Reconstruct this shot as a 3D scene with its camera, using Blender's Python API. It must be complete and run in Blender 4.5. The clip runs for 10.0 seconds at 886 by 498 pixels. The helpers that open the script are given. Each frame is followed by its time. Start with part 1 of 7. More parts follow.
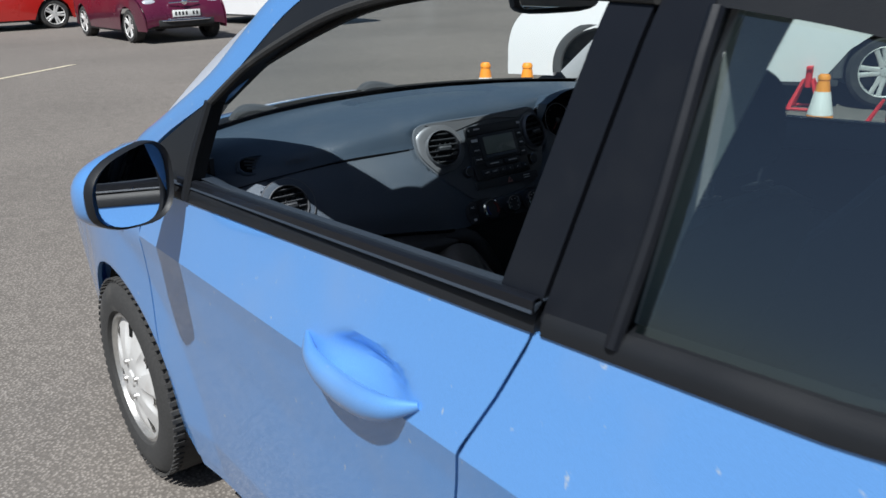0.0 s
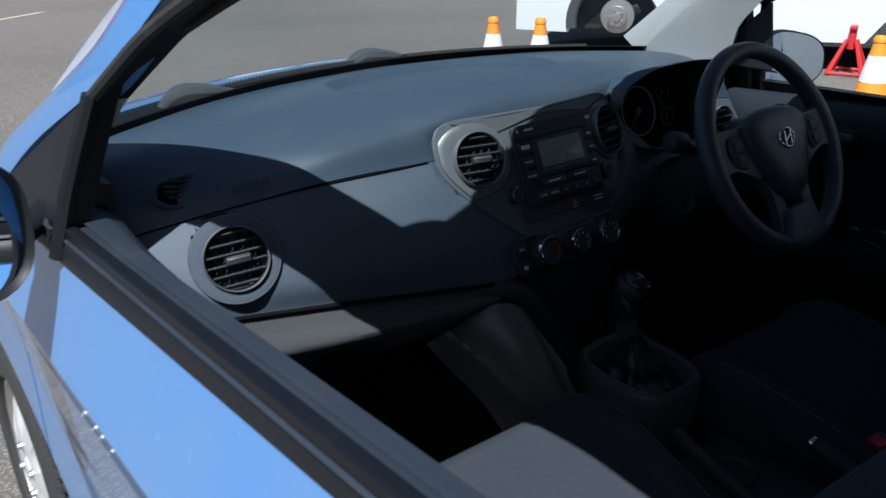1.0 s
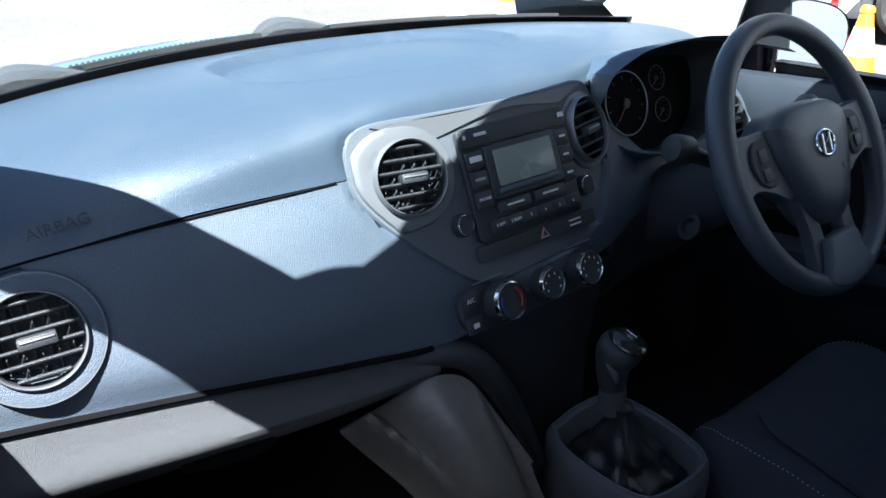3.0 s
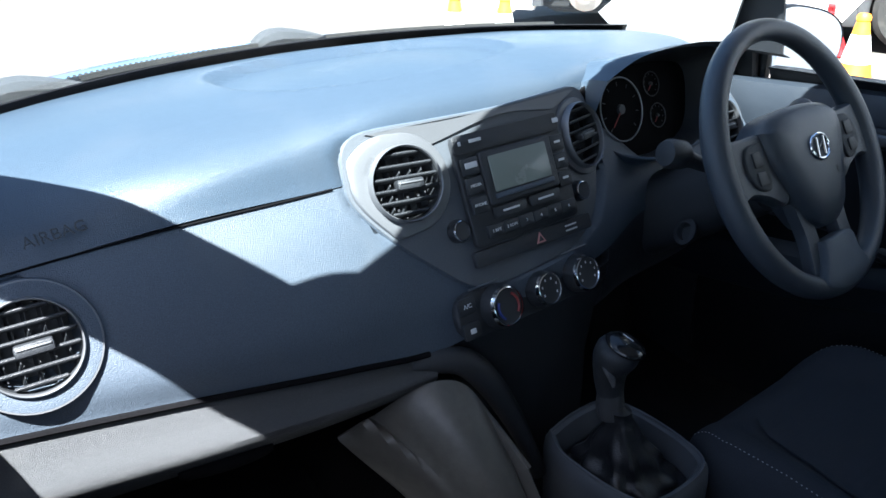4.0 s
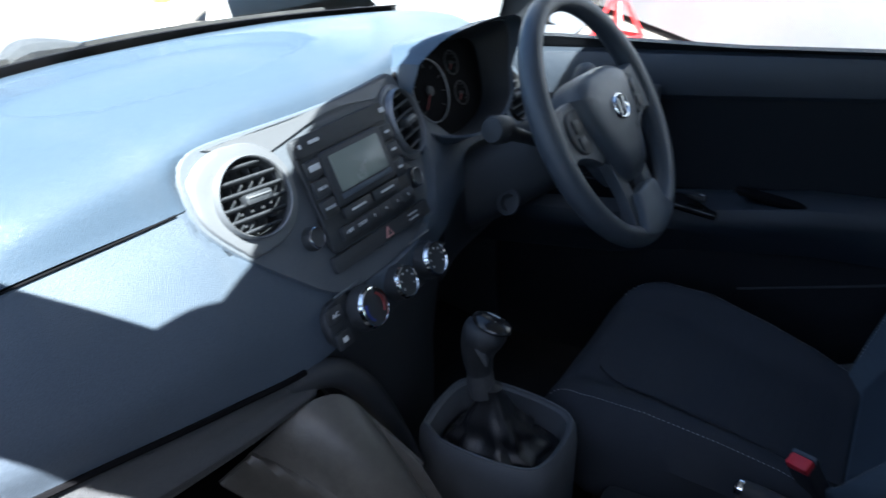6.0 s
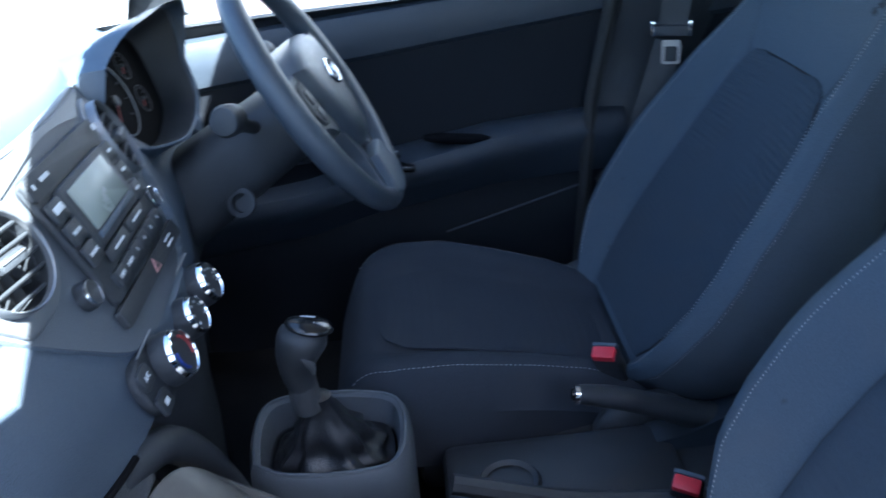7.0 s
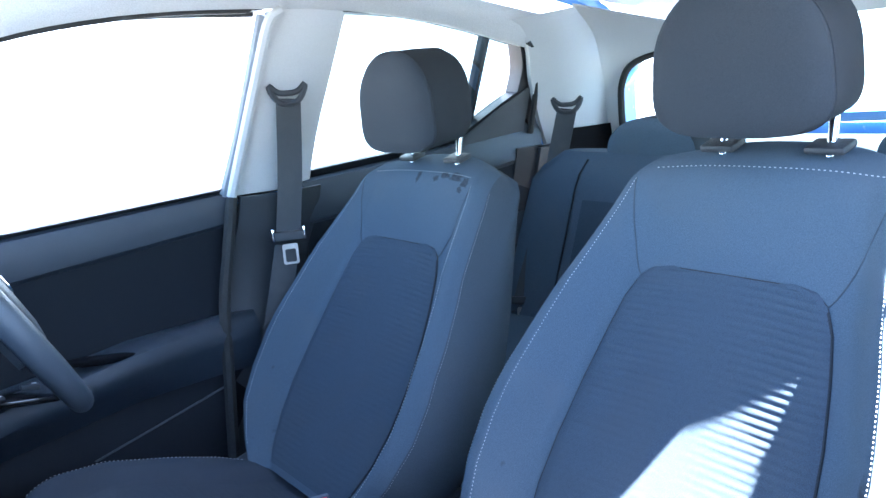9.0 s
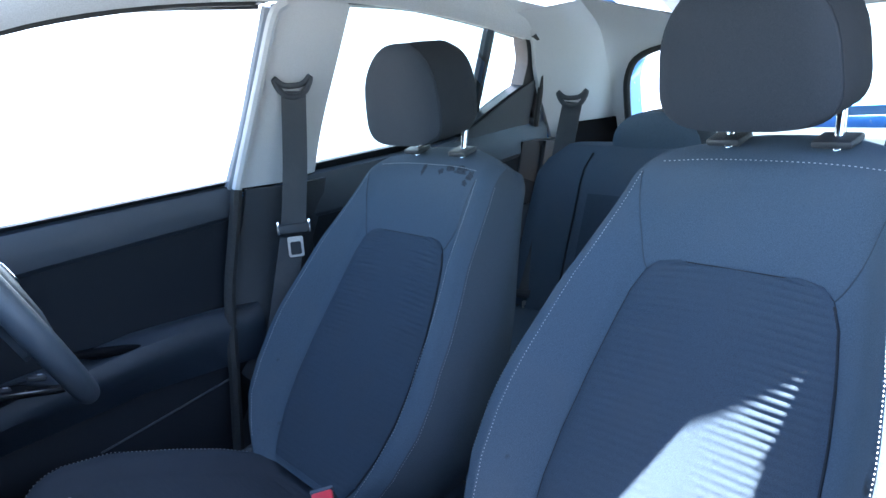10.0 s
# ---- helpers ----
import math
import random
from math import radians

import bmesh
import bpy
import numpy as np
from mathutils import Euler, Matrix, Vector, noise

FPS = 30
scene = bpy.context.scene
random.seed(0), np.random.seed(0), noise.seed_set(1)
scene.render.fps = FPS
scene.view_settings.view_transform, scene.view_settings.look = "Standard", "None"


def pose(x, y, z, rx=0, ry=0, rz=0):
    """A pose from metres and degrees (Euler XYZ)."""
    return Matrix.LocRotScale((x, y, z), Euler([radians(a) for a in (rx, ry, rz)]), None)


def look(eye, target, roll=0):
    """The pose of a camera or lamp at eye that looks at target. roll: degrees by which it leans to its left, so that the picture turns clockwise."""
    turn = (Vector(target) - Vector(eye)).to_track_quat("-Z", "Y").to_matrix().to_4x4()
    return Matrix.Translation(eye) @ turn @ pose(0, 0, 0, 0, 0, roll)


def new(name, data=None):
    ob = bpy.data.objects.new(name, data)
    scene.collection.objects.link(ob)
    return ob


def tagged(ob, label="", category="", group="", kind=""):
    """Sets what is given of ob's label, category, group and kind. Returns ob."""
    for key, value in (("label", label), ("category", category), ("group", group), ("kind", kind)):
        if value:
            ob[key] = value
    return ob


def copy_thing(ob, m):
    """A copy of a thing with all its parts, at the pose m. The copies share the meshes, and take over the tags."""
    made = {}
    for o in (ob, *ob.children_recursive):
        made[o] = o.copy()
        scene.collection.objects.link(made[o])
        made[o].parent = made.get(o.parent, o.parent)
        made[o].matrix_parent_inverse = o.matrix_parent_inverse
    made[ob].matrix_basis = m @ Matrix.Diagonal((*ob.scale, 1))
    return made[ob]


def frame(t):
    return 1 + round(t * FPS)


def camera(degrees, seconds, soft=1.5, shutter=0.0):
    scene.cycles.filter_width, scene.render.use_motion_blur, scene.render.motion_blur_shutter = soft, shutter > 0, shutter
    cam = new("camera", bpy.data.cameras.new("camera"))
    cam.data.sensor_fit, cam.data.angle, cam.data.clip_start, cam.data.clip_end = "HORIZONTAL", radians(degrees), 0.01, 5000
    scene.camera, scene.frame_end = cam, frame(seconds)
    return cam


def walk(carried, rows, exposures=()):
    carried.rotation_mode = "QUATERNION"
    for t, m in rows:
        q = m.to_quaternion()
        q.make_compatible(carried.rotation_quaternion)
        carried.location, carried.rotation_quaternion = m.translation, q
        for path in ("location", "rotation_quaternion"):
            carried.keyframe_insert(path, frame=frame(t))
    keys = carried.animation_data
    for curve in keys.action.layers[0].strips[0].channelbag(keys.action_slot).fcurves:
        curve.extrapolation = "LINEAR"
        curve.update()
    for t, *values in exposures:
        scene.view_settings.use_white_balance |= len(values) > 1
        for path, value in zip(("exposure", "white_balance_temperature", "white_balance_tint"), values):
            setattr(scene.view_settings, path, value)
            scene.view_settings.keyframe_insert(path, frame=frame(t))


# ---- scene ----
cam = camera(55.7, 10.0, soft=1.5, shutter=0.3)
PATH = [
    (0, (-1.372, -0.913, 1.386), (-0.225, 0.585, 0.723), -1.3),
    (0.5, (-1.16, -0.59, 1.357), (-0.043, 0.905, 0.637), -1.3),
    (1, (-0.988, -0.305, 1.321), (0.149, 1.151, 0.555), -0.5),
    (1.5, (-0.875, -0.103, 1.285), (0.371, 1.261, 0.519), 1.0),
    (2, (-0.744, -0.015, 1.259), (0.422, 1.367, 0.404), 2.1),
    (2.5, (-0.708, -0.033, 1.247), (0.472, 1.348, 0.41), -0.0),
    (3, (-0.704, -0.038, 1.265), (0.472, 1.348, 0.43), 0.3),
    (4.5, (-0.703, -0.056, 1.258), (0.478, 1.345, 0.456), -0.5),
    (5, (-0.699, -0.065, 1.264), (0.469, 1.34, 0.451), -0.5),
    (5.2, (-0.698, -0.056, 1.267), (0.479, 1.335, 0.444), -0.6),
    (6.5, (-0.796, 0.209, 1.267), (0.948, 0.629, 0.383), -3.3),
    (7, (-0.755, 0.334, 1.217), (1.03, 0.306, 0.314), -6.0),
    (7.5, (-0.795, 0.49, 1.194), (0.915, -0.22, 0.439), -5.4),
    (8, (-0.83, 0.584, 1.155), (0.777, -0.442, 0.551), -3.9),
    (8.5, (-0.844, 0.598, 1.155), (0.747, -0.546, 0.758), -4.8),
    (9, (-0.848, 0.602, 1.153), (0.737, -0.551, 0.751), -4.8),
    (9.5, (-0.848, 0.602, 1.153), (0.743, -0.539, 0.742), -5.1),
    (10, (-0.847, 0.603, 1.153), (0.742, -0.539, 0.736), -4.7),
]
EXPOSURES = [(0.0, 0.55, 5850, 8), (1.0, 0.65, 5600, 8), (1.5, 1.65, 5550, 8), (2.0, 2.3, 5500, 8), (3.0, 2.75, 5750, 8), (5.2, 3.2, 5850, 8), (6.5, 3.42, 5850, 8), (7.0, 4.5, 5500, 8), (7.5, 5.85, 5350, 8), (8.0, 6.3, 5350, 8), (8.5, 6.25, 5400, 8), (9.0, 5.65, 5430, 8), (9.5, 5.35, 5450, 8), (10.0, 5.0, 5500, 8)]
walk(cam, [(t, look(eye, target, roll)) for t, eye, target, roll in PATH], EXPOSURES)

# ---- light ----
SUN_TO = Vector((-0.468, -0.292, 0.834)).normalized()
sun_data = bpy.data.lights.new("sun", "SUN")
sun_data.energy, sun_data.angle, sun_data.color = 5.0, radians(0.53), (1.0, 0.95, 0.87)
sun = new("sun", sun_data)
sun.matrix_world = look((0, 0, 20), Vector((0, 0, 20)) - SUN_TO)
world = bpy.data.worlds.new("sky")
scene.world = world
world.use_nodes = True
wn = world.node_tree.nodes
sky = wn.new("ShaderNodeTexSky")
sky.sky_type, sky.sun_disc = "NISHITA", False
sky.sun_elevation = math.asin(SUN_TO.z)
sky.sun_rotation = math.atan2(SUN_TO.x, SUN_TO.y)
sky.air_density, sky.dust_density, sky.ozone_density = 1.0, 1.5, 1.5
world.node_tree.links.new(sky.outputs[0], wn["Background"].inputs[0])
wn["Background"].inputs[1].default_value = 0.038

# ---- materials ----


def mat(name, colour, rough=0.5, metal=0.0, grain=0.0, scale=200.0, bump=0.0, stain=0.0, stain_scale=6.0, coat=0.0, spec=0.5,
        dirt=(0.3, 0.27, 0.23), speck=None):
    """Procedural surface: colour varied by fine grain and by broad stains, with fine relief."""
    m = bpy.data.materials.new(name)
    m.use_nodes = True
    nt = m.node_tree
    b = nt.nodes["Principled BSDF"]
    b.inputs["Base Color"].default_value = (*colour, 1)
    b.inputs["Roughness"].default_value = rough
    b.inputs["Metallic"].default_value = metal
    b.inputs["Coat Weight"].default_value = coat
    b.inputs["Coat Roughness"].default_value = 0.04
    b.inputs["Specular IOR Level"].default_value = spec
    co = nt.nodes.new("ShaderNodeTexCoord")
    last = None

    def noise_at(s, detail=3.0):
        n = nt.nodes.new("ShaderNodeTexNoise")
        n.inputs["Scale"].default_value = s
        n.inputs["Detail"].default_value = detail
        nt.links.new(co.outputs["Object"], n.inputs["Vector"])
        return n.outputs["Fac"]

    def mix(fac_from, lo, hi, a, bcol):
        r = nt.nodes.new("ShaderNodeMapRange")
        r.inputs["From Min"].default_value, r.inputs["From Max"].default_value = lo, hi
        r.inputs["To Min"].default_value, r.inputs["To Max"].default_value = 0, 1
        nt.links.new(fac_from, r.inputs["Value"])
        x = nt.nodes.new("ShaderNodeMix")
        x.data_type = "RGBA"
        nt.links.new(r.outputs[0], x.inputs["Factor"])
        for sock, v in ((x.inputs[6], a), (x.inputs[7], bcol)):
            if isinstance(v, tuple):
                sock.default_value = (*v, 1)
            else:
                nt.links.new(v, sock)
        return x.outputs[2]

    fine = noise_at(scale) if grain or bump else None
    if grain:
        lo = tuple(max(0, c * (1 - grain)) for c in colour)
        hi = tuple(c * (1 + grain) for c in colour)
        last = mix(fine, 0.3, 0.7, lo, hi)
    if stain:
        st = noise_at(stain_scale, 6.0)
        sc = tuple(c * (1 - stain) + d * stain for c, d in zip(colour, dirt))
        last = mix(st, 0.52, 0.78, last if last else colour, sc)
        rr = nt.nodes.new("ShaderNodeMapRange")
        rr.inputs["To Min"].default_value, rr.inputs["To Max"].default_value = rough * 0.9, min(1, rough * 1.2 + 0.05)
        nt.links.new(st, rr.inputs["Value"])
        nt.links.new(rr.outputs[0], b.inputs["Roughness"])
    if speck:
        last = mix(noise_at(speck[0], 8.0), speck[1], speck[1] + 0.05, last if last else colour, speck[2])
    if last:
        nt.links.new(last, b.inputs["Base Color"])
    if bump:
        bp = nt.nodes.new("ShaderNodeBump")
        bp.inputs["Strength"].default_value = bump
        bp.inputs["Distance"].default_value = 0.002
        nt.links.new(fine, bp.inputs["Height"])
        nt.links.new(bp.outputs[0], b.inputs["Normal"])
    return m


def glass(name, tint=(0.9, 0.95, 0.93), mirror=0.035):
    """Thin window glass: clear with a weak mirror on top."""
    m = bpy.data.materials.new(name)
    m.use_nodes = True
    nt = m.node_tree
    nt.nodes.remove(nt.nodes["Principled BSDF"])
    tr = nt.nodes.new("ShaderNodeBsdfTransparent")
    tr.inputs[0].default_value = (*tint, 1)
    gl = nt.nodes.new("ShaderNodeBsdfGlossy")
    gl.inputs["Roughness"].default_value = 0.01
    lw = nt.nodes.new("ShaderNodeLayerWeight")
    lw.inputs[0].default_value = 0.5
    pw = nt.nodes.new("ShaderNodeMath")
    pw.operation = "POWER"
    pw.inputs[1].default_value = 4.0
    nt.links.new(lw.outputs["Facing"], pw.inputs[0])
    fr = nt.nodes.new("ShaderNodeMapRange")
    fr.inputs["To Min"].default_value, fr.inputs["To Max"].default_value = mirror, 0.8
    nt.links.new(pw.outputs[0], fr.inputs["Value"])
    mx = nt.nodes.new("ShaderNodeMixShader")
    nt.links.new(fr.outputs[0], mx.inputs[0])
    nt.links.new(tr.outputs[0], mx.inputs[1])
    nt.links.new(gl.outputs[0], mx.inputs[2])
    nt.links.new(mx.outputs[0], nt.nodes["Material Output"].inputs[0])
    return m


PAINT = mat("blue_paint", (0.125, 0.305, 0.655), 0.30, 0.30, 0.10, 900, 0.0, 0.22, 4.0, coat=1.0, dirt=(0.30, 0.34, 0.40), speck=(55.0, 0.69, (0.36, 0.44, 0.56)))
BLACK_TRIM = mat("black_trim", (0.008, 0.009, 0.011), 0.45, 0, 0.2, 700, 0.15, 0.25, 9, dirt=(0.018, 0.018, 0.019), spec=0.35)
PILLAR_FILM = mat("pillar_film", (0.005, 0.006, 0.009), 0.38, 0, 0.15, 900, 0.08, 0.3, 12, dirt=(0.013, 0.014, 0.016), spec=0.35)
RUBBER = mat("rubber", (0.02, 0.02, 0.02), 0.75, 0, 0.25, 300, 0.3, 0.3, 14, dirt=(0.10, 0.095, 0.085))
TYRE = mat("tyre_rubber", (0.028, 0.027, 0.026), 0.85, 0, 0.25, 160, 0.4, 0.5, 12, dirt=(0.10, 0.092, 0.08))
# blue cast in the base colour stands for sky mirrored in the pad
DASH_TOP = mat("dash_top_plastic", (0.044, 0.063, 0.089), 0.29, 0, 0.22, 1000, 0.35, 0.25, 7, dirt=(0.085, 0.095, 0.11))
DASH_MID = mat("dash_mid_plastic", (0.067, 0.086, 0.113), 0.42, 0, 0.2, 900, 0.5, 0.2, 8, dirt=(0.16, 0.16, 0.15))
DASH_LOW = mat("dash_low_plastic", (0.060, 0.063, 0.068), 0.42, 0, 0.35, 1500, 0.9, 0.2, 8, dirt=(0.14, 0.14, 0.13))
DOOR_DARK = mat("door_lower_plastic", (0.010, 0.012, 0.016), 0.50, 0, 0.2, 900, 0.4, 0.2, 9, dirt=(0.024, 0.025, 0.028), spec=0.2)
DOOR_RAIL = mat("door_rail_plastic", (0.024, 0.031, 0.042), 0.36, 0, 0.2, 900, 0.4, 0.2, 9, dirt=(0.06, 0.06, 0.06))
STACK_GREY = mat("panel_charcoal", (0.082, 0.092, 0.106), 0.42, 0, 0.15, 900, 0.3, 0.15, 9, dirt=(0.09, 0.09, 0.09))
SEAL_GREY = mat("seal_grey", (0.20, 0.22, 0.25), 0.5, 0, 0.1, 500, 0.1, 0.1, 9)
# seat cloth again, darkened for the shade on cushions that face the roof
CUSHION_SHADED = mat("cushion_cloth_shaded", (0.034, 0.040, 0.052), 0.88, 0, 0.3, 1300, 0.5, 0.3, 9, dirt=(0.06, 0.062, 0.066), spec=0.3)
RIM_PLASTIC = mat("wheel_rim_plastic", (0.050, 0.060, 0.076), 0.28, 0, 0.15, 900, 0.35, 0.15, 9, dirt=(0.05, 0.05, 0.05))
SEAT_FLANK = mat("seat_flank_cloth", (0.052, 0.063, 0.077), 0.9, 0, 0.3, 1300, 0.5, 0.2, 8, dirt=(0.06, 0.06, 0.06), spec=0.3)
HEAD_CLOTH = mat("headrest_cloth", (0.029, 0.034, 0.041), 0.9, 0, 0.25, 1300, 0.4, 0.2, 9, dirt=(0.045, 0.05, 0.055), spec=0.2)
# on the pull, grip and outlet wells this black paints a recess's shade
VOID = mat("recess_black", (0.004, 0.004, 0.005), 0.8, 0, 0.2, 300, 0.1, 0.1, 9, dirt=(0.01, 0.01, 0.01), spec=0.1)
PLASTIC = mat("black_plastic", (0.026, 0.029, 0.034), 0.43, 0, 0.2, 900, 0.4, 0.25, 11, dirt=(0.05, 0.05, 0.048))
GLOSS_BLACK = mat("gloss_black", (0.012, 0.012, 0.013), 0.12, 0, 0, 0, 0, 0.2, 14, dirt=(0.03, 0.03, 0.03))
SILVER = mat("satin_silver", (0.165, 0.172, 0.185), 0.38, 0.5, 0.06, 900, 0.05, 0.1, 10, dirt=(0.4, 0.39, 0.37))
CHROME = mat("chrome", (0.85, 0.86, 0.88), 0.09, 1.0, 0, 0, 0, 0.08, 20)
LIGHT_GREY = mat("light_grey_trim", (0.50, 0.50, 0.505), 0.65, 0, 0.08, 700, 0.25, 0.10, 5, dirt=(0.40, 0.39, 0.37))
HEADLINER = mat("headliner_cloth", (0.52, 0.52, 0.525), 0.95, 0, 0.12, 500, 0.4, 0.12, 3, dirt=(0.42, 0.41, 0.39))
SEAT_CLOTH = mat("seat_cloth", (0.073, 0.096, 0.124), 0.88, 0, 0.3, 1300, 0.5, 0.3, 9, dirt=(0.105, 0.11, 0.12), spec=0.1, speck=(16.0, 0.695, (0.045, 0.050, 0.058)))
SEAT_SIDE = mat("seat_side_cloth", (0.021, 0.024, 0.029), 0.9, 0, 0.3, 1300, 0.5, 0.2, 8, dirt=(0.06, 0.06, 0.06), spec=0.3)
SEAT_RIB = mat("seat_rib_cloth", (0.051, 0.067, 0.089), 0.9, 0, 0.35, 1600, 0.5, 0.2, 10, dirt=(0.07, 0.07, 0.075), spec=0.1)
STAIN = mat("grubby_cloth", (0.040, 0.048, 0.060), 0.9, 0, 0.5, 300, 0.3, 0.6, 40, dirt=(0.062, 0.078, 0.098), spec=0.1)
STITCH = mat("pale_thread", (0.42, 0.43, 0.45), 0.8, 0, 0.2, 900, 0.2, 0.2, 20)
CARPET = mat("carpet", (0.018, 0.018, 0.019), 0.98, 0, 0.5, 700, 0.9, 0.4, 6, dirt=(0.05, 0.047, 0.043), spec=0.1)
MAT_RUBBER = mat("floor_cover", (0.097, 0.092, 0.083), 0.36, 0, 0.1, 90, 0.25, 0.3, 7, dirt=(0.04, 0.038, 0.034))
WEBBING = mat("belt_webbing", (0.045, 0.047, 0.050), 0.7, 0, 0.3, 1200, 0.4, 0.1, 20)
RED_PLASTIC = mat("red_plastic", (0.62, 0.03, 0.05), 0.35, 0, 0.05, 300, 0, 0.1, 30, dirt=(0.4, 0.05, 0.05))
LEATHERETTE = mat("gear_boot_leatherette", (0.014, 0.015, 0.018), 0.30, 0, 0.3, 500, 0.35, 0.2, 12, dirt=(0.05, 0.05, 0.05))
SCREEN = mat("lcd_screen", (0.20, 0.225, 0.20), 0.22, 0, 0, 0, 0, 0.15, 20, dirt=(0.14, 0.15, 0.14))
MARK = mat("pale_print", (0.62, 0.63, 0.64), 0.6)
RED_MARK = mat("red_print", (0.22, 0.025, 0.025), 0.5)
HAZARD_MARK = mat("hazard_print", (0.50, 0.24, 0.23), 0.5)
AMBER = mat("amber_lens", (0.75, 0.30, 0.10), 0.15, 0, 0, 0, 0, 0.1, 40, coat=1)
MIRROR = mat("mirror_silvering", (0.9, 0.9, 0.9), 0.015, 1.0)
WHEEL_SILVER = mat("wheel_silver", (0.62, 0.61, 0.59), 0.42, 0.35, 0.1, 400, 0.1, 0.35, 16, dirt=(0.35, 0.29, 0.24))
STEEL = mat("brushed_steel", (0.55, 0.54, 0.52), 0.35, 0.9, 0.12, 200, 0.1, 0.3, 18, dirt=(0.28, 0.2, 0.15))
GLASS = glass("window_glass", (0.62, 0.73, 0.70), 0.22)
CLEAR_GLASS = glass("clear_window_glass", (0.90, 0.94, 0.93))
SCREEN_GLASS = glass("windscreen_glass", (0.85, 0.90, 0.89))
MAROON = mat("maroon_paint", (0.09, 0.008, 0.03), 0.25, 0.2, 0.1, 700, 0, 0.1, 3, coat=1)
RED_PAINT = mat("red_paint", (0.45, 0.015, 0.012), 0.25, 0.1, 0.05, 700, 0, 0.1, 3, coat=1, dirt=(0.3, 0.05, 0.04))
WHITE_PAINT = mat("white_paint", (0.78, 0.78, 0.78), 0.25, 0, 0.03, 400, 0, 0.12, 2.5, coat=1, dirt=(0.6, 0.58, 0.55))
CLADDING = mat("grey_cladding", (0.05, 0.052, 0.055), 0.6, 0, 0.2, 300, 0.3, 0.2, 5, dirt=(0.1, 0.1, 0.1))
CAR_GLASS = mat("dark_car_glass", (0.02, 0.025, 0.03), 0.05, 0, 0, 0, 0, 0.1, 5, coat=1)
LAMP_GLASS = mat("headlamp_lens", (0.55, 0.57, 0.6), 0.1, 0.3, 0.2, 60, 0, 0.1, 8, coat=1)
PLATE_WHITE = mat("plate_white", (0.75, 0.75, 0.72), 0.4)
CONE_ORANGE = mat("cone_orange", (0.85, 0.30, 0.02), 0.5, 0, 0.05, 60, 0, 0.25, 9, dirt=(0.5, 0.28, 0.12))
CONE_WHITE = mat("cone_white", (0.72, 0.72, 0.70), 0.5, 0, 0.05, 60, 0, 0.3, 9, dirt=(0.5, 0.47, 0.42))
JACK_RED = mat("jack_red", (0.62, 0.03, 0.035), 0.4, 0.1, 0.1, 80, 0, 0.2, 20, dirt=(0.35, 0.08, 0.06))
ROAD_PAINT = mat("yellow_road_paint", (0.50, 0.44, 0.32), 0.8, 0, 0.25, 60, 0.2, 0.5, 8, dirt=(0.2, 0.19, 0.17))
GREEN_PLASTIC = mat("green_plastic", (0.22, 0.62, 0.08), 0.4, 0, 0.05, 80, 0, 0.1, 20)
SHUTTER = mat("shutter_metal", (0.55, 0.58, 0.62), 0.45, 0.3, 0.06, 40, 0, 0.25, 1.5, dirt=(0.35, 0.35, 0.36))
PLANK = mat("plank_wood", (0.34, 0.20, 0.11), 0.75, 0, 0.3, 25, 0.2, 0.4, 3, dirt=(0.2, 0.15, 0.1))


def asphalt():
    m = mat("asphalt", (0.17, 0.16, 0.15), 0.9, 0, 0.0, 1, 0, 0, 1)
    nt = m.node_tree
    b = nt.nodes["Principled BSDF"]
    co = nt.nodes.new("ShaderNodeTexCoord")
    outs = []
    for s, d in ((120.0, 2.0), (0.35, 6.0), (9.0, 5.0)):
        n = nt.nodes.new("ShaderNodeTexNoise")
        n.inputs["Scale"].default_value, n.inputs["Detail"].default_value = s, d
        nt.links.new(co.outputs["Object"], n.inputs["Vector"])
        outs.append(n.outputs["Fac"])
    v = nt.nodes.new("ShaderNodeTexVoronoi")
    v.inputs["Scale"].default_value = 95.0
    nt.links.new(co.outputs["Object"], v.inputs["Vector"])
    ramp = nt.nodes.new("ShaderNodeValToRGB")
    ramp.color_ramp.elements[0].position, ramp.color_ramp.elements[0].color = 0.05, (0.33, 0.295, 0.260, 1)
    ramp.color_ramp.elements[1].position, ramp.color_ramp.elements[1].color = 0.55, (0.140, 0.123, 0.107, 1)
    nt.links.new(v.outputs["Distance"], ramp.inputs[0])
    cur = ramp.outputs[0]
    for fac, lo, hi, k in ((outs[0], 0.35, 0.65, 0.75), (outs[1], 0.4, 0.7, 0.8), (outs[2], 0.45, 0.75, 0.85)):
        r = nt.nodes.new("ShaderNodeMapRange")
        r.inputs["From Min"].default_value, r.inputs["From Max"].default_value = lo, hi
        r.inputs["To Min"].default_value, r.inputs["To Max"].default_value = 1.0, k
        nt.links.new(fac, r.inputs["Value"])
        mul = nt.nodes.new("ShaderNodeVectorMath")
        mul.operation = "SCALE"
        nt.links.new(cur, mul.inputs[0])
        nt.links.new(r.outputs[0], mul.inputs["Scale"])
        cur = mul.outputs[0]
    nt.links.new(cur, b.inputs["Base Color"])
    bp = nt.nodes.new("ShaderNodeBump")
    bp.inputs["Strength"].default_value, bp.inputs["Distance"].default_value = 0.6, 0.004
    nt.links.new(v.outputs["Distance"], bp.inputs["Height"])
    bp.invert = True
    nt.links.new(bp.outputs[0], b.inputs["Normal"])
    return m


ASPHALT = asphalt()

# ---- geometry helpers: each gives (vertices, faces) ----


def arr(v):
    return np.asarray(v, float)


def join(*geos):
    vs, fs, n = [], [], 0
    for v, f in geos:
        vs.append(arr(v))
        fs += [tuple(i + n for i in face) for face in f]
        n += len(v)
    return np.concatenate(vs), fs


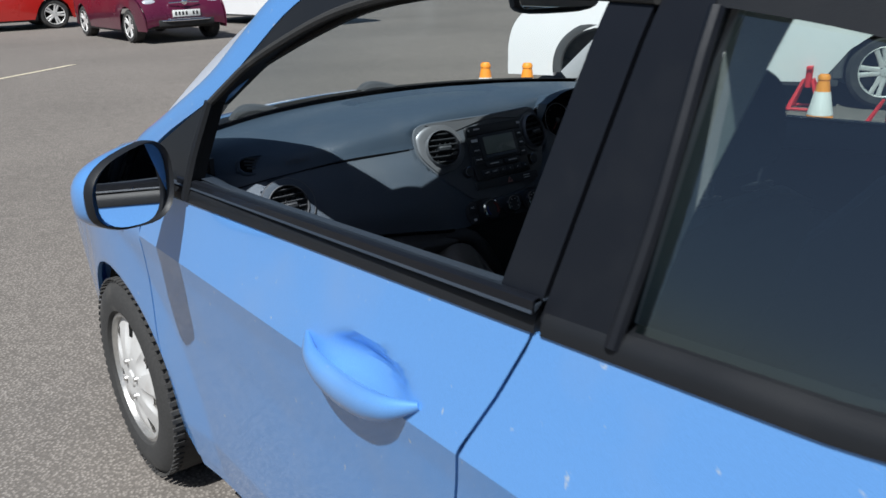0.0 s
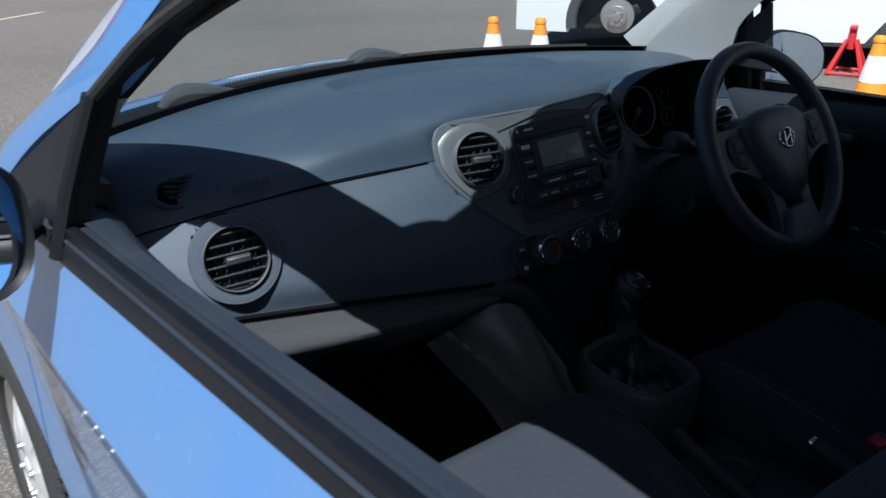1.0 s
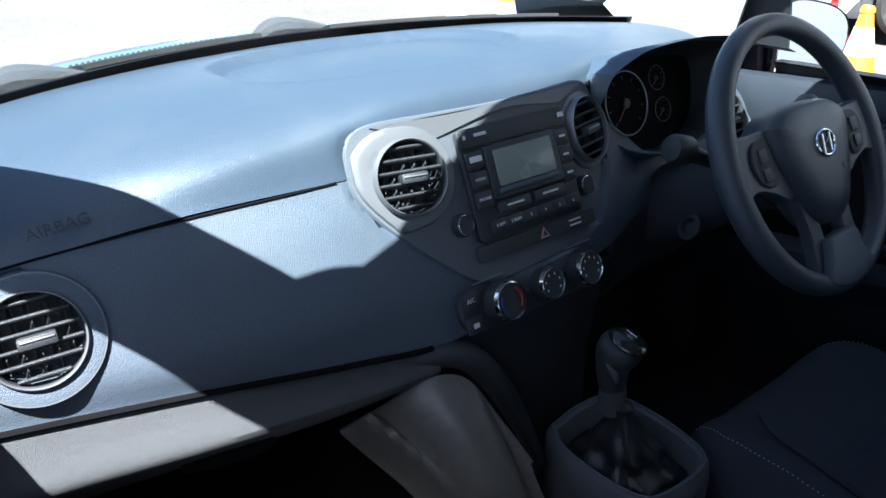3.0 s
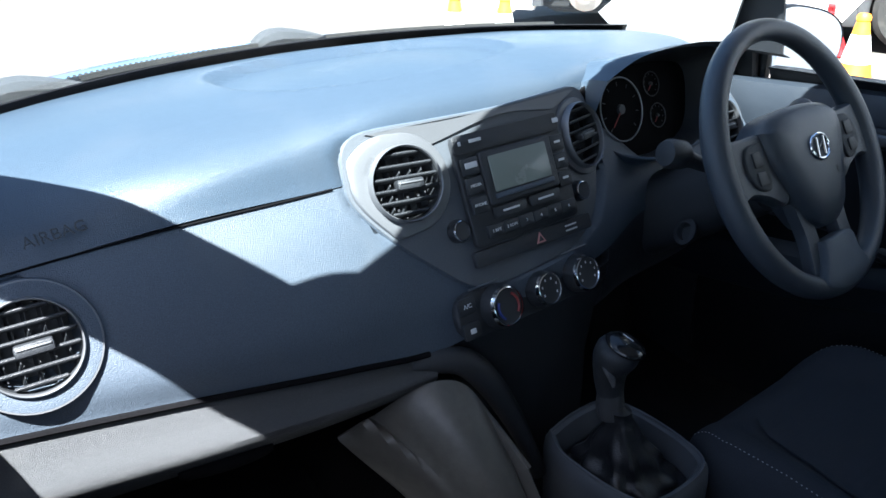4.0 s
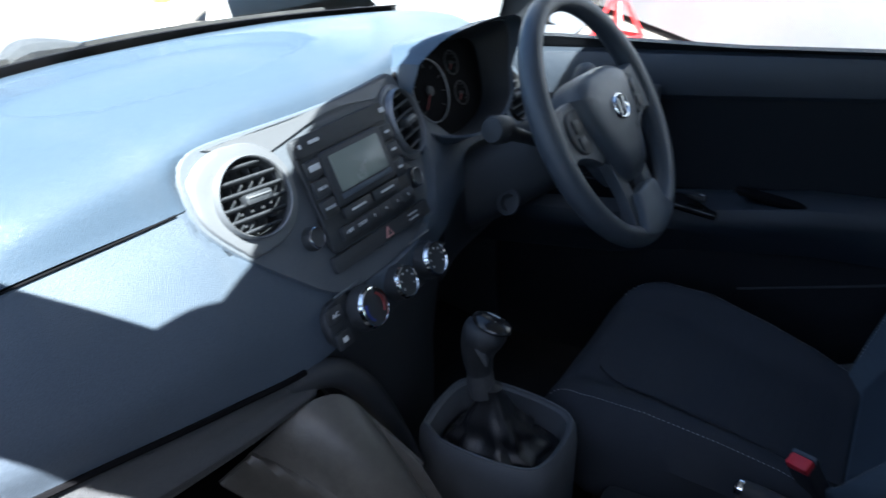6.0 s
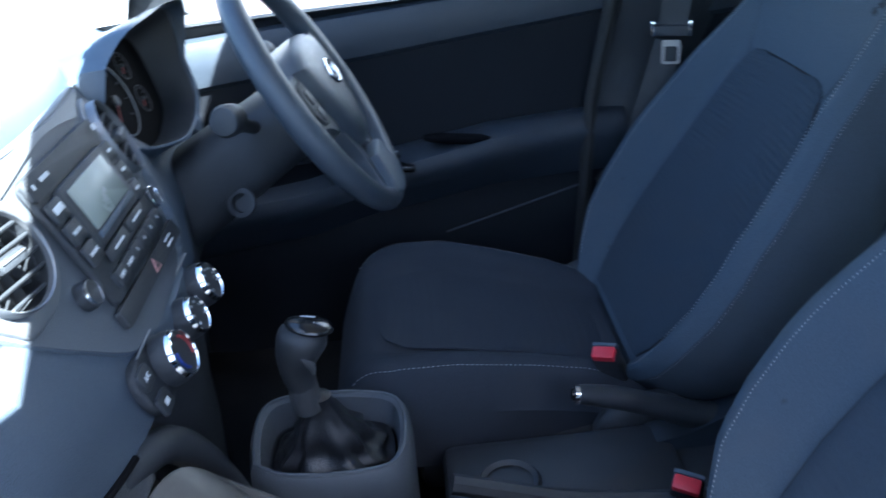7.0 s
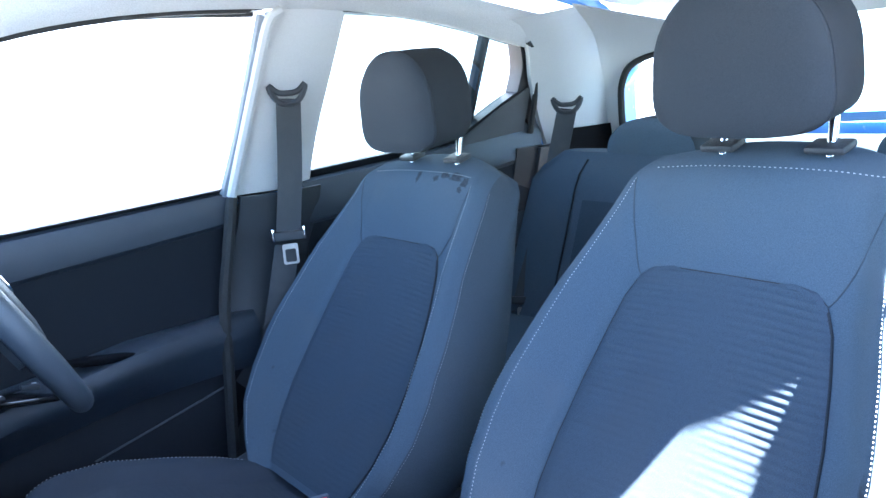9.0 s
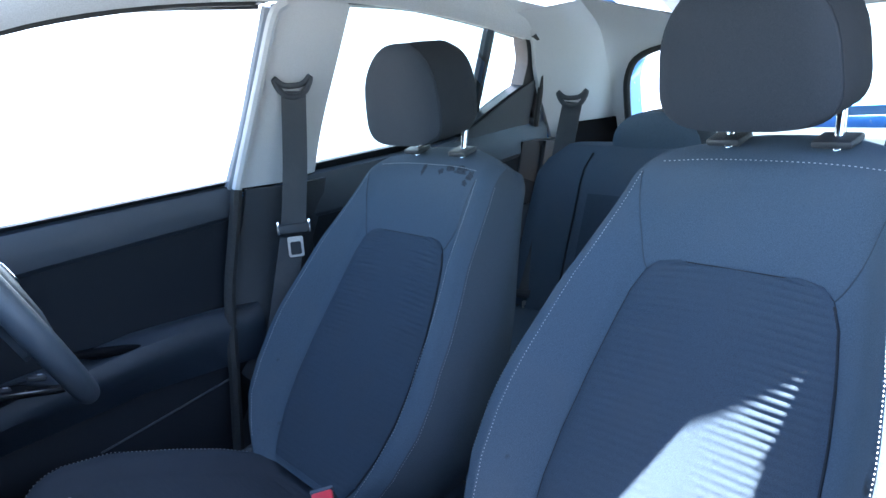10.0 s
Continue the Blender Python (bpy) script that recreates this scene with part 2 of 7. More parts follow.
def moved(geo, m):
    v, f = geo
    v = arr(v)
    r = np.array(m)
    return v @ r[:3, :3].T + r[:3, 3], (f if np.linalg.det(r[:3, :3]) > 0 else [tuple(reversed(q)) for q in f])


def spline(points, n):
    """n points evenly by parameter along a smooth curve through the given ones."""
    p = arr(points)
    k = len(p)
    if k < 3:
        t = np.linspace(0, 1, n)[:, None]
        return p[0] * (1 - t) + p[-1] * t
    q = np.concatenate([[2 * p[0] - p[1]], p, [2 * p[-1] - p[-2]]])
    out = []
    for u in np.linspace(0, k - 1, n):
        i = min(int(u), k - 2)
        t = u - i
        a, b, c, d = q[i:i + 4]
        out.append(0.5 * (2 * b + (c - a) * t + (2 * a - 5 * b + 4 * c - d) * t**2 + (3 * b - a - 3 * c + d) * t**3))
    return arr(out)


def surface(rows, nu, nv):
    """A fine grid through a coarse one."""
    fine = [spline(r, nv) for r in rows]
    return np.stack([spline([f[j] for f in fine], nu) for j in range(nv)], 1)


def grid_faces(n, m, start=0, wrap=False):
    fs = []
    for i in range(n - 1):
        for j in range(m if wrap else m - 1):
            a, b = start + i * m + j, start + i * m + (j + 1) % m
            fs.append((a, b, b + m, a + m))
    return fs


def sheet(p, thick=0.004, off=None):
    """A grid of points made into a plate, its back thick behind the front. The front faces the cross of rows and columns."""
    p = arr(p)
    n, m = p.shape[:2]
    du, dv = np.gradient(p, axis=0), np.gradient(p, axis=1)
    nor = np.cross(du, dv)
    nor /= np.maximum(np.linalg.norm(nor, axis=-1, keepdims=True), 1e-9)
    back = p - nor * thick if off is None else p + arr(off)
    vs = np.concatenate([p.reshape(-1, 3), back.reshape(-1, 3)])
    fs = [tuple(reversed(f)) for f in grid_faces(n, m)]
    fs = [f[::-1] for f in fs]
    k = n * m
    fs += [tuple(reversed(f)) for f in grid_faces(n, m, k)]
    rim = [i * m for i in range(n)] + [(n - 1) * m + j for j in range(1, m)] + [i * m + m - 1 for i in range(n - 2, -1, -1)] + [j for j in range(m - 2, 0, -1)]
    for a, b in zip(rim, rim[1:] + rim[:1]):
        fs.append((b, a, a + k, b + k))
    return vs, fs


def between(low, high, n, thick=0.004, rows=6):
    """A plate ruled between two curves."""
    a, b = spline(low, n), spline(high, n)
    t = np.linspace(0, 1, rows)[None, :, None]
    return sheet(a[:, None] * (1 - t) + b[:, None] * t, thick)


def loft(rings, caps=True):
    """A skin over closed rings of the same count."""
    r = arr(rings)
    n, m = r.shape[:2]
    fs = grid_faces(n, m, 0, True)
    if caps:
        fs += [tuple(range(m - 1, -1, -1)), tuple((n - 1) * m + j for j in range(m))]
    return r.reshape(-1, 3), fs


def tube(path, radius, n=10, closed=False, flat=1.0):
    """A round bar along a path; radius a number or one for each point; flat squeezes it across."""
    p = arr(path)
    k = len(p)
    r = np.ones(k) * radius
    tan = np.roll(p, -1, 0) - np.roll(p, 1, 0) if closed else np.gradient(p, axis=0)
    tan /= np.maximum(np.linalg.norm(tan, axis=1, keepdims=True), 1e-9)
    up = arr((0, 0, 1)) if abs(tan[0][2]) < 0.9 else arr((0, 1, 0))
    rings = []
    for i in range(k):
        x = np.cross(tan[i], up)
        x /= max(np.linalg.norm(x), 1e-9)
        y = np.cross(x, tan[i])
        up = y
        a = np.linspace(0, 2 * math.pi, n, endpoint=False)[:, None]
        rings.append(p[i] + r[i] * (np.cos(a) * x + flat * np.sin(a) * y))
    if closed:
        v = arr(rings)
        return v.reshape(-1, 3), grid_faces(k, n, 0, True) + [((k - 1) * n + j, (k - 1) * n + (j + 1) % n, (j + 1) % n, j) for j in range(n)]
    return loft(rings)


def lathe(profile, n=32, closed=False):
    """A turned body about z from (radius, height) pairs."""
    a = np.linspace(0, 2 * math.pi, n, endpoint=False)
    rings = [np.stack([r * np.cos(a), r * np.sin(a), np.full(n, h)], 1) for r, h in profile]
    v, f = loft(rings, False)
    if not closed:
        if profile[0][0] < 0.001:
            f.append(tuple(range(n - 1, -1, -1)))
        if profile[-1][0] < 0.001:
            f.append(tuple((len(profile) - 1) * n + j for j in range(n)))
    return v, f


def rounded(sx, sy, sz, bevel=0.005, segments=2):
    """A box with rounded edges, about its middle."""
    bm = bmesh.new()
    bmesh.ops.create_cube(bm, size=1.0, matrix=Matrix.Diagonal((sx, sy, sz, 1)))
    if bevel:
        bmesh.ops.bevel(bm, geom=bm.edges[:], offset=min(bevel, 0.49 * min(sx, sy, sz)), segments=segments, profile=0.5, affect="EDGES")
    bm.verts.index_update()
    out = arr([v.co[:] for v in bm.verts]), [tuple(v.index for v in f.verts) for f in bm.faces]
    bm.free()
    return out


def prism(outline, depth, bevel=0.002):
    """An outline in x, z pushed out along -y, with a soft front edge."""
    o = arr(outline)
    if 0.5 * np.sum(o[:, 0] * np.roll(o[:, 1], -1) - np.roll(o[:, 0], -1) * o[:, 1]) < 0:
        o = o[::-1]
    c = o.mean(0)
    size = max(np.linalg.norm(o - c, axis=1).mean(), 1e-6)
    rings = []
    for y, k in ((0, 1), (-(depth - bevel), 1), (-(depth - bevel * 0.3), 1 - 0.4 * bevel / size), (-depth, 1 - bevel / size)):
        q = c + (o - c) * k
        rings.append(np.stack([q[:, 0], np.full(len(q), y), q[:, 1]], 1))
    return loft(rings)


def rrect(w, h, r, n=5):
    """The outline of a rounded rectangle."""
    pts = []
    for cx, cz, a0 in ((w / 2 - r, h / 2 - r, 0), (-w / 2 + r, h / 2 - r, 90), (-w / 2 + r, -h / 2 + r, 180), (w / 2 - r, -h / 2 + r, 270)):
        for i in range(n):
            a = radians(a0 + 90 * i / (n - 1))
            pts.append((cx + r * math.cos(a), cz + r * math.sin(a)))
    return arr(pts)


def ball(rx, ry, rz, n=16, p=2.0, rows=11):
    """A body between ball and box: p 2 is an ellipsoid, more is squarer."""
    def f(c):
        return np.sign(c) * np.abs(c) ** (2 / p)
    rings = []
    for t in np.linspace(-math.pi / 2 + 0.12, math.pi / 2 - 0.12, rows):
        a = np.linspace(0, 2 * math.pi, n, endpoint=False)
        rings.append(np.stack([rx * f(np.cos(t)) * f(np.cos(a)), ry * f(np.cos(t)) * f(np.sin(a)), np.full(n, rz * f(np.sin(t)))], 1))
    return loft(rings)


def part(name, geo, material, parent=None, label="", sharp=35):
    """Links geometry as one mesh object under a thing or part."""
    v, f = geo
    me = bpy.data.meshes.new(name)
    me.from_pydata([tuple(map(float, c)) for c in v], [], f)
    me.materials.append(material)
    me.update()
    me.shade_smooth()
    me.set_sharp_from_angle(angle=radians(sharp))
    ob = new(name, me)
    if parent:
        ob.parent = parent
    if label:
        tagged(ob, label)
    return ob


def thing(name, label, category, group="", kind=""):
    return tagged(new(name), label, category, group, kind)


def text(name, words, size, m, material, parent, depth=0.0004):
    """Printed characters as a flat mesh; they read along x with their top along z, facing -y."""
    cu = bpy.data.curves.new(name, "FONT")
    cu.body, cu.size, cu.align_x, cu.align_y, cu.extrude, cu.resolution_u = words, size, "CENTER", "CENTER", depth, 2
    tmp = bpy.data.objects.new(name, cu)
    me = bpy.data.meshes.new_from_object(tmp)
    bpy.data.objects.remove(tmp)
    me.transform(m @ pose(0, 0, 0, 90, 0, 0))
    me.materials.clear()
    me.materials.append(material)
    ob = new(name, me)
    ob.parent = parent
    return ob


def at(x, y, z, rx=0, ry=0, rz=0):
    return pose(x, y, z, rx, ry, rz)

# ---- the ground ----
ground = tagged(part("ground", sheet([[(x, y, 0.0) for x in np.linspace(-400, 400, 5)] for y in np.linspace(400, -400, 5)], 0.2), ASPHALT),
                "sunlit grey tarmac of a car park with fine stones", "ground", kind="structure")

# ---- the blue car: shell ----
car = thing("hatchback_car", "sky blue metallic five-door hatchback parked on tarmac, front passenger window open", "car")
SIDE = arr([(0.16, 0.732), (0.30, 0.758), (0.45, 0.772), (0.60, 0.785), (0.74, 0.801), (0.79, 0.8095), (0.85, 0.791), (0.90, 0.776),
            (0.95, 0.762), (1.0, 0.748), (1.1, 0.715), (1.2, 0.682), (1.3, 0.648), (1.36, 0.622), (1.41, 0.575)])
FRONT_AXLE, REAR_AXLE, WHEEL_R = 1.285, -1.11, 0.287


def side_x(y, z):
    """Half the car's width at a place along it and a height."""
    x = np.interp(z, SIDE[:, 0], SIDE[:, 1])
    x = x - 0.10 * max(0, y - 1.15) ** 2 - 0.08 * max(0, -y - 0.85) ** 2
    for axle in (FRONT_AXLE, REAR_AXLE):
        far = math.hypot(y - axle, z - 0.29)
        if far < 0.5 and z < 0.8:
            x += 0.016 * max(0.0, 1 - abs(far - 0.34) / 0.14)
    return x


def belt(y):
    return 0.944 - 0.058 * (y - 0.22) + 0.10 * max(0, -y - 0.62) ** 1.2


def fitted(s, y, z):
    """The driver's side sits a little lower and further forward above the belt than the passenger's."""
    if s < 0:
        return y, z
    w = min(1.0, max(0.0, (z - 0.30) / 0.45)) * min(1.0, max(0.0, (0.70 - y) / 0.40))
    y = y + w * (0.058 + 0.085 * min(1.2, max(0.0, (-y - 0.15) / 0.6)))
    return y, z - 0.016 * w - 0.060 * w * max(0.0, z - 0.95)


def on_side(s, y, z, out=0.0):
    y, z = fitted(s, y, z)
    return (s * (side_x(y, z) + out), y, z)


def side_plate(s, low, high, n, rows, out=0.0, thick=0.02):
    """A plate on the car's side between two curves of (y, z)."""
    a, b = spline(low, n), spline(high, n)
    p = []
    for i in range(n):
        row = []
        for t in np.linspace(0, 1, rows):
            y, z = a[i] * (1 - t) + b[i] * t
            row.append(on_side(s, y, z, out))
        p.append(row)
    p = arr(p)
    g = sheet(p, 0, (-s * thick, 0, 0))
    return g


FRONT_SEAM = arr([(0.94, 0.20), (0.985, 0.34), (1.005, 0.52), (0.995, 0.68), (0.975, 0.80), (0.955, 0.90)])
REAR_SEAM = arr([(-0.12, 0.20), (-0.15, 0.45), (-0.170, 0.68), (-0.200, 0.80), (-0.240, 0.88), (-0.275, 0.965)])
BACK_SEAM = arr([(-0.72, 0.20), (-0.74, 0.45), (-0.80, 0.62), (-0.92, 0.74), (-1.0, 0.86), (-1.02, 0.99)])


def seam_y(seam, z):
    return np.interp(z, seam[:, 1], seam[:, 0])


def door_skin(s, front, rear, rows=40, cols=26, gap=0.003):
    p = []
    for u in np.linspace(0, 1, cols):
        col = []
        for v in np.linspace(0, 1, rows):
            z = 0.20 + 0.75 * v
            y = seam_y(front, z) * (1 - u) + seam_y(rear, z) * u + gap * (2 * u - 1)
            z = 0.20 + 0.59 * v / 0.8 if v <= 0.8 else 0.79 + (belt(y) - 0.79) * (v - 0.8) / 0.2
            y = seam_y(front, z) * (1 - u) + seam_y(rear, z) * u + gap * (2 * u - 1)
            col.append(on_side(s, y, z))
        p.append(col)
    return arr(p)


def handle_dish(p, s, cy, cz):
    """Press the hollow behind a door handle into a skin."""
    for q in p.reshape(-1, 3):
        d = ((q[1] - cy) / 0.115) ** 2 + ((q[2] - cz - 0.012) / 0.040) ** 2
        if d < 1:
            q[0] -= s * 0.030 * (1 - d) ** 1.35
    return p


HANDLE_Y, HANDLE_Z = 0.032, 0.808
for s in (-1, 1):
    # front wing with its wheel arch
    low = [(0.948, 0.20)]
    arch = [(FRONT_AXLE + 0.335 * math.cos(a), 0.29 + 0.335 * math.sin(a)) for a in np.linspace(math.pi * 1.02, -0.02 * math.pi, 17)]
    ys = np.linspace(0, 1, 60)
    lowc = np.concatenate([spline([(1.005, 0.24), arch[0]], 8), arr(arch), spline([(1.61, 0.3), (1.82, 0.30)], 8)])
    highc = spline([(0.955, 0.90), (1.10, 0.895), (1.30, 0.86), (1.55, 0.79), (1.75, 0.70), (1.85, 0.62)], len(lowc))
    # keep the rear edge on the door seam
    rows = []
    for i in range(len(lowc)):
        col = []
        for t in np.linspace(0, 1, 22):
            y, z = lowc[i] * (1 - t) + highc[i] * t
            if i < 8:
                y = max(y, seam_y(FRONT_SEAM, z) + 0.004)
                y = y if i else seam_y(FRONT_SEAM, z) + 0.004
            col.append(on_side(s, y, z))
        rows.append(col)
    part("front_wing", sheet(rows, 0, (-s * 0.012, 0, 0)), PAINT, car)
    # liner of the arch, dark
    ring = [[(s * x, FRONT_AXLE + 0.345 * math.cos(a), 0.29 + 0.345 * math.sin(a)) for x in (0.735, 0.55)] for a in np.linspace(math.pi * 1.1, -0.1 * math.pi, 20)]
    part("wheel_arch_liner", sheet(ring, 0.004), RUBBER, car)
    # doors
    p = door_skin(s, FRONT_SEAM, REAR_SEAM, 81, 70)
    handle_dish(p, s, HANDLE_Y, HANDLE_Z)
    door = part("front_door", sheet(p, 0, (-s * 0.03, 0, 0)), PAINT, car, sharp=25)
    hp = []
    for u in np.linspace(-1, 1, 21):
        y = HANDLE_Y + 0.012 + u * 0.152
        bow = (1 - u * u)
        z = HANDLE_Z + 0.002 - 0.026 * bow + 0.008 * abs(u)
        hp.append((s * (side_x(y, z) + 0.017 * min(1, 1.8 * bow) + 0.001), y, z))
    rad = [0.004 + 0.0155 * (1 - abs(u) ** 2.6) for u in np.linspace(-1, 1, 21)]
    part("door_handle", tube(hp, rad, 14, flat=1.35), PAINT, door)
    p = door_skin(s, REAR_SEAM, BACK_SEAM, 41, 34)
    handle_dish(p, s, HANDLE_Y - 0.80, HANDLE_Z + 0.035)
    rdoor = part("rear_door", sheet(p, 0, (-s * 0.03, 0, 0)), PAINT, car, sharp=25)
    # rear quarter
    lowc = np.concatenate([spline([(-0.72, 0.20), (-0.78, 0.29)], 5), arr([(REAR_AXLE - 0.335 * math.cos(a), 0.29 + 0.335 * math.sin(a)) for a in np.linspace(math.pi, 0, 15)]), spline([(-1.46, 0.3), (-1.56, 0.32)], 4)])
    rows = []
    for i, (ly, lz) in enumerate(lowc):
        f = i / (len(lowc) - 1)
        hy = -1.02 - 0.50 * f
        hz = 1.0 - 0.04 * f
        col = []
        for t in np.linspace(0, 1, 16):
            y, z = ly * (1 - t) + hy * t, lz * (1 - t) + hz * t
            y = min(y, seam_y(BACK_SEAM, z) - 0.003)
            col.append(on_side(s, y, z))
        rows.append(col)
    part("rear_quarter", sheet(rows, 0, (-s * 0.012, 0, 0)), PAINT, car)
    part("sill", side_plate(s, [(0.94, 0.165), (0.1, 0.165), (-0.72, 0.165)], [(0.94, 0.197), (0.1, 0.197), (-0.72, 0.197)], 20, 4, -0.004), PAINT, car)
    # black moulding under the windows
    for name, y0, y1, owner in (("belt_moulding", 0.735, -0.280, door), ("belt_moulding", -0.290, -0.93, rdoor)):
        ys = np.linspace(y0, y1, 24)
        p = [[on_side(s, y, belt(y) + dz, o) for dz, o in ((-0.004, -0.004), (0.0, 0.004), (0.012, 0.006), (0.024, 0.004), (0.03, -0.004))] for y in ys]
        part(name, sheet(p, 0, (-s * 0.03, 0, 0)), BLACK_TRIM, owner)
    # black triangle in front of the window, and the bar behind it
    near = s < 0
    tri_low = [(0.738, 0.912), (0.90, 0.905), (1.03, 0.935)] if near else [(0.77, 0.905), (0.92, 0.905), (1.03, 0.935)]
    tri_high = [(0.700, 1.128), (0.87, 1.036), (1.02, 0.955)] if near else [(0.765, 1.135), (0.90, 1.038), (1.035, 0.945)]
    part("mirror_sail", side_plate(s, tri_low, tri_high, 10, 8, 0.0, 0.028), BLACK_TRIM, door)
    bar = [on_side(s, y, z, 0.006) for y, z in spline([(0.735, 0.92), (0.722, 1.02), (0.700, 1.118)] if near else [(0.768, 0.91), (0.755, 1.0), (0.737, 1.118)], 8)]
    part("window_bar", tube(bar, 0.011, 8), BLACK_TRIM, door)
    # black frame round the front window
    top_in = [(0.745, 1.112), (0.65, 1.164), (0.56, 1.212), (0.428, 1.264), (0.308, 1.302), (0.178, 1.328), (0.05, 1.338), (-0.155, 1.337)]
    top_out = [(0.80, 1.122), (0.70, 1.192), (0.60, 1.260), (0.49, 1.322), (0.36, 1.357), (0.20, 1.375), (0.05, 1.380), (-0.20, 1.378)]
    if near:
        top_in = [(0.715, 1.106), (0.645, 1.152), (0.56, 1.203), (0.428, 1.258), (0.308, 1.298), (0.178, 1.326), (0.05, 1.338), (-0.20, 1.341), (-0.330, 1.339)]
        top_out = [(0.745, 1.122), (0.665, 1.178), (0.580, 1.238), (0.470, 1.312), (0.35, 1.357), (0.20, 1.375), (0.03, 1.380), (-0.20, 1.379), (-0.335, 1.376)]
    part("window_frame", side_plate(s, top_in, top_out, 30, 5, 0.0, 0.045), BLACK_TRIM, door)
    lip = [on_side(s, y, z, 0.004) for y, z in spline(top_in, 34)]
    part("window_seal", tube(lip, 0.008, 8), RUBBER, door)
    # door pillar plates: front door's and rear door's, with the seam between
    part("pillar_cover", side_plate(s, [(-0.206, 0.985), (-0.277, 0.988)] if near else [(-0.142, 0.975), (-0.206, 0.978)], [(-0.264, 1.338), (-0.328, 1.342)] if near else [(-0.184, 1.338), (-0.240, 1.342)], 8, 16, 0.002, 0.03), PILLAR_FILM, door)
    part("pillar_cover", side_plate(s, [(-0.284, 0.988), (-0.388, 0.993)] if near else [(-0.213, 0.978), (-0.296, 0.985)], [(-0.335, 1.342), (-0.400, 1.340)] if near else [(-0.247, 1.342), (-0.306, 1.340)], 8, 16, 0.002, 0.03), PILLAR_FILM, rdoor)
    edge = [on_side(s, y, z, 0.005) for y, z in spline([(-0.392, 0.995), (-0.404, 1.14), (-0.406, 1.332)] if near else [(-0.300, 0.985), (-0.308, 1.14), (-0.312, 1.332)], 10)]
    part("window_seal", tube(edge, 0.009, 8), PILLAR_FILM, rdoor)
    # rear window surround
    rtop_in = [(-0.406 if near else -0.312, 1.332), (-0.534, 1.318), (-0.684, 1.294), (-0.814, 1.268), (-0.904, 1.246)]
    rtop_out = [(-0.285 if near else -0.21, 1.378), (-0.45, 1.366), (-0.684, 1.342), (-0.834, 1.315), (-0.934, 1.288)]
    part("window_frame", side_plate(s, rtop_in, rtop_out, 18, 5, 0.0, 0.045), BLACK_TRIM, rdoor)
    part("window_frame", side_plate(s, [(-0.724, 1.03), (-0.834, 1.085), (-0.919, 1.13)], [(-0.724, 0.99), (-0.874, 1.0), (-0.964, 1.03)], 10, 4, 0.0, 0.045), BLACK_TRIM, rdoor)
    part("window_frame", side_plate(s, [(-0.919, 1.13), (-0.922, 1.19), (-0.904, 1.246)], [(-0.979, 1.03), (-0.969, 1.17), (-0.939, 1.285)], 10, 4, 0.0, 0.045), BLACK_TRIM, rdoor)
    bar = [on_side(s, y, z, 0.0) for y, z in ((-0.795, 1.03), (-0.808, 1.15), (-0.822, 1.275))]
    part("quarter_bar", tube(bar, 0.012, 8, flat=1.4), BLACK_TRIM, rdoor)
    # glass
    def pane(y0l, y1l, top, bottom):
        g = []
        for u in np.linspace(0, 1, 8):
            yb, yt = bottom[0] * (1 - u) + bottom[1] * u, top[0] * (1 - u) + top[1] * u
            g.append([on_side(s, yb * (1 - t) + yt * t, z, -0.012) for t, z in ((t, (0.95 + y1l * (1 - u) + u * y0l) * (1 - t) + t * (1.345 - 0.14 * max(0, -(yt) - 0.35))) for t in np.linspace(0, 1, 7))])
        a = arr(g)
        return a.reshape(-1, 3), grid_faces(8, 7)
    part("window_pane", pane(0.0, 0.0, (-0.42 if near else -0.34, -0.89), (-0.40 if near else -0.31, -0.90)), GLASS, rdoor)
    if s > 0:
        pn = []
        for u in np.linspace(0, 1, 16):
            yb = 0.76 * (1 - u) - 0.08 * u
            zt = np.interp(-yb, [-v[0] for v in top_in], [v[1] for v in top_in])
            pn.append([on_side(s, yb - 0.05 * u * t, 0.93 * (1 - t) + (zt + 0.004) * t, -0.012) for t in np.linspace(0, 1, 6)])
        a = arr(pn)
        part("window_pane", (a.reshape(-1, 3), grid_faces(16, 6)), CLEAR_GLASS, door)
    # screen pillar, body colour, beside the windscreen
    p_out = [(1.13, 0.93), (1.08, 0.985), (0.97, 1.045), (0.81, 1.168), (0.66, 1.270), (0.55, 1.335), (0.40, 1.378), (0.15, 1.400), (-0.4, 1.397), (-0.9, 1.33), (-1.1, 1.25)]
    p_in = [(1.06, 0.920), (1.03, 0.955), (0.92, 1.028), (0.765, 1.148), (0.61, 1.256), (0.505, 1.318), (0.36, 1.357), (0.15, 1.378), (-0.4, 1.376), (-0.9, 1.305), (-1.1, 1.22)]
    if near:
        p_in = [(1.06, 0.920), (1.02, 0.955), (0.89, 1.034), (0.690, 1.132), (0.575, 1.216), (0.46, 1.300), (0.34, 1.351), (0.15, 1.378), (-0.4, 1.376), (-0.9, 1.305), (-1.1, 1.22)]
        p_out = [(1.13, 0.93), (1.08, 0.985), (0.955, 1.050), (0.760, 1.152), (0.645, 1.238), (0.535, 1.320), (0.40, 1.374), (0.15, 1.400), (-0.4, 1.397), (-0.9, 1.33), (-1.1, 1.25)]
    a, b = spline(p_in, 40), spline(p_out, 40)
    rows = []
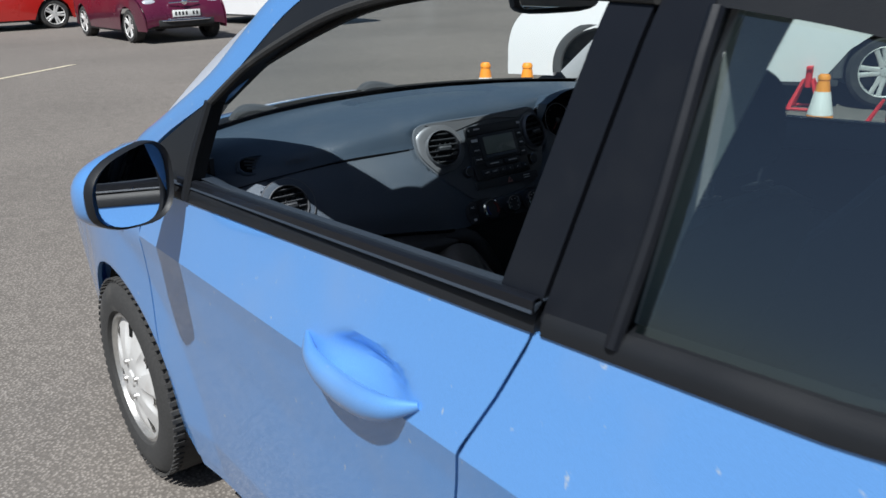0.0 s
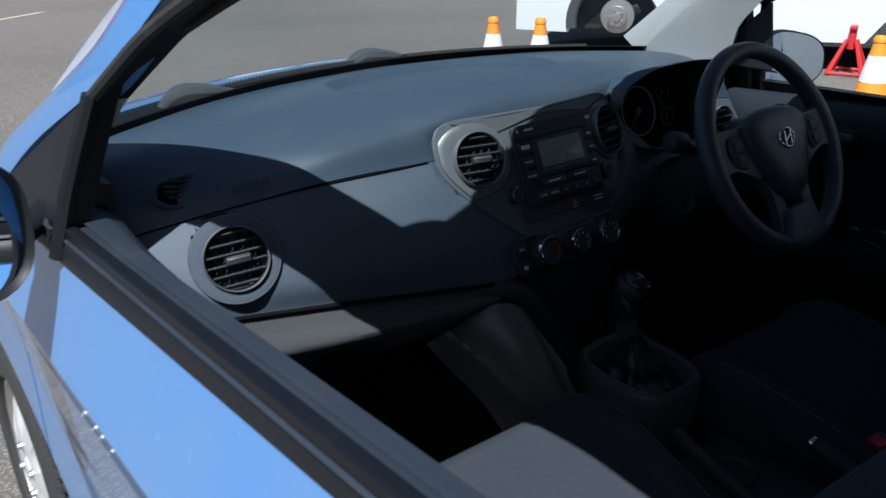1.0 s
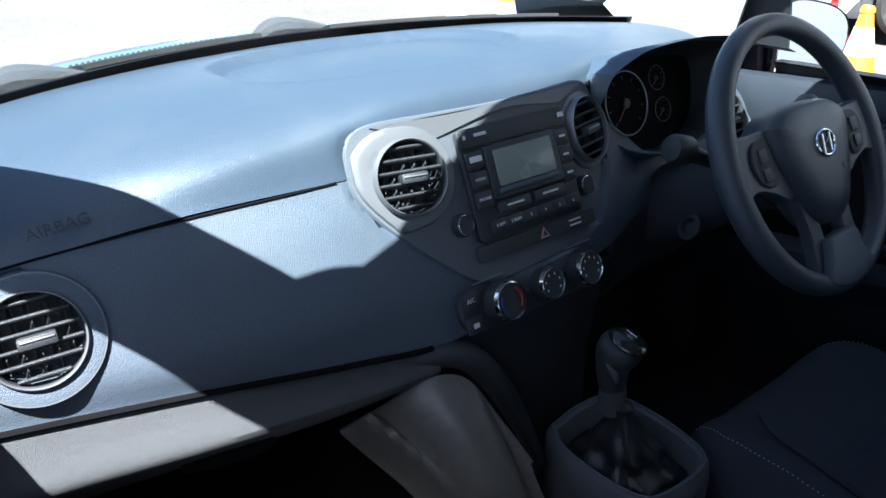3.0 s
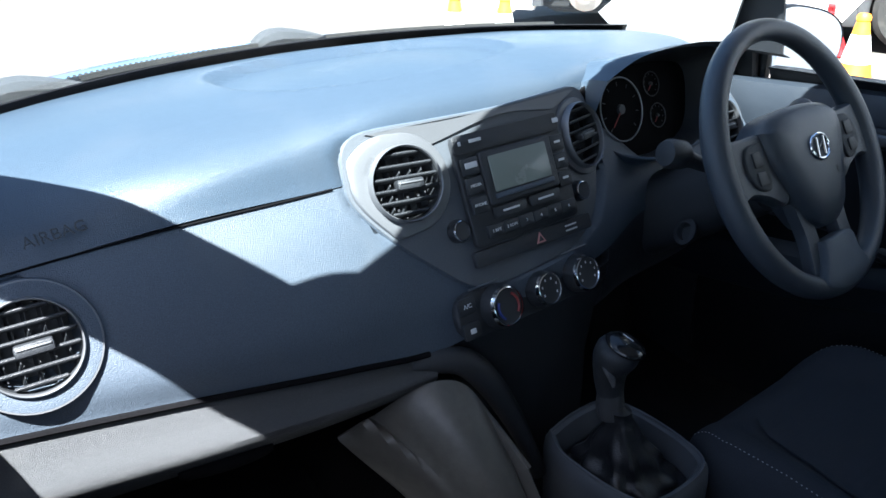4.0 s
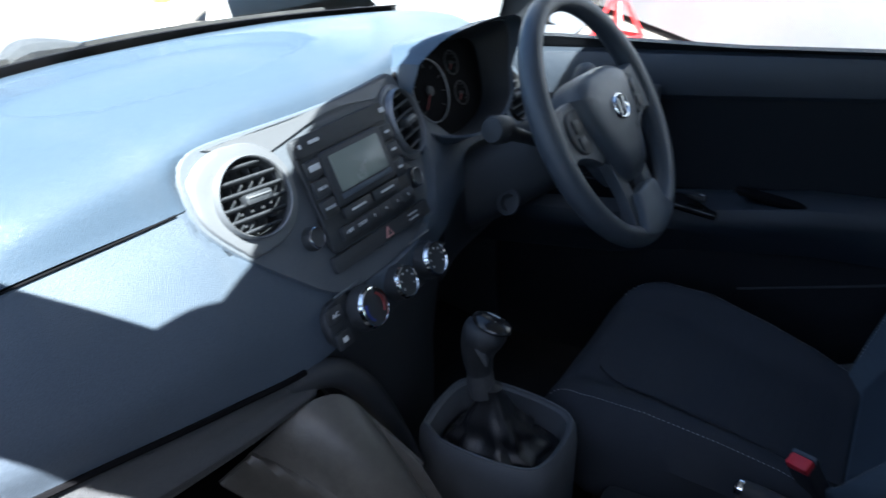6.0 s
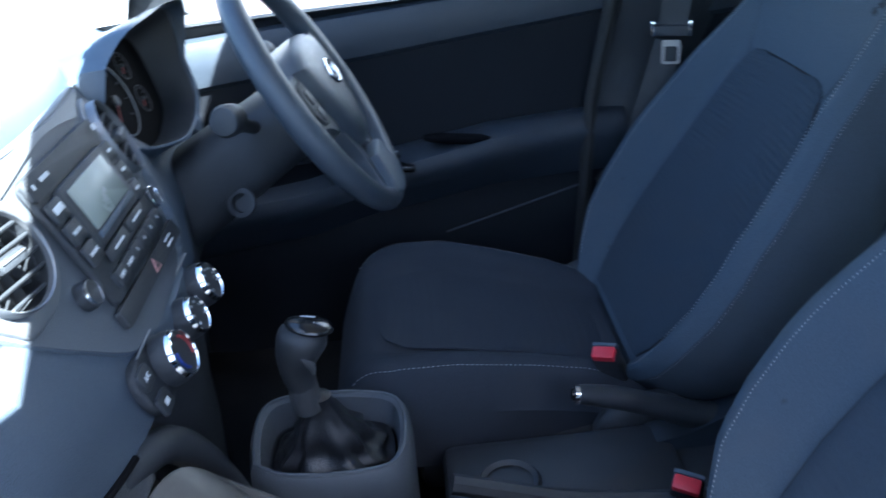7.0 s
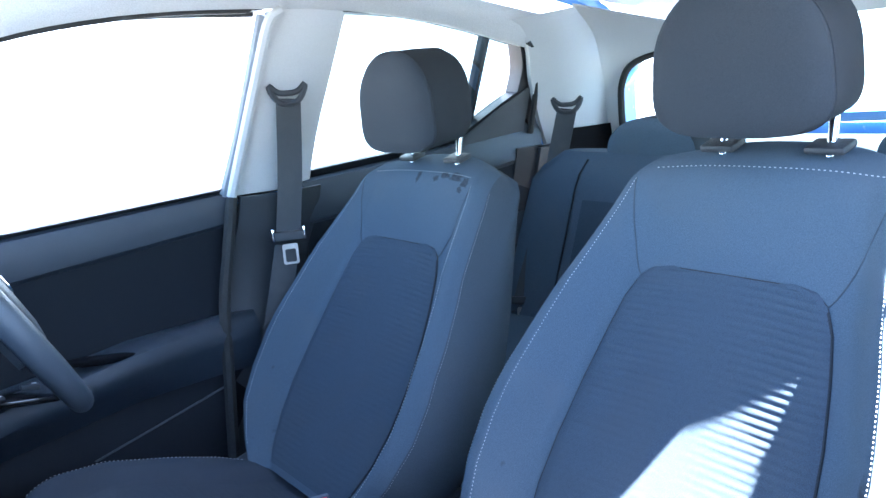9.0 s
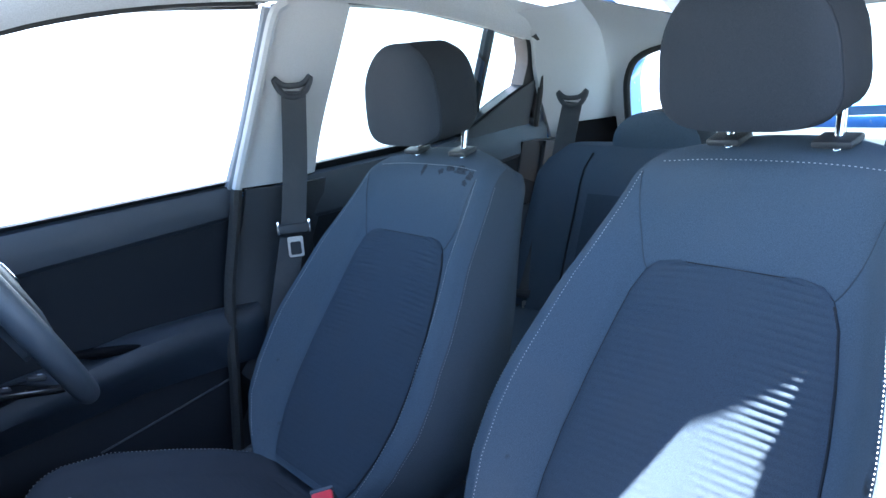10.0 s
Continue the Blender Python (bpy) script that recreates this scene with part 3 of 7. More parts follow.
    for i in range(40):
        y0, z0 = a[i]
        y1, z1 = b[i]
        x0, x1 = side_x(y0, z0), side_x(y1, z1)
        rows.append([(s * (x0 + 0.002), y0, z0), (s * (0.5 * (x0 + x1) + 0.006), 0.5 * (y0 + y1), 0.5 * (z0 + z1) + 0.004), (s * x1, y1, z1), (s * (x1 - 0.008), y1 + 0.006, z1 + 0.006), (s * (x1 - 0.018), y1 + 0.008, z1 + 0.006)])
    part("screen_pillar", sheet(rows, 0, (-s * 0.03, 0.0, -0.012)), PAINT, car)
    # rear pillar outside
    part("rear_pillar", side_plate(s, [(-0.90, 1.29), (-0.945, 1.15), (-0.97, 1.0)], [(-1.12, 1.24), (-1.30, 1.12), (-1.42, 1.0)], 14, 8, 0.0, 0.015), PAINT, car)

# roof, windscreen, bonnet
def roof_front(x):
    """How far forward the roof reaches over the windscreen."""
    return float(np.interp(abs(x), [0, 0.15, 0.26, 0.35, 0.42, 0.50, 0.54, 0.585], [0.548, 0.541, 0.520, 0.493, 0.474, 0.462, 0.450, 0.429]))


def roof_z(x, y):
    return 1.462 - 0.16 * x * x - 0.055 * max(0, y + 0.05) ** 2 - 0.09 * max(0, -y - 0.35) ** 2


part("roof", sheet([[(x, y - (0.548 - roof_front(x)) * max(0, y) / 0.548, roof_z(x, y) - 0.10 * max(0, abs(x) - 0.42) ** 1.5) for x in np.linspace(-0.585, 0.585, 21)] for y in np.linspace(0.548, -1.18, 28)], -0.012), PAINT, car)
WS_BASE = lambda x: (1.215 - 0.42 * x * x, 0.985 - 0.03 * x * x)
WS_TOP = lambda x: (roof_front(x), 1.425 - 0.20 * x * x)


def screen_point(u, t, out=0.0):
    x = u * (0.70 * (1 - t) + 0.575 * t)
    (yb, zb), (yt, zt) = WS_BASE(x), WS_TOP(x)
    bow = 0.03 * math.sin(math.pi * t)
    return (x, yb * (1 - t) + yt * t + bow * 0.5 + out * 0.45, zb * (1 - t) + zt * t + bow * 0.8 + out * 0.9)


g = arr([[screen_point(u, t) for t in np.linspace(0, 1, 12)] for u in np.linspace(-1, 1, 21)])
windscreen = part("windscreen", (g.reshape(-1, 3), grid_faces(21, 12)), SCREEN_GLASS, car)
# dark printed border along the foot and sides of the glass
band = arr([[screen_point(u, t, -0.004) for t in np.linspace(0.0, 0.062, 4)] for u in np.linspace(-0.99, 0.99, 41)])
part("glass_border", sheet(band, 0.002), GLOSS_BLACK, car)
for s in (-1, 1):
    band = arr([[screen_point(s * u, t, -0.004) for t in np.linspace(0.0, 1.0, 20)] for u in (0.975, 1.0)])
    part("glass_border", sheet(band, 0.002), GLOSS_BLACK, car)
# corner fills added to block sun and round its patch on the dashboard
for s in (-1, 1):
    corner = arr([[screen_point(s * u, 1 - k * 0.11 * ((u - 0.86) / 0.14) ** 0.9, -0.006) for k in np.linspace(0, 1, 5)] for u in np.linspace(0.862, 1.0, 10)])
    part("glass_border", sheet(corner, 0.002), GLOSS_BLACK, car)
band = arr([[screen_point(u, t, -0.004) for t in np.linspace(0.975, 1.0, 4)] for u in np.linspace(-0.99, 0.99, 21)])
part("glass_border", sheet(band, 0.002), GLOSS_BLACK, car)
bon = []
for y in np.linspace(1.14, 1.86, 16):
    half = 0.70 - 0.12 * max(0, y - 1.25)
    k = (y - 1.14) / 0.72
    bon.append([(x, y + 0.185 * (1 - (x / half) ** 2) * max(0.3, 1 - 1.4 * k), 0.940 - 0.02 * k - 0.19 * k ** 2 + 0.040 * (1 - (x / half) ** 2)) for x in np.linspace(-half, half, 17)])
part("bonnet", sheet(bon, 0.012), PAINT, car)
part("bumper", sheet([[(x, 1.93 - 0.20 * (x / 0.72) ** 4 - 0.10 * abs(z - 0.45), z) for x in np.linspace(-0.72, 0.72, 19)] for z in np.linspace(0.18, 0.72, 8)], 0.02), PAINT, car)
# cowl with its row of ribs, and the wipers
cow = arr([[(x, 1.235 - 0.42 * x * x + dy, 0.985 - 0.03 * x * x + dz) for dy, dz in ((-0.012, -0.010), (0.010, 0.000), (0.04, 0.006), (0.065, 0.004), (0.085, -0.018))] for x in np.linspace(-0.66, 0.66, 31)])
cowl = part("cowl_panel", sheet(cow, -0.006), BLACK_TRIM, car)
ribs = []
for x in np.linspace(-0.33, -0.06, 30):
    ribs.append(moved(rounded(0.005, 0.045, 0.006, 0.001, 1), at(x, 1.268 - 0.42 * x * x, 0.991 - 0.03 * x * x, 18)))
part("cowl_ribs", join(*ribs), RUBBER, cowl)
for name, x0, x1 in (("wiper_arm", -0.41, 0.0), ("wiper_arm", 0.03, 0.52)):
    def wp(x, up):
        y, z = WS_BASE(x)
        return (x, y + 0.018 - 0.05 * up, z + 0.022 + 0.05 * up)
    path = [wp(x0 + (x1 - x0) * t, -0.15 - 0.1 * t) for t in np.linspace(0, 1, 14)]
    wiper = part(name, tube(path, [0.010 - 0.004 * t for t in np.linspace(0, 1, 14)], 8), BLACK_TRIM, car)
    hub = wp(x0 - 0.03, -0.2)
    hump = [(hub[0] - 0.035, hub[1] + 0.01, hub[2] - 0.012), (hub[0], hub[1], hub[2] + 0.012), (hub[0] + 0.05, hub[1], hub[2] + 0.010), (hub[0] + 0.11, hub[1] - 0.004, hub[2] + 0.004)]
    part("wiper_pivot", tube(spline(hump, 14), [0.006 + 0.014 * math.sin(math.pi * min(1, t * 1.1)) for t in np.linspace(0.05, 0.9, 14)], 10), DASH_LOW, wiper)
    blade = [wp(x0 + 0.08 + (x1 - x0 - 0.04) * t, -0.1) for t in np.linspace(0, 1, 12)]
    part("wiper_blade", tube(blade, 0.005, 6, flat=1.6), RUBBER, wiper)

# wheels
def wheel(parent, s, y, full=True):
    m = Matrix.Translation((s * 0.712, y, WHEEL_R)) @ pose(0, 0, 0, 0, 90 * s, 0)
    prof = [(0.185, -0.085), (0.225, -0.088), (0.262, -0.080), (0.282, -0.062), (0.287, -0.03), (0.287, 0.03), (0.282, 0.062), (0.262, 0.080), (0.225, 0.088), (0.195, 0.082), (0.185, 0.07)]
    tyre = part("tyre", moved(lathe(prof, 64, True), m), TYRE, parent)
    lugs = []
    for k in range(72):
        for off in (-0.062, 0.062):
            lugs.append(moved(rounded(0.006, 0.014, 0.030, 0.001, 1), pose(0, 0, 0, 0, 0, 5 * k + (2.5 if off > 0 else 0)) @ Matrix.Translation((0.2845, 0, off))))
    tagged(part("tread", moved(join(*lugs), m), TYRE, tyre), kind="stuff")
    part("rim", moved(lathe([(0.188, -0.07), (0.188, 0.072), (0.178, 0.074), (0.170, 0.03), (0.06, 0.02), (0.06, -0.02), (0.17, -0.05)], 48, True), m), STEEL, tyre)
    if full:
        na, nr = 112, 16
        p = np.zeros((nr, na, 3))
        for i, r in enumerate(np.linspace(0.022, 0.186, nr)):
            for j in range(na):
                a = 2 * math.pi * j / na
                c = math.cos(7 * a)
                h = 0.082 - 0.9 * (r - 0.06) ** 2 * 2
                if 0.07 < r < 0.165:
                    h -= 0.010 * max(0, c) ** 0.7 * math.sin(math.pi * (r - 0.07) / 0.095)
                p[i, j] = (r * math.cos(a), r * math.sin(a), h)
        keep = []
        for i in range(nr - 1):
            r = 0.022 + (i + 0.5) * 0.164 / (nr - 1)
            for j in range(na):
                a = 2 * math.pi * (j + 0.5) / na
                hole = math.cos(7 * a) > 0.72 and 0.122 < r < 0.168
                if not hole:
                    keep.append((i * na + j, i * na + (j + 1) % na, (i + 1) * na + (j + 1) % na, (i + 1) * na + j))
        cover = part("wheel_cover", moved((p.reshape(-1, 3), keep), m), WHEEL_SILVER, tyre, sharp=25)
        part("centre_cap", moved(lathe([(0.0005, 0.086), (0.020, 0.085), (0.026, 0.080), (0.027, 0.070)], 24), m), WHEEL_SILVER, tyre)
        nuts = [moved(lathe([(0.0005, 0.012), (0.007, 0.011), (0.009, 0.0)], 8), m @ pose(0, 0, 0, 0, 0, 90 * k + 20) @ Matrix.Translation((0.05, 0, 0.079))) for k in range(4)]
        for nut in nuts:
            part("wheel_nut", nut, STEEL, tyre)
    return tyre


for s in (-1, 1):
    wheel(car, s, FRONT_AXLE)
    wheel(car, s, REAR_AXLE)

# door mirrors
def door_mirror(s):
    c = (-0.892, 0.690, 0.974) if s < 0 else (0.870, 0.745, 0.972)
    rings = []
    for t in np.linspace(0, 1, 9):
        k = math.sqrt(max(0.0, 1 - (0.97 * t) ** 2.6))
        a = np.linspace(0, 2 * math.pi, 32, endpoint=False)
        w, h = (0.101 if s < 0 else 0.084) * k, (0.077 if s < 0 else 0.066) * k
        px = np.sign(np.cos(a)) * np.abs(np.cos(a)) ** 0.72 * w
        pz = np.sign(np.sin(a)) * np.abs(np.sin(a)) ** 0.72 * h
        pz = pz * (1 + 0.20 * px / 0.108) + 0.006 * px / 0.108
        ring = np.stack([s * -px, np.full(32, 0.012 + 0.095 * t), pz - 0.01 * t], 1)
        turn = np.array(pose(0, 0, 0, 0, 0, -s * 24))[:3, :3]
        rings.append(ring @ turn.T + arr(c))
    back = part("mirror_housing", loft(rings[::-1] if s > 0 else rings), PAINT, car)
    r0 = rings[0]
    mid = r0.mean(0)
    back_dir = arr((s * 0.407, 0.914, 0))
    rim = [mid + (r0 - mid) * k + back_dir * dy for k, dy in ((1.004, 0.004), (1.006, -0.012), (0.985, -0.018), (0.95, -0.013), (0.94, -0.002))]
    part("mirror_rim", loft(rim, False), BLACK_TRIM, back)
    gl = (r0 - mid) * 0.95
    gl = [mid - back_dir * 0.010 + gl * k for k in (1.0, 0.5, 0.02)]
    lean = np.array(pose(0, 0, 0, -3, 0, -s * 7))[:3, :3]
    gl = [(q - mid) @ lean.T + mid for q in gl]
    part("mirror_glass", loft(gl, False), MIRROR, back)
    arm = [(s * 0.735, 0.870, 0.945), (s * 0.775, 0.845, 0.935), (s * 0.825, 0.785, 0.935)]
    part("mirror_arm", tube(arm, [0.028, 0.022, 0.026], 14, flat=0.8), BLACK_TRIM, back)


door_mirror(-1)
door_mirror(1)
part("side_repeater", moved(ball(0.008, 0.022, 0.013, 14), Matrix.Translation((-side_x(1.10, 0.80) - 0.001, 1.115, 0.785))), AMBER, car)

# ---- cabin lining ----
cabin = thing("cabin_lining", "dark carpet, pale grey headliner and pillar trims inside the car", "car interior", kind="structure")
floor_p = [[(x, y, 0.30 + (0.18 * max(0, y - 0.80) ** 1.0 * 1.2 if y > 0.8 else 0)) for x in np.linspace(-0.70, 0.70, 15)] for y in np.linspace(1.15, -1.45, 27)]
part("carpet", sheet(floor_p, 0.01), CARPET, cabin)
tun = []
for y in np.linspace(1.0, -0.75, 12):
    tun.append([(0.115 * math.sin(a) * 1.25, y, 0.30 + 0.13 * max(0, math.cos(a)) ** 0.6) for a in np.linspace(-math.pi / 2, math.pi / 2, 13)])
part("tunnel", sheet(tun, 0.006), CARPET, cabin)
fire = [[(x, 1.08 - 0.15 * t, 0.34 + 0.62 * t) for x in np.linspace(-0.70, 0.70, 5)] for t in np.linspace(0, 1, 5)]
part("footwell_wall", sheet(fire, 0.01), CARPET, cabin)
part("headliner", sheet([[(x, y, roof_z(x, y) - 0.030 - 0.42 * max(0, abs(x) - 0.40) ** 1.6) for x in np.linspace(-0.60, 0.60, 25)] for y in np.linspace(0.44, -1.10, 26)], 0.008), HEADLINER, cabin)
part("rear_header_trim", sheet([[(x, -1.10 - 0.17 * t, (roof_z(x, -1.10) - 0.030 - 0.42 * max(0, abs(x) - 0.40) ** 1.6) * (1 - t) + 1.222 * t + 0.03 * math.sin(math.pi * t)) for x in np.linspace(-0.60, 0.60, 21)] for t in np.linspace(0, 1, 8)], 0.008), HEADLINER, cabin)
for s in (-1, 1):
    def inner(y, z, ins=0.045):
        y, z = fitted(s, y, z)
        return (s * (side_x(y, z) - ins), y, z)

    def trim(name, low, high, n, rows, material, ins=0.05, bulge=0.0, thick=0.012):
        a, b = spline(low, n), spline(high, n)
        if not name.startswith("r") or name == "rear_pillar_trim":
            a, b = a + arr((-0.034, 0)), b + arr((-0.034, 0))
        if name == "pillar_trim_upper" and s < 0:
            a, b = a + arr((-0.138, 0)), b + arr((-0.050, 0))
        p = []
        for i in range(n):
            p.append([inner(*(a[i] * (1 - t) + b[i] * t), ins + bulge * math.sin(math.pi * t)) for t in np.linspace(0, 1, rows)])
        return part(name, sheet(arr(p), 0, (s * thick, 0, 0)), material, cabin)
    # cant rail trims join the headliner to the window tops
    trim("roof_rail_trim", [(0.42, 1.262), (0.25, 1.312), (0.05, 1.336), (-0.2, 1.338), (-0.40, 1.328), (-0.62, 1.300), (-0.88, 1.246), (-1.03, 1.208)],
         [(0.42, 1.345), (0.25, 1.372), (0.05, 1.392), (-0.2, 1.394), (-0.40, 1.388), (-0.62, 1.366), (-0.88, 1.325), (-1.07, 1.290)], 30, 5, HEADLINER, 0.052, 0.014)
    trim("rail_seal", [(0.76, 1.116), (0.60, 1.185), (0.42, 1.254), (0.25, 1.304), (0.05, 1.329), (-0.125, 1.332)], [(0.76, 1.126), (0.60, 1.196), (0.42, 1.266), (0.25, 1.316), (0.05, 1.340), (-0.14, 1.342)], 24, 3, RUBBER, 0.046, 0.0)
    # screen pillar trim, pale
    ap = []
    for t in np.linspace(0, 1, 16):
        y, z = 1.06 * (1 - t) + 0.50 * t, 0.985 * (1 - t) + 1.335 * t + 0.02 * math.sin(math.pi * t)
        x = side_x(y, z)
        rear = np.interp(t, [0, 0.3, 0.6, 1], [0.27, 0.14, 0.08, 0.055])
        x = x - (0.045 * (1 - t) if s > 0 else 0)
        ap.append([(s * (x - 0.035), y - rear, z - 0.035 * min(1, 0.3 + 2 * t)), (s * (x - 0.043), y - 0.5 * rear - 0.02, z - 0.018), (s * (x - 0.048), y - 0.05, z - 0.01)] + ([(s * (x - 0.052), y - 0.012, z + 0.010), (s * (x - 0.044), y + 0.02, z + 0.026)] if s > 0 else [(s * (x - 0.045), y - 0.026, z + 0.001), (s * (x - 0.034), y - 0.002, z + 0.010)]))
    part("screen_pillar_trim", sheet(ap, 0, (s * 0.008, 0, 0.004)), LIGHT_GREY, cabin)
    # middle pillar: pale above, black below
    trim("pillar_trim_upper", [(-0.058, 0.975), (-0.085, 1.10), (-0.130, 1.26), (-0.168, 1.372)], [(-0.249, 0.975), (-0.268, 1.10), (-0.300, 1.23), (-0.334, 1.372)], 14, 8, LIGHT_GREY, 0.044, 0.008)
    if s < 0:
        flange = [[inner(y - 0.012 * k, z, 0.044 + 0.078 * k) for k in np.linspace(0, 1, 5)] for y, z in spline([(-0.333, 0.962), (-0.352, 1.10), (-0.384, 1.23), (-0.410, 1.33)], 12)]
        part("pillar_return", sheet(flange, 0, (0.0, 0.008, 0.0)), LIGHT_GREY, cabin)
    trim("pillar_trim_lower", [(0.090, 0.36), (0.045, 0.50), (-0.005, 0.70), (-0.055, 0.90), (-0.066, 0.974)], [(-0.20, 0.36), (-0.22, 0.50), (-0.24, 0.70), (-0.255, 0.90), (-0.262, 0.974)], 16, 8, PLASTIC, 0.075, 0.022)
    back = 0.135 if s < 0 else 0.0
    seal = [inner(y - back, z, 0.062 + 0.045 * min(1, max(0, (0.97 - z) / 0.15))) for y, z in spline([(0.055, 0.36), (0.022, 0.5), (-0.026, 0.70), (-0.070, 0.90), (-0.086, 0.975)], 20)]
    part("door_seal", tube(seal, 0.012, 8), RUBBER, cabin)
    seal = [inner(y - back, z, 0.056) for y, z in spline([(-0.088, 0.975), (-0.110, 1.08), (-0.135, 1.20), (-0.160, 1.31), (-0.190, 1.335)], 20)]
    part("door_seal", tube(seal, 0.010, 8), LIGHT_GREY if s > 0 else RUBBER, cabin)
    seal2 = [inner(y, z, 0.058) for y, z in spline([(-0.972, 1.02), (-0.965, 1.13), (-0.945, 1.22), (-0.915, 1.25)], 18)]
    part("door_seal", tube(seal2, 0.007, 8), RUBBER, cabin)
    glass_run = [inner(y - 1.05 * back, z, 0.030) for y, z in spline([(-0.084, 0.975), (-0.115, 1.10), (-0.142, 1.24), (-0.160, 1.33)], 14)]
    part("glass_channel", tube(glass_run, 0.011, 8), SEAL_GREY if s > 0 else RUBBER, cabin)
    # rear side trims
    trim("rear_pillar_trim", [(-1.0, 0.98), (-0.945, 1.08), (-0.908, 1.16), (-0.875, 1.25), (-0.80, 1.30)], [(-1.27, 0.98), (-1.21, 1.08), (-1.17, 1.17), (-1.12, 1.26), (-1.03, 1.33)], 16, 10, LIGHT_GREY, 0.06, 0.03)
    # painted edge of the tailgate opening behind it
    edge = [inner(y, z, 0.075) for y, z in spline([(-1.29, 0.94), (-1.235, 1.08), (-1.195, 1.17), (-1.14, 1.26), (-1.06, 1.33)], 22)]
    ring = spline([(s * 0.600, -1.050, 0.940), (s * 0.612, -1.058, 1.040), (s * 0.610, -1.062, 1.100), (s * 0.590, -1.080, 1.145), (s * 0.53, -1.125, 1.170), (s * 0.42, -1.165, 1.182), (s * 0.30, -1.19, 1.187)], 22)
    part("rear_corner_trim", sheet([[tuple((arr(e) + arr((s * 0.003, 0.035, 0.0))) * (1 - k) + r * k + arr((s * 0.012 * math.sin(math.pi * k), 0, 0.0))) for k in np.linspace(0, 1, 7)] for e, r in zip(edge, ring)], 0, (s * 0.004, -0.004, 0.004)), LIGHT_GREY, cabin)
    edge = ring
    part("opening_edge", sheet([[(x, y - 0.055 * k, z + 0.012 * k * k) for k in (0, 0.25, 0.5, 0.75, 1.0)] for x, y, z in edge], 0, (s * 0.006, 0.0, 0.004)), PAINT, car)
    part("opening_seal", tube(edge, 0.009, 8), RUBBER, cabin)
    trim("boot_side", [(-0.95, 0.30), (-0.95, 0.98)], [(-1.45, 0.30), (-1.42, 0.98)], 6, 5, PLASTIC, 0.09)
    trim("pillar_foot", [(-0.89, 0.40), (-0.89, 0.80), (-0.89, 0.985)], [(-1.10, 0.40), (-1.08, 0.80), (-1.06, 0.985)], 8, 4, PLASTIC, 0.070, 0.01)
for s in (-1, 1):
    kick = [[(s * (0.700 - 0.02 * t), y, 0.30 + 0.68 * t) for y in np.linspace(0.80, 1.12, 8)] for t in np.linspace(0, 1, 8)]
    part("kick_panel", sheet(kick, 0, (s * 0.01, 0, 0)), PLASTIC, cabin)
    side = [[(s * 0.655, y, z) for y in np.linspace(-0.90, -1.45, 8)] for z in np.linspace(0.30, 1.0, 6)]
    part("boot_lining", sheet(side, 0, (s * 0.01, 0, 0)), VOID, cabin)
# tailgate: painted frame round the rear window
tail = part("tailgate", sheet([[(x * (1 - 0.16 * t), -1.54 + 0.02 * t - 0.06 * (1 - (x / 0.66) ** 2), 0.35 + 0.60 * t) for x in np.linspace(-0.68, 0.68, 13)] for t in np.linspace(0, 1, 6)], 0.05), PAINT, car)


def hatch(u, t):
    """The tailgate's upper half: u across, t up."""
    x = u * (0.64 - 0.10 * t)
    return (x, -1.46 + 0.22 * t - 0.05 * (1 - u * u), 0.94 + 0.32 * t + 0.02 * (1 - u * u))


for s in (-1, 1):
    q = [[hatch(s * u, t) for u in (1.0, 0.97, 0.94, 0.915 - 1.6 * abs(t - 0.5) ** 4)] for t in np.linspace(0, 1, 16)]
    part("hatch_frame", sheet(arr(q), 0.03 * s), PAINT, tail)
part("hatch_frame", sheet(arr([[hatch(u, t) for u in np.linspace(-0.9, 0.9, 15)] for t in (0.93, 0.97, 1.0)]), 0.03), PAINT, tail)
part("hatch_frame", sheet(arr([[hatch(u, t) for u in np.linspace(-0.9, 0.9, 15)] for t in (0.0, 0.04, 0.08)]), 0.03), PAINT, tail)
g = arr([[hatch(u, t) for t in np.linspace(0.1, 0.95, 6)] for u in np.linspace(-0.93, 0.93, 11)])
part("rear_screen", (g.reshape(-1, 3), grid_faces(11, 6)), GLASS, tail)
part("hatch_buffer", moved(rounded(0.012, 0.02, 0.03, 0.004), at(0.545, -1.285, 1.155)), RUBBER, tail)
part("parcel_shelf", sheet([[(x, y, 0.935) for x in np.linspace(-0.58, 0.58, 5)] for y in (-0.99, -1.2, -1.42)], 0.012), PLASTIC, cabin)

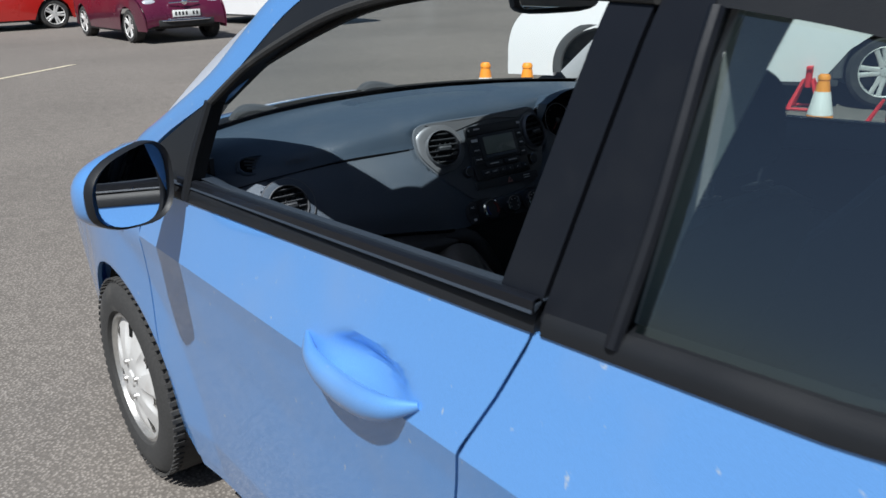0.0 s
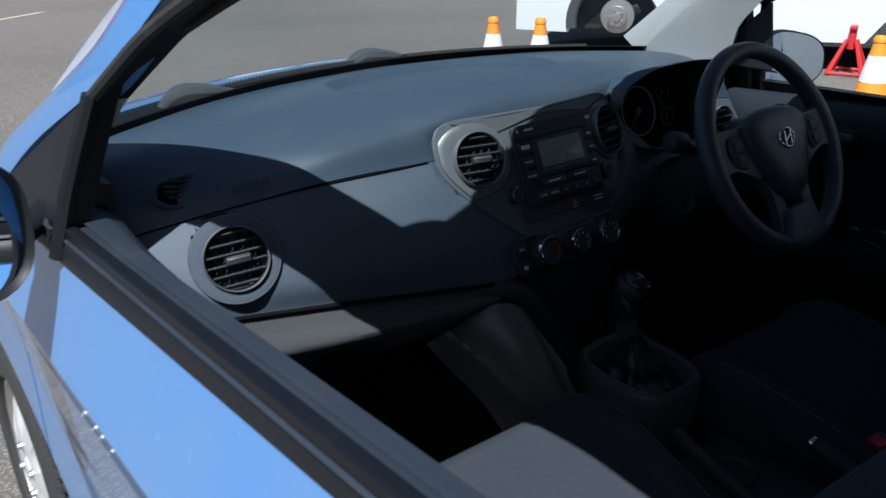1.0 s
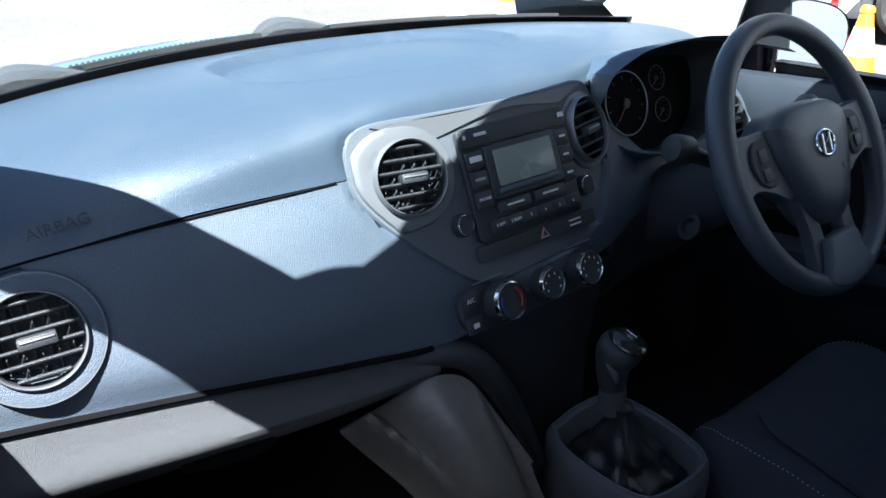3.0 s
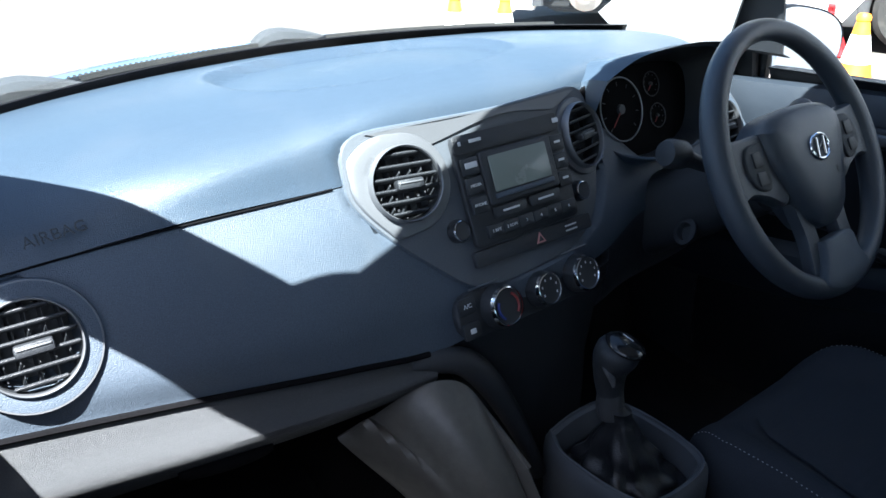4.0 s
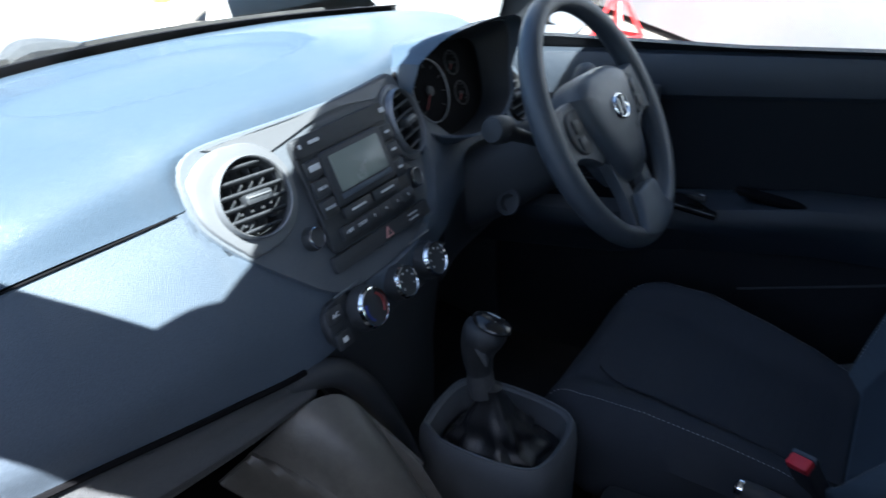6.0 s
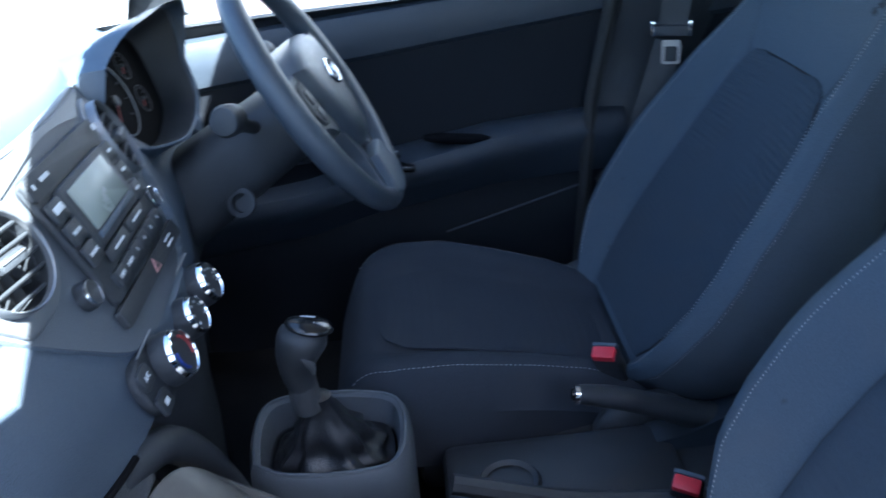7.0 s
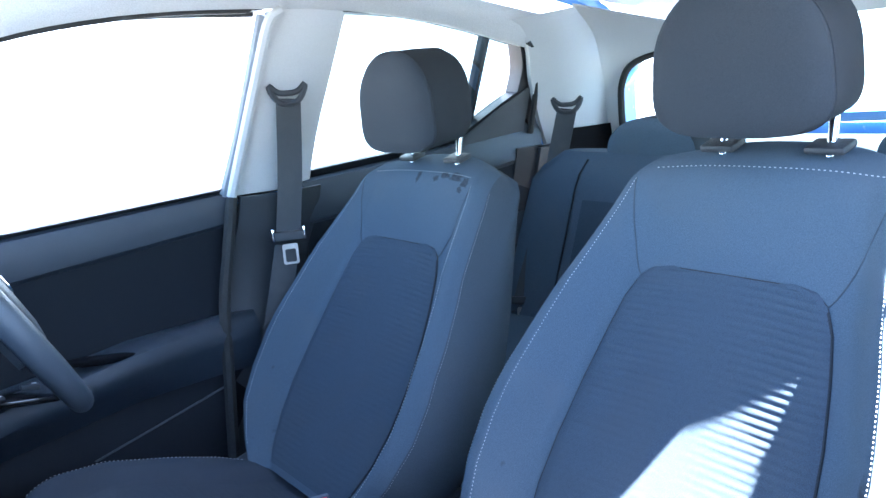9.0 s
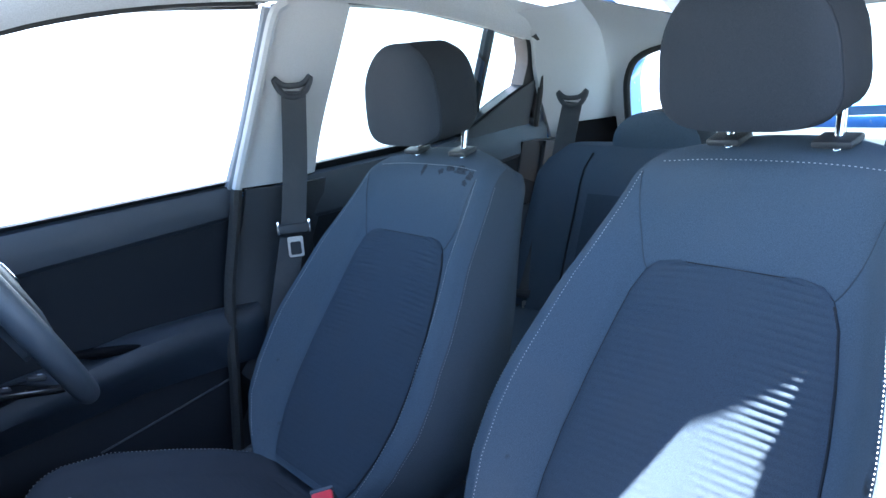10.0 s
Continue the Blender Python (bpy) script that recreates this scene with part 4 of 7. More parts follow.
# ---- dashboard ----
dash = thing("dashboard", "dark grey textured plastic dashboard with round silver-ringed air vents", "dashboard")
STATIONS = [
    (-0.69, [(0.97, 0.985), (0.92, 0.985), (0.875, 0.980), (0.845, 0.966), (0.805, 0.940), (0.782, 0.905), (0.746, 0.868), (0.714, 0.826), (0.705, 0.800), (0.686, 0.772), (0.666, 0.736), (0.76, 0.66)]),
    (-0.56, [(1.03, 0.993), (0.95, 0.999), (0.885, 0.998), (0.830, 0.986), (0.775, 0.960), (0.745, 0.928), (0.711, 0.883), (0.686, 0.828), (0.684, 0.788), (0.670, 0.764), (0.650, 0.730), (0.74, 0.65)]),
    (-0.42, [(1.10, 0.996), (0.98, 1.008), (0.885, 1.012), (0.800, 1.003), (0.738, 0.978), (0.712, 0.944), (0.681, 0.893), (0.652, 0.823), (0.655, 0.777), (0.644, 0.756), (0.626, 0.724), (0.72, 0.645)]),
    (-0.27, [(1.145, 0.998), (1.0, 1.018), (0.885, 1.024), (0.780, 1.017), (0.722, 0.992), (0.698, 0.947), (0.666, 0.902), (0.628, 0.823), (0.624, 0.763), (0.618, 0.745), (0.606, 0.719), (0.70, 0.64)]),
    (-0.14, [(1.17, 0.998), (1.02, 1.024), (0.885, 1.038), (0.775, 1.031), (0.715, 1.013), (0.694, 0.950), (0.662, 0.890), (0.626, 0.820), (0.606, 0.753), (0.604, 0.737), (0.602, 0.712), (0.70, 0.63)]),
    (0.0, [(1.18, 0.999), (1.02, 1.027), (0.885, 1.043), (0.775, 1.036), (0.712, 1.017), (0.688, 0.960), (0.640, 0.895), (0.606, 0.830), (0.596, 0.785), (0.600, 0.745), (0.610, 0.69), (0.70, 0.62)]),
    (0.14, [(1.17, 0.998), (1.02, 1.024), (0.885, 1.038), (0.775, 1.032), (0.715, 1.014), (0.694, 0.960), (0.652, 0.905), (0.622, 0.838), (0.612, 0.790), (0.614, 0.745), (0.628, 0.69), (0.72, 0.63)]),
    (0.27, [(1.145, 0.998), (1.0, 1.018), (0.90, 1.026), (0.82, 1.026), (0.75, 1.012), (0.728, 0.970), (0.690, 0.915), (0.660, 0.855), (0.646, 0.808), (0.645, 0.75), (0.658, 0.69), (0.74, 0.64)]),
    (0.42, [(1.10, 0.997), (0.98, 1.010), (0.90, 1.014), (0.82, 1.008), (0.76, 0.992), (0.732, 0.955), (0.700, 0.905), (0.672, 0.850), (0.660, 0.808), (0.660, 0.75), (0.670, 0.69), (0.74, 0.64)]),
    (0.56, [(1.03, 0.993), (0.95, 0.999), (0.885, 0.998), (0.830, 0.986), (0.775, 0.960), (0.745, 0.928), (0.722, 0.880), (0.700, 0.832), (0.690, 0.790), (0.682, 0.74), (0.68, 0.70), (0.75, 0.66)]),
    (0.69, [(0.97, 0.985), (0.92, 0.985), (0.875, 0.980), (0.845, 0.966), (0.805, 0.940), (0.782, 0.905), (0.757, 0.870), (0.727, 0.830), (0.715, 0.79), (0.70, 0.74), (0.69, 0.70), (0.77, 0.66)]),
]
COARSE = [[(x, y, z) for y, z in prof] for x, prof in STATIONS]


def dash_band(first, last, nu=90, nv=24, x0=-0.69, x1=0.69):
    """The dashboard's skin between two of its lines, for a stretch across the car."""
    full = [spline(r, 12 * 11 + 1) for r in COARSE]
    xs = arr([r[0][0] for r in full])
    n = int(round((x1 - x0) / 1.38 * nu)) + 2
    cols = []
    for j in np.linspace(first * 12, last * 12, nv):
        i = int(round(j))
        line = arr([r[i] for r in full])
        dense = spline(line, 221)
        cols.append(np.stack([np.interp(np.linspace(x0, x1, n), dense[:, 0], dense[:, k]) for k in range(3)], 1))
    return np.stack(cols, 1)


def dash_point(x, line):
    full = [spline(r, 12 * 11 + 1)[int(round(line * 12))] for r in COARSE]
    dense = spline(full, 221)
    return arr([np.interp(x, dense[:, 0], dense[:, k]) for k in range(3)])


def frame_to(p, normal):
    """Axes whose -y looks along a normal, z nearly up."""
    n = Vector(normal).normalized()
    y = -n
    x = y.cross(Vector((0, 0, 1))).normalized()
    z = x.cross(y).normalized()
    m = Matrix((x, y, z)).transposed().to_4x4()
    m.translation = p
    return m


BEND = 0.7
VENT_X, VENT_Z, VENT_R = 0.150, 0.037, 0.042
STACK = frame_to((-0.003, 0.660, 0.906), (0, -0.92, 0.39))
stack_o = spline([(-0.214, 0.062), (-0.207, 0.091), (-0.180, 0.104), (-0.10, 0.101), (0.0, 0.098), (0.10, 0.101), (0.164, 0.103), (0.188, 0.085), (0.191, 0.04), (0.174, -0.015), (0.142, -0.066), (0.088, -0.096), (0.0, -0.106), (-0.085, -0.105), (-0.136, -0.066), (-0.186, -0.012), (-0.212, 0.030), (-0.214, 0.062)], 69)[:-1]


def seated(p):
    """Let the dashboard's skin fall back behind the centre panel and rise to its edge, so that the panel stands just proud of it."""
    inv = np.array(STACK.inverted())
    fwd = np.array(STACK)
    reach = np.hypot(stack_o[:, 0], stack_o[:, 1] / 0.6)
    ang = np.arctan2(stack_o[:, 1] / 0.6, stack_o[:, 0])
    order = np.argsort(ang)
    for q in p.reshape(-1, 3):
        x, y, z = inv[:3, :3] @ q + inv[:3, 3]
        if abs(x) > 0.30 or abs(z) > 0.16:
            continue
        edge = np.interp(math.atan2(z / 0.6, x), ang[order], reach[order], period=2 * math.pi)
        out = math.hypot(x, z / 0.6) - edge
        least = BEND * min(abs(x), 0.215) ** 2 + (0.006 if out < -0.012 else -0.0125) - 1.3 * max(0, out - 0.004)
        if math.hypot(abs(x) - VENT_X, z - VENT_Z) < VENT_R + 0.012:
            least = 0.05
        if y < least:
            q[:] = fwd[:3, :3] @ arr((x, least, z)) + fwd[:3, 3]
        elif out > -0.012 and x < 0.06 and z < 0.085:
            # the skin swells up to meet the panel's passenger side
            most = BEND * min(abs(x), 0.215) ** 2 - 0.0115 + 0.55 * max(0, out - 0.002) + 0.6 * max(0, x) + 0.8 * max(0, z - 0.05)
            if y > most:
                q[:] = fwd[:3, :3] @ arr((x, most, z)) + fwd[:3, 3]
    return p


top = dash_band(0, 5, 180, 56)
# shallow hollow on the crown, and the swell over the passenger's air bag
for q in top.reshape(-1, 3):
    d = ((q[0] + 0.02) / 0.23) ** 2 + (abs(q[1] - 0.93) / 0.15) ** 2.6
    if d < 1:
        k = min(1, (1 - d) / 0.24)
        q[2] -= 0.015 * k * k * (3 - 2 * k)
    d = ((q[0] + 0.36) / 0.17) ** 2 + ((q[1] - 0.74) / 0.075) ** 2
    if d < 1:
        q[2] += 0.004 * (1 - d)
part("top_pad", sheet(seated(top), -0.01), DASH_TOP, dash)
mid = dash_band(5, 8, 180, 32, -0.69, 0.69)
for q in mid.reshape(-1, 3):
    # wells of the end vents
    if math.hypot((abs(q[0]) - 0.562) * 0.97, (q[2] - 0.871) / 0.93) < 0.045:
        q[1] += 0.05
part("middle_panel", sheet(seated(mid + arr((0, 0.001, -0.001))), -0.01), DASH_MID, dash)
low = dash_band(8, 11, 120, 18, -0.69, -0.165)
part("glovebox_lid", sheet(low + arr((0, 0.004, 0.0)), -0.01), DASH_LOW, dash, "dark grained glovebox lid with a recessed pull")
low = dash_band(8, 11, 120, 18, 0.165, 0.69)
part("knee_panel", sheet(low + arr((0, 0.004, 0.0)), -0.01), PLASTIC, dash)
for line, r in ((5.0, 0.0012), (8.0, 0.0035)):
    pth = [seated(arr(dash_point(x, line) + arr((0, -0.0005, 0.0)))) for x in np.linspace(-0.68, -0.235 if line < 6 else -0.17, 34)]
    part("panel_gap", tube(pth, r, 6), VOID, dash)
# glovebox pull: black bar along the lower edge, coloured as the slot's shade
slot = [dash_point(x, 10.42) + arr((0, -0.002, 0.002)) for x in np.linspace(-0.462, -0.362, 16)]
part("glovebox_pull", tube(slot, [0.002 + 0.009 * math.sin(math.pi * t) ** 0.4 for t in np.linspace(0.02, 0.98, 16)], 12), VOID, dash)
# lower roll of the panel beside the console
roll = spline([(-0.196, 0.626, 0.736), (-0.165, 0.616, 0.738), (-0.125, 0.601, 0.728), (-0.095, 0.590, 0.694), (-0.068, 0.580, 0.645), (-0.045, 0.570, 0.592), (-0.025, 0.562, 0.535)], 30)
part("lower_roll", tube(roll, [0.012 + 0.006 * math.sin(math.pi * min(1, 1.2 * k / 29)) for k in range(30)], 14), PLASTIC, dash)


def round_vent(name, p, normal, r, ring, surround=0.0, tilt=0, wide=0.0, depth=0.035):
    """A round air vent: dark well, slats, a tab, and a bright ring; it looks along -y of its own."""
    m = frame_to(p, normal) @ pose(0, 0, 0, 0, tilt, 0)
    turn = m @ pose(0, 0, 0, 90, 0, 0)
    vent = part(name, moved(lathe([(r * 1.02, 0.006), (r, 0.004), (r * 0.97, -depth), (0.0005, -depth - 0.001)], 40), turn), PLASTIC, dash, "round black air vent with louvres and a silver ring")
    part("vent_ring", moved(lathe([(r * 0.99, 0.002), (r * 1.00, 0.0075), (r * 1.03, 0.009), (r * 1.06, 0.007), (r * 1.08, -0.003)], 56, True), turn), ring, vent)
    if surround:
        part("vent_surround", moved(lathe([(r * 1.05, 0.003), (r * (1.06 + surround * 0.5), 0.0035), (r * (1.06 + surround), 0.0028), (r * (1.10 + surround), 0.001), (r * (1.12 + surround), -0.012)], 56, True), turn), SILVER if wide else DASH_MID, vent)
    if not wide:
        part("outer_ring", moved(lathe([(r * 1.37, -0.002), (r * 1.385, 0.003), (r * 1.42, 0.003), (r * 1.435, -0.004)], 56, True), turn), ring, vent)
    for k in range(6):
        h = (k - 2.5) / 3.1 * r
        half = math.sqrt(max(0.0, (0.97 * r) ** 2 - h * h))
        part("louvre", moved(rounded(2 * half, 0.013, 0.0034, 0.0012, 1), m @ at(0, 0.003, h, -14)), PLASTIC, vent)
    for k in range(-2, 3):
        h = k / 3.0 * r
        half = math.sqrt(max(0.0, (0.95 * r) ** 2 - h * h))
        part("vane", moved(rounded(0.0016, 0.010, 2 * half, 0.0006, 1), m @ at(h, 0.021, 0, 0, 0, 25)), PLASTIC, vent)
    part("vent_tab", moved(rounded(r * 0.80, 0.015, r * 0.28, 0.003), m @ at(r * 0.05, -0.004, -r * 0.02)), PLASTIC, vent)
    part("tab_strip", moved(rounded(r * 0.70, 0.004, r * 0.05, 0.0015), m @ at(r * 0.05, -0.011, r * 0.02)), SILVER, vent)
    return vent


round_vent("air_vent", (-0.562, 0.700, 0.872), (-0.20, -0.93, 0.35), 0.0435, SILVER, 0.32, -4)
round_vent("air_vent", (0.562, 0.704, 0.871), (0.11, -0.92, 0.36), 0.0435, SILVER, 0.32, 4)
# side demister outlets on the ends of the dashboard
for s in (-1, 1):
    m = frame_to((s * 0.582, 0.790, 0.950), (-s * 0.10, -0.80, 0.62)) @ pose(0, 0, 0, 0, -s * 8, 0)
    o = spline([(-0.052, -0.010), (-0.040, 0.014), (0.030, 0.020), (0.052, 0.004), (0.044, -0.018), (-0.030, -0.022), (-0.052, -0.010)], 25)[:-1]
    dem = part("demister_outlet", moved(prism(o * 1.12, 0.004, 0.002), m), DASH_TOP, dash)
    # a raised slab, painted black for the shade inside the outlet
    part("outlet_well", moved(prism(o * 0.93, 0.0055, 0.001), m), VOID, dem)
    part("outlet_frame", tube([tuple(m @ Vector((x, -0.006, z))) for x, z in o * 1.03], 0.0032, 8, True), DASH_TOP, dem)
    for k in range(4):
        h = -0.012 + 0.008 * k
        part("louvre", moved(rounded(0.078 - 0.8 * abs(h), 0.005, 0.0028, 0.0008, 1), m @ at(0.0, -0.007, h, -20, -s * 6, 0)), DASH_LOW, dem)

# ---- centre stack with the radio ----
def bent(geo):
    """Let the ends of the centre stack fall back from its flat middle."""
    v, f = geo
    v = arr(v)
    v[:, 1] += BEND * v[:, 0] ** 2
    return v, f


def pierced(outline, holes, y, depth):
    """A plate in x, z with round holes through it, and a rim that runs back along its outline."""
    bm = bmesh.new()
    edges = []
    for loop in [outline] + holes:
        vs = [bm.verts.new((x, y, z)) for x, z in loop]
        edges += [bm.edges.new((vs[k], vs[(k + 1) % len(vs)])) for k in range(len(vs))]
    bmesh.ops.triangle_fill(bm, use_beauty=True, edges=edges)
    if sum(f.normal.y * f.calc_area() for f in bm.faces) > 0:
        bmesh.ops.reverse_faces(bm, faces=bm.faces[:])
    bm.verts.index_update()
    front = arr([v.co[:] for v in bm.verts]), [tuple(v.index for v in f.verts) for f in bm.faces]
    bm.free()
    ring = arr(outline)
    rim = loft([np.stack([ring[:, 0] * k, np.full(len(ring), q), ring[:, 1] * k], 1) for k, q in ((1.0, y), (1.012, y + 0.003), (1.016, y + depth))], False)
    return join(front, rim)


holes = [[(sx * VENT_X + VENT_R * 1.02 * math.cos(a), VENT_Z + VENT_R * 1.02 * math.sin(a)) for a in np.linspace(0, 2 * math.pi, 40, endpoint=False)] for sx in (-1, 1)]
stack = part("centre_panel", moved(bent(pierced(stack_o, holes, -0.016, 0.02)), STACK), STACK_GREY, dash, "charcoal centre panel with satin silver shoulders")
edge = [tuple(STACK @ Vector((x * 1.0, -0.013 + BEND * x * x, z * 1.0))) for x, z in stack_o]
part("stack_edge", tube(edge, 0.002, 6, True), DASH_MID, stack)
for s in (-1, 1):
    cx = s * VENT_X
    turn = np.linspace(0, 2 * math.pi, 72, endpoint=False)
    far = stack_o - arr((cx, VENT_Z))
    bearing = np.arctan2(far[:, 1], far[:, 0])
    order = np.argsort(bearing)
    reach = np.interp((turn + math.pi) % (2 * math.pi) - math.pi, bearing[order], np.hypot(far[:, 0], far[:, 1])[order], period=2 * math.pi)
    reach = np.minimum(0.0585 + 0.014 * np.maximum(0, -np.cos(turn)) if s < 0 else 0.0525, reach - 0.0035)
    around = np.stack([np.cos(turn), np.sin(turn)], 1)
    o = around * np.maximum(reach, VENT_R * 1.06)[:, None] + arr((cx, VENT_Z))
    hole = around * VENT_R * 1.01 + arr((cx, VENT_Z))
    plate = [[(x, y, z) for x, z in hole * (1 - k) + o * k] for k, y in ((0, -0.012), (0, -0.0195), (0.08, -0.0208), (0.35, -0.0208), (0.65, -0.0205), (0.92, -0.0198), (1.0, -0.0182), (1.0, -0.012))]
    part("silver_shoulder", moved(bent(loft(plate, False)), STACK), SILVER, stack)
    p = STACK @ Vector((cx, -0.0215 + BEND * cx * cx, VENT_Z))
    round_vent("air_vent", p, (s * 0.20, -0.90, 0.38), VENT_R, SILVER, 0.0, 0, 1.0, 0.034)
o = spline([(-0.18, 0.101), (-0.10, 0.099), (0.0, 0.096), (0.10, 0.098), (0.165, 0.100)], 15).tolist() + spline([(0.105, 0.080), (0.0, 0.089), (-0.112, 0.072)], 11).tolist()
part("silver_band", moved(bent(moved(prism(o, 0.003, 0.001), Matrix.Translation((0, -0.0155, 0)))), STACK), SILVER, stack)
RAD = STACK @ Matrix.Translation((0.004, -0.016, 0.011)) @ Matrix.Diagonal((1.08, 1, 1, 1))
radio = part("radio", moved(prism(rrect(0.166, 0.136, 0.008), 0.006, 0.002), RAD @ Matrix.Translation((0.002, 0.002, -0.004))), PLASTIC, stack, "black radio with a grey display, keys and two knobs")
part("disc_slot_panel", moved(prism(rrect(0.164, 0.022, 0.004), 0.005, 0.0015), RAD @ Matrix.Translation((0, -0.003, 0.053))), PLASTIC, radio)
part("display_frame", moved(prism(rrect(0.112, 0.066, 0.004), 0.006, 0.002), RAD @ Matrix.Translation((0.004, -0.005, 0.006))), PLASTIC, radio)
part("display", moved(prism(rrect(0.090, 0.044, 0.002), 0.0015, 0.0005), RAD @ Matrix.Translation((0.004, -0.011, 0.010))), SCREEN, radio)
part("display_sill", moved(rounded(0.094, 0.004, 0.006, 0.001), RAD @ at(0.004, -0.011, -0.017)), DASH_MID, radio)
for i, words in enumerate(("", "MEDIA", "PHONE")):
    key = part("key", moved(prism(rrect(0.024, 0.020, 0.002), 0.004, 0.001), RAD @ at(-0.066, -0.006, 0.026 - 0.0235 * i)), PLASTIC, radio)
    if words:
        text("key_print", words, 0.0052, RAD @ at(-0.066, -0.0105, 0.026 - 0.0235 * i), MARK, key)
    else:
        part("key_light", moved(rounded(0.018, 0.0015, 0.007, 0.001, 1), RAD @ at(-0.066, -0.0105, 0.027)), MARK, key)
for i in range(3):
    key = part("key", moved(prism(rrect(0.022, 0.020, 0.002), 0.004, 0.001), RAD @ at(0.071, -0.006, 0.026 - 0.0235 * i)), PLASTIC, radio)
    part("key_print", moved(rounded(0.010, 0.001, 0.003, 0.0004, 1), RAD @ at(0.071, -0.0105, 0.027 - 0.0235 * i)), MARK, key)
for x in (-0.024, 0.032):
    key = part("key", moved(prism(rrect(0.050, 0.013, 0.002), 0.004, 0.001), RAD @ at(x, -0.006, -0.036)), PLASTIC, radio)
    part("key_print", moved(rounded(0.026, 0.001, 0.0026, 0.0004, 1), RAD @ at(x, -0.0105, -0.036)), MARK, key)
part("slot_mark", moved(rounded(0.004, 0.001, 0.005, 0.0004, 1), RAD @ at(-0.075, -0.0105, 0.054)), MARK, radio)
part("slot_mark", moved(rounded(0.018, 0.001, 0.004, 0.0004, 1), RAD @ at(-0.052, -0.0105, 0.0545)), MARK, radio)
part("slot_mark", moved(rounded(0.010, 0.001, 0.006, 0.0004, 1), RAD @ at(0.076, -0.0105, 0.054)), MARK, radio)
for i, words in enumerate(("1 RPT", "2 RDM", "3", "4", "5", "6")):
    key = part("preset_key", moved(prism(rrect(0.0230, 0.015, 0.0015), 0.005, 0.001), RAD @ at(-0.052 + 0.0236 * i, -0.004, -0.056)), PLASTIC, radio)
    text("key_print", words, 0.0055, RAD @ at(-0.052 + 0.0236 * i, -0.0095, -0.056), MARK, key)
strip = part("button_strip", moved(prism(rrect(0.190, 0.019, 0.003), 0.006, 0.0015), RAD @ at(0.008, 0.003, -0.084)), PLASTIC, stack)
tri_o = [(-0.0075, -0.006), (0.0075, -0.006), (0.0, 0.0075)]
part("hazard_mark", moved(prism(tri_o, 0.0012, 0.0003), RAD @ at(0.013, -0.0035, -0.084)), HAZARD_MARK, strip)
part("hazard_mark", moved(prism(arr(tri_o) * 0.55, 0.0016, 0.0003), RAD @ at(0.013, -0.0035, -0.0845)), PLASTIC, strip)
for dz in (-0.003, 0.003):
    part("strip_print", moved(rounded(0.020, 0.001, 0.0022, 0.0004, 1), RAD @ at(0.066, -0.0037, -0.084 + dz)), MARK, strip)


def dial(parent, m, r, depth, marks=0):
    """A control knob on its back, with a bright rim on the face."""
    turn = m @ pose(0, 0, 0, 90, 0, 0)
    knob = part("knob", moved(lathe([(r * 1.12, 0.0), (r * 1.10, depth * 0.5), (r * 0.98, depth), (0.0005, depth + 0.0005)], 36), turn), PLASTIC, parent)
    part("knob_rim", moved(lathe([(r * 0.87, depth + 0.0004), (r * 0.90, depth + 0.002), (r * 0.96, depth + 0.0015), (r * 1.03, depth - 0.003)], 40, True), turn), CHROME, knob)
    for k in range(marks):
        a = radians(210 - 240 * k / max(1, marks - 1))
        part("knob_print", moved(rounded(0.0022, 0.0008, 0.003, 0.0003, 1), m @ at(0.62 * r * math.cos(a), -depth - 0.0008, 0.62 * r * math.sin(a))), MARK, knob)
    return knob


for s in (-1, 1):
    dial(stack, STACK @ at(0.008 + s * 0.107, -0.016 + BEND * 0.011, -0.033), 0.0125, 0.010)
HVAC = frame_to((-0.002, 0.597, 0.787), (0, -0.93, 0.37))
back = part("heater_panel", moved(prism(rrect(0.236, 0.056, 0.024), 0.010, 0.004), HVAC @ Matrix.Translation((-0.014, 0.012, 0))), PLASTIC, dash)
kn = [dial(back, HVAC @ at(dx, 0.0, 0.0), r, 0.020, mk) for dx, r, mk in ((-0.0715, 0.0245, 0), (0.0, 0.0205, 6), (0.0705, 0.0225, 7))]
for a0, a1, material in ((150, 235, mat("blue_print", (0.015, 0.035, 0.20), 0.5)), (-40, 60, RED_MARK)):
    arc = [tuple(HVAC @ Vector((-0.0715 + 0.016 * math.cos(radians(a)), -0.0212, 0.016 * math.sin(radians(a))))) for a in np.linspace(a0, a1, 9)]
    part("knob_print", tube(arc, 0.0018, 6), material, kn[0])
for dz, words in ((0.014, "A/C"), (-0.016, "")):
    key = part("heater_key", moved(prism(rrect(0.026, 0.020, 0.004), 0.004, 0.001), HVAC @ at(-0.118, 0.001, dz)), PLASTIC, back)
    if words:
        text("key_print", words, 0.0075, HVAC @ at(-0.118, -0.0035, dz), MARK, key)
    else:
        part("key_print", moved(rounded(0.009, 0.001, 0.006, 0.0004, 1), HVAC @ at(-0.118, -0.0035, dz)), MARK, key)
part("panel_chrome", moved(rounded(0.05, 0.003, 0.002, 0.0008, 1), HVAC @ at(-0.085, -0.001, 0.031)), SILVER, back)
part("panel_chrome", moved(rounded(0.05, 0.003, 0.002, 0.0008, 1), HVAC @ at(0.075, -0.001, 0.031)), SILVER, back)
text("airbag_print", "AIRBAG", 0.017, frame_to(dash_point(-0.515, 4.62) + arr((0, -0.011, 0.010)), (-0.05, -0.72, 0.68)) @ pose(0, 0, 0, 0, -6, 0), DASH_LOW, dash)

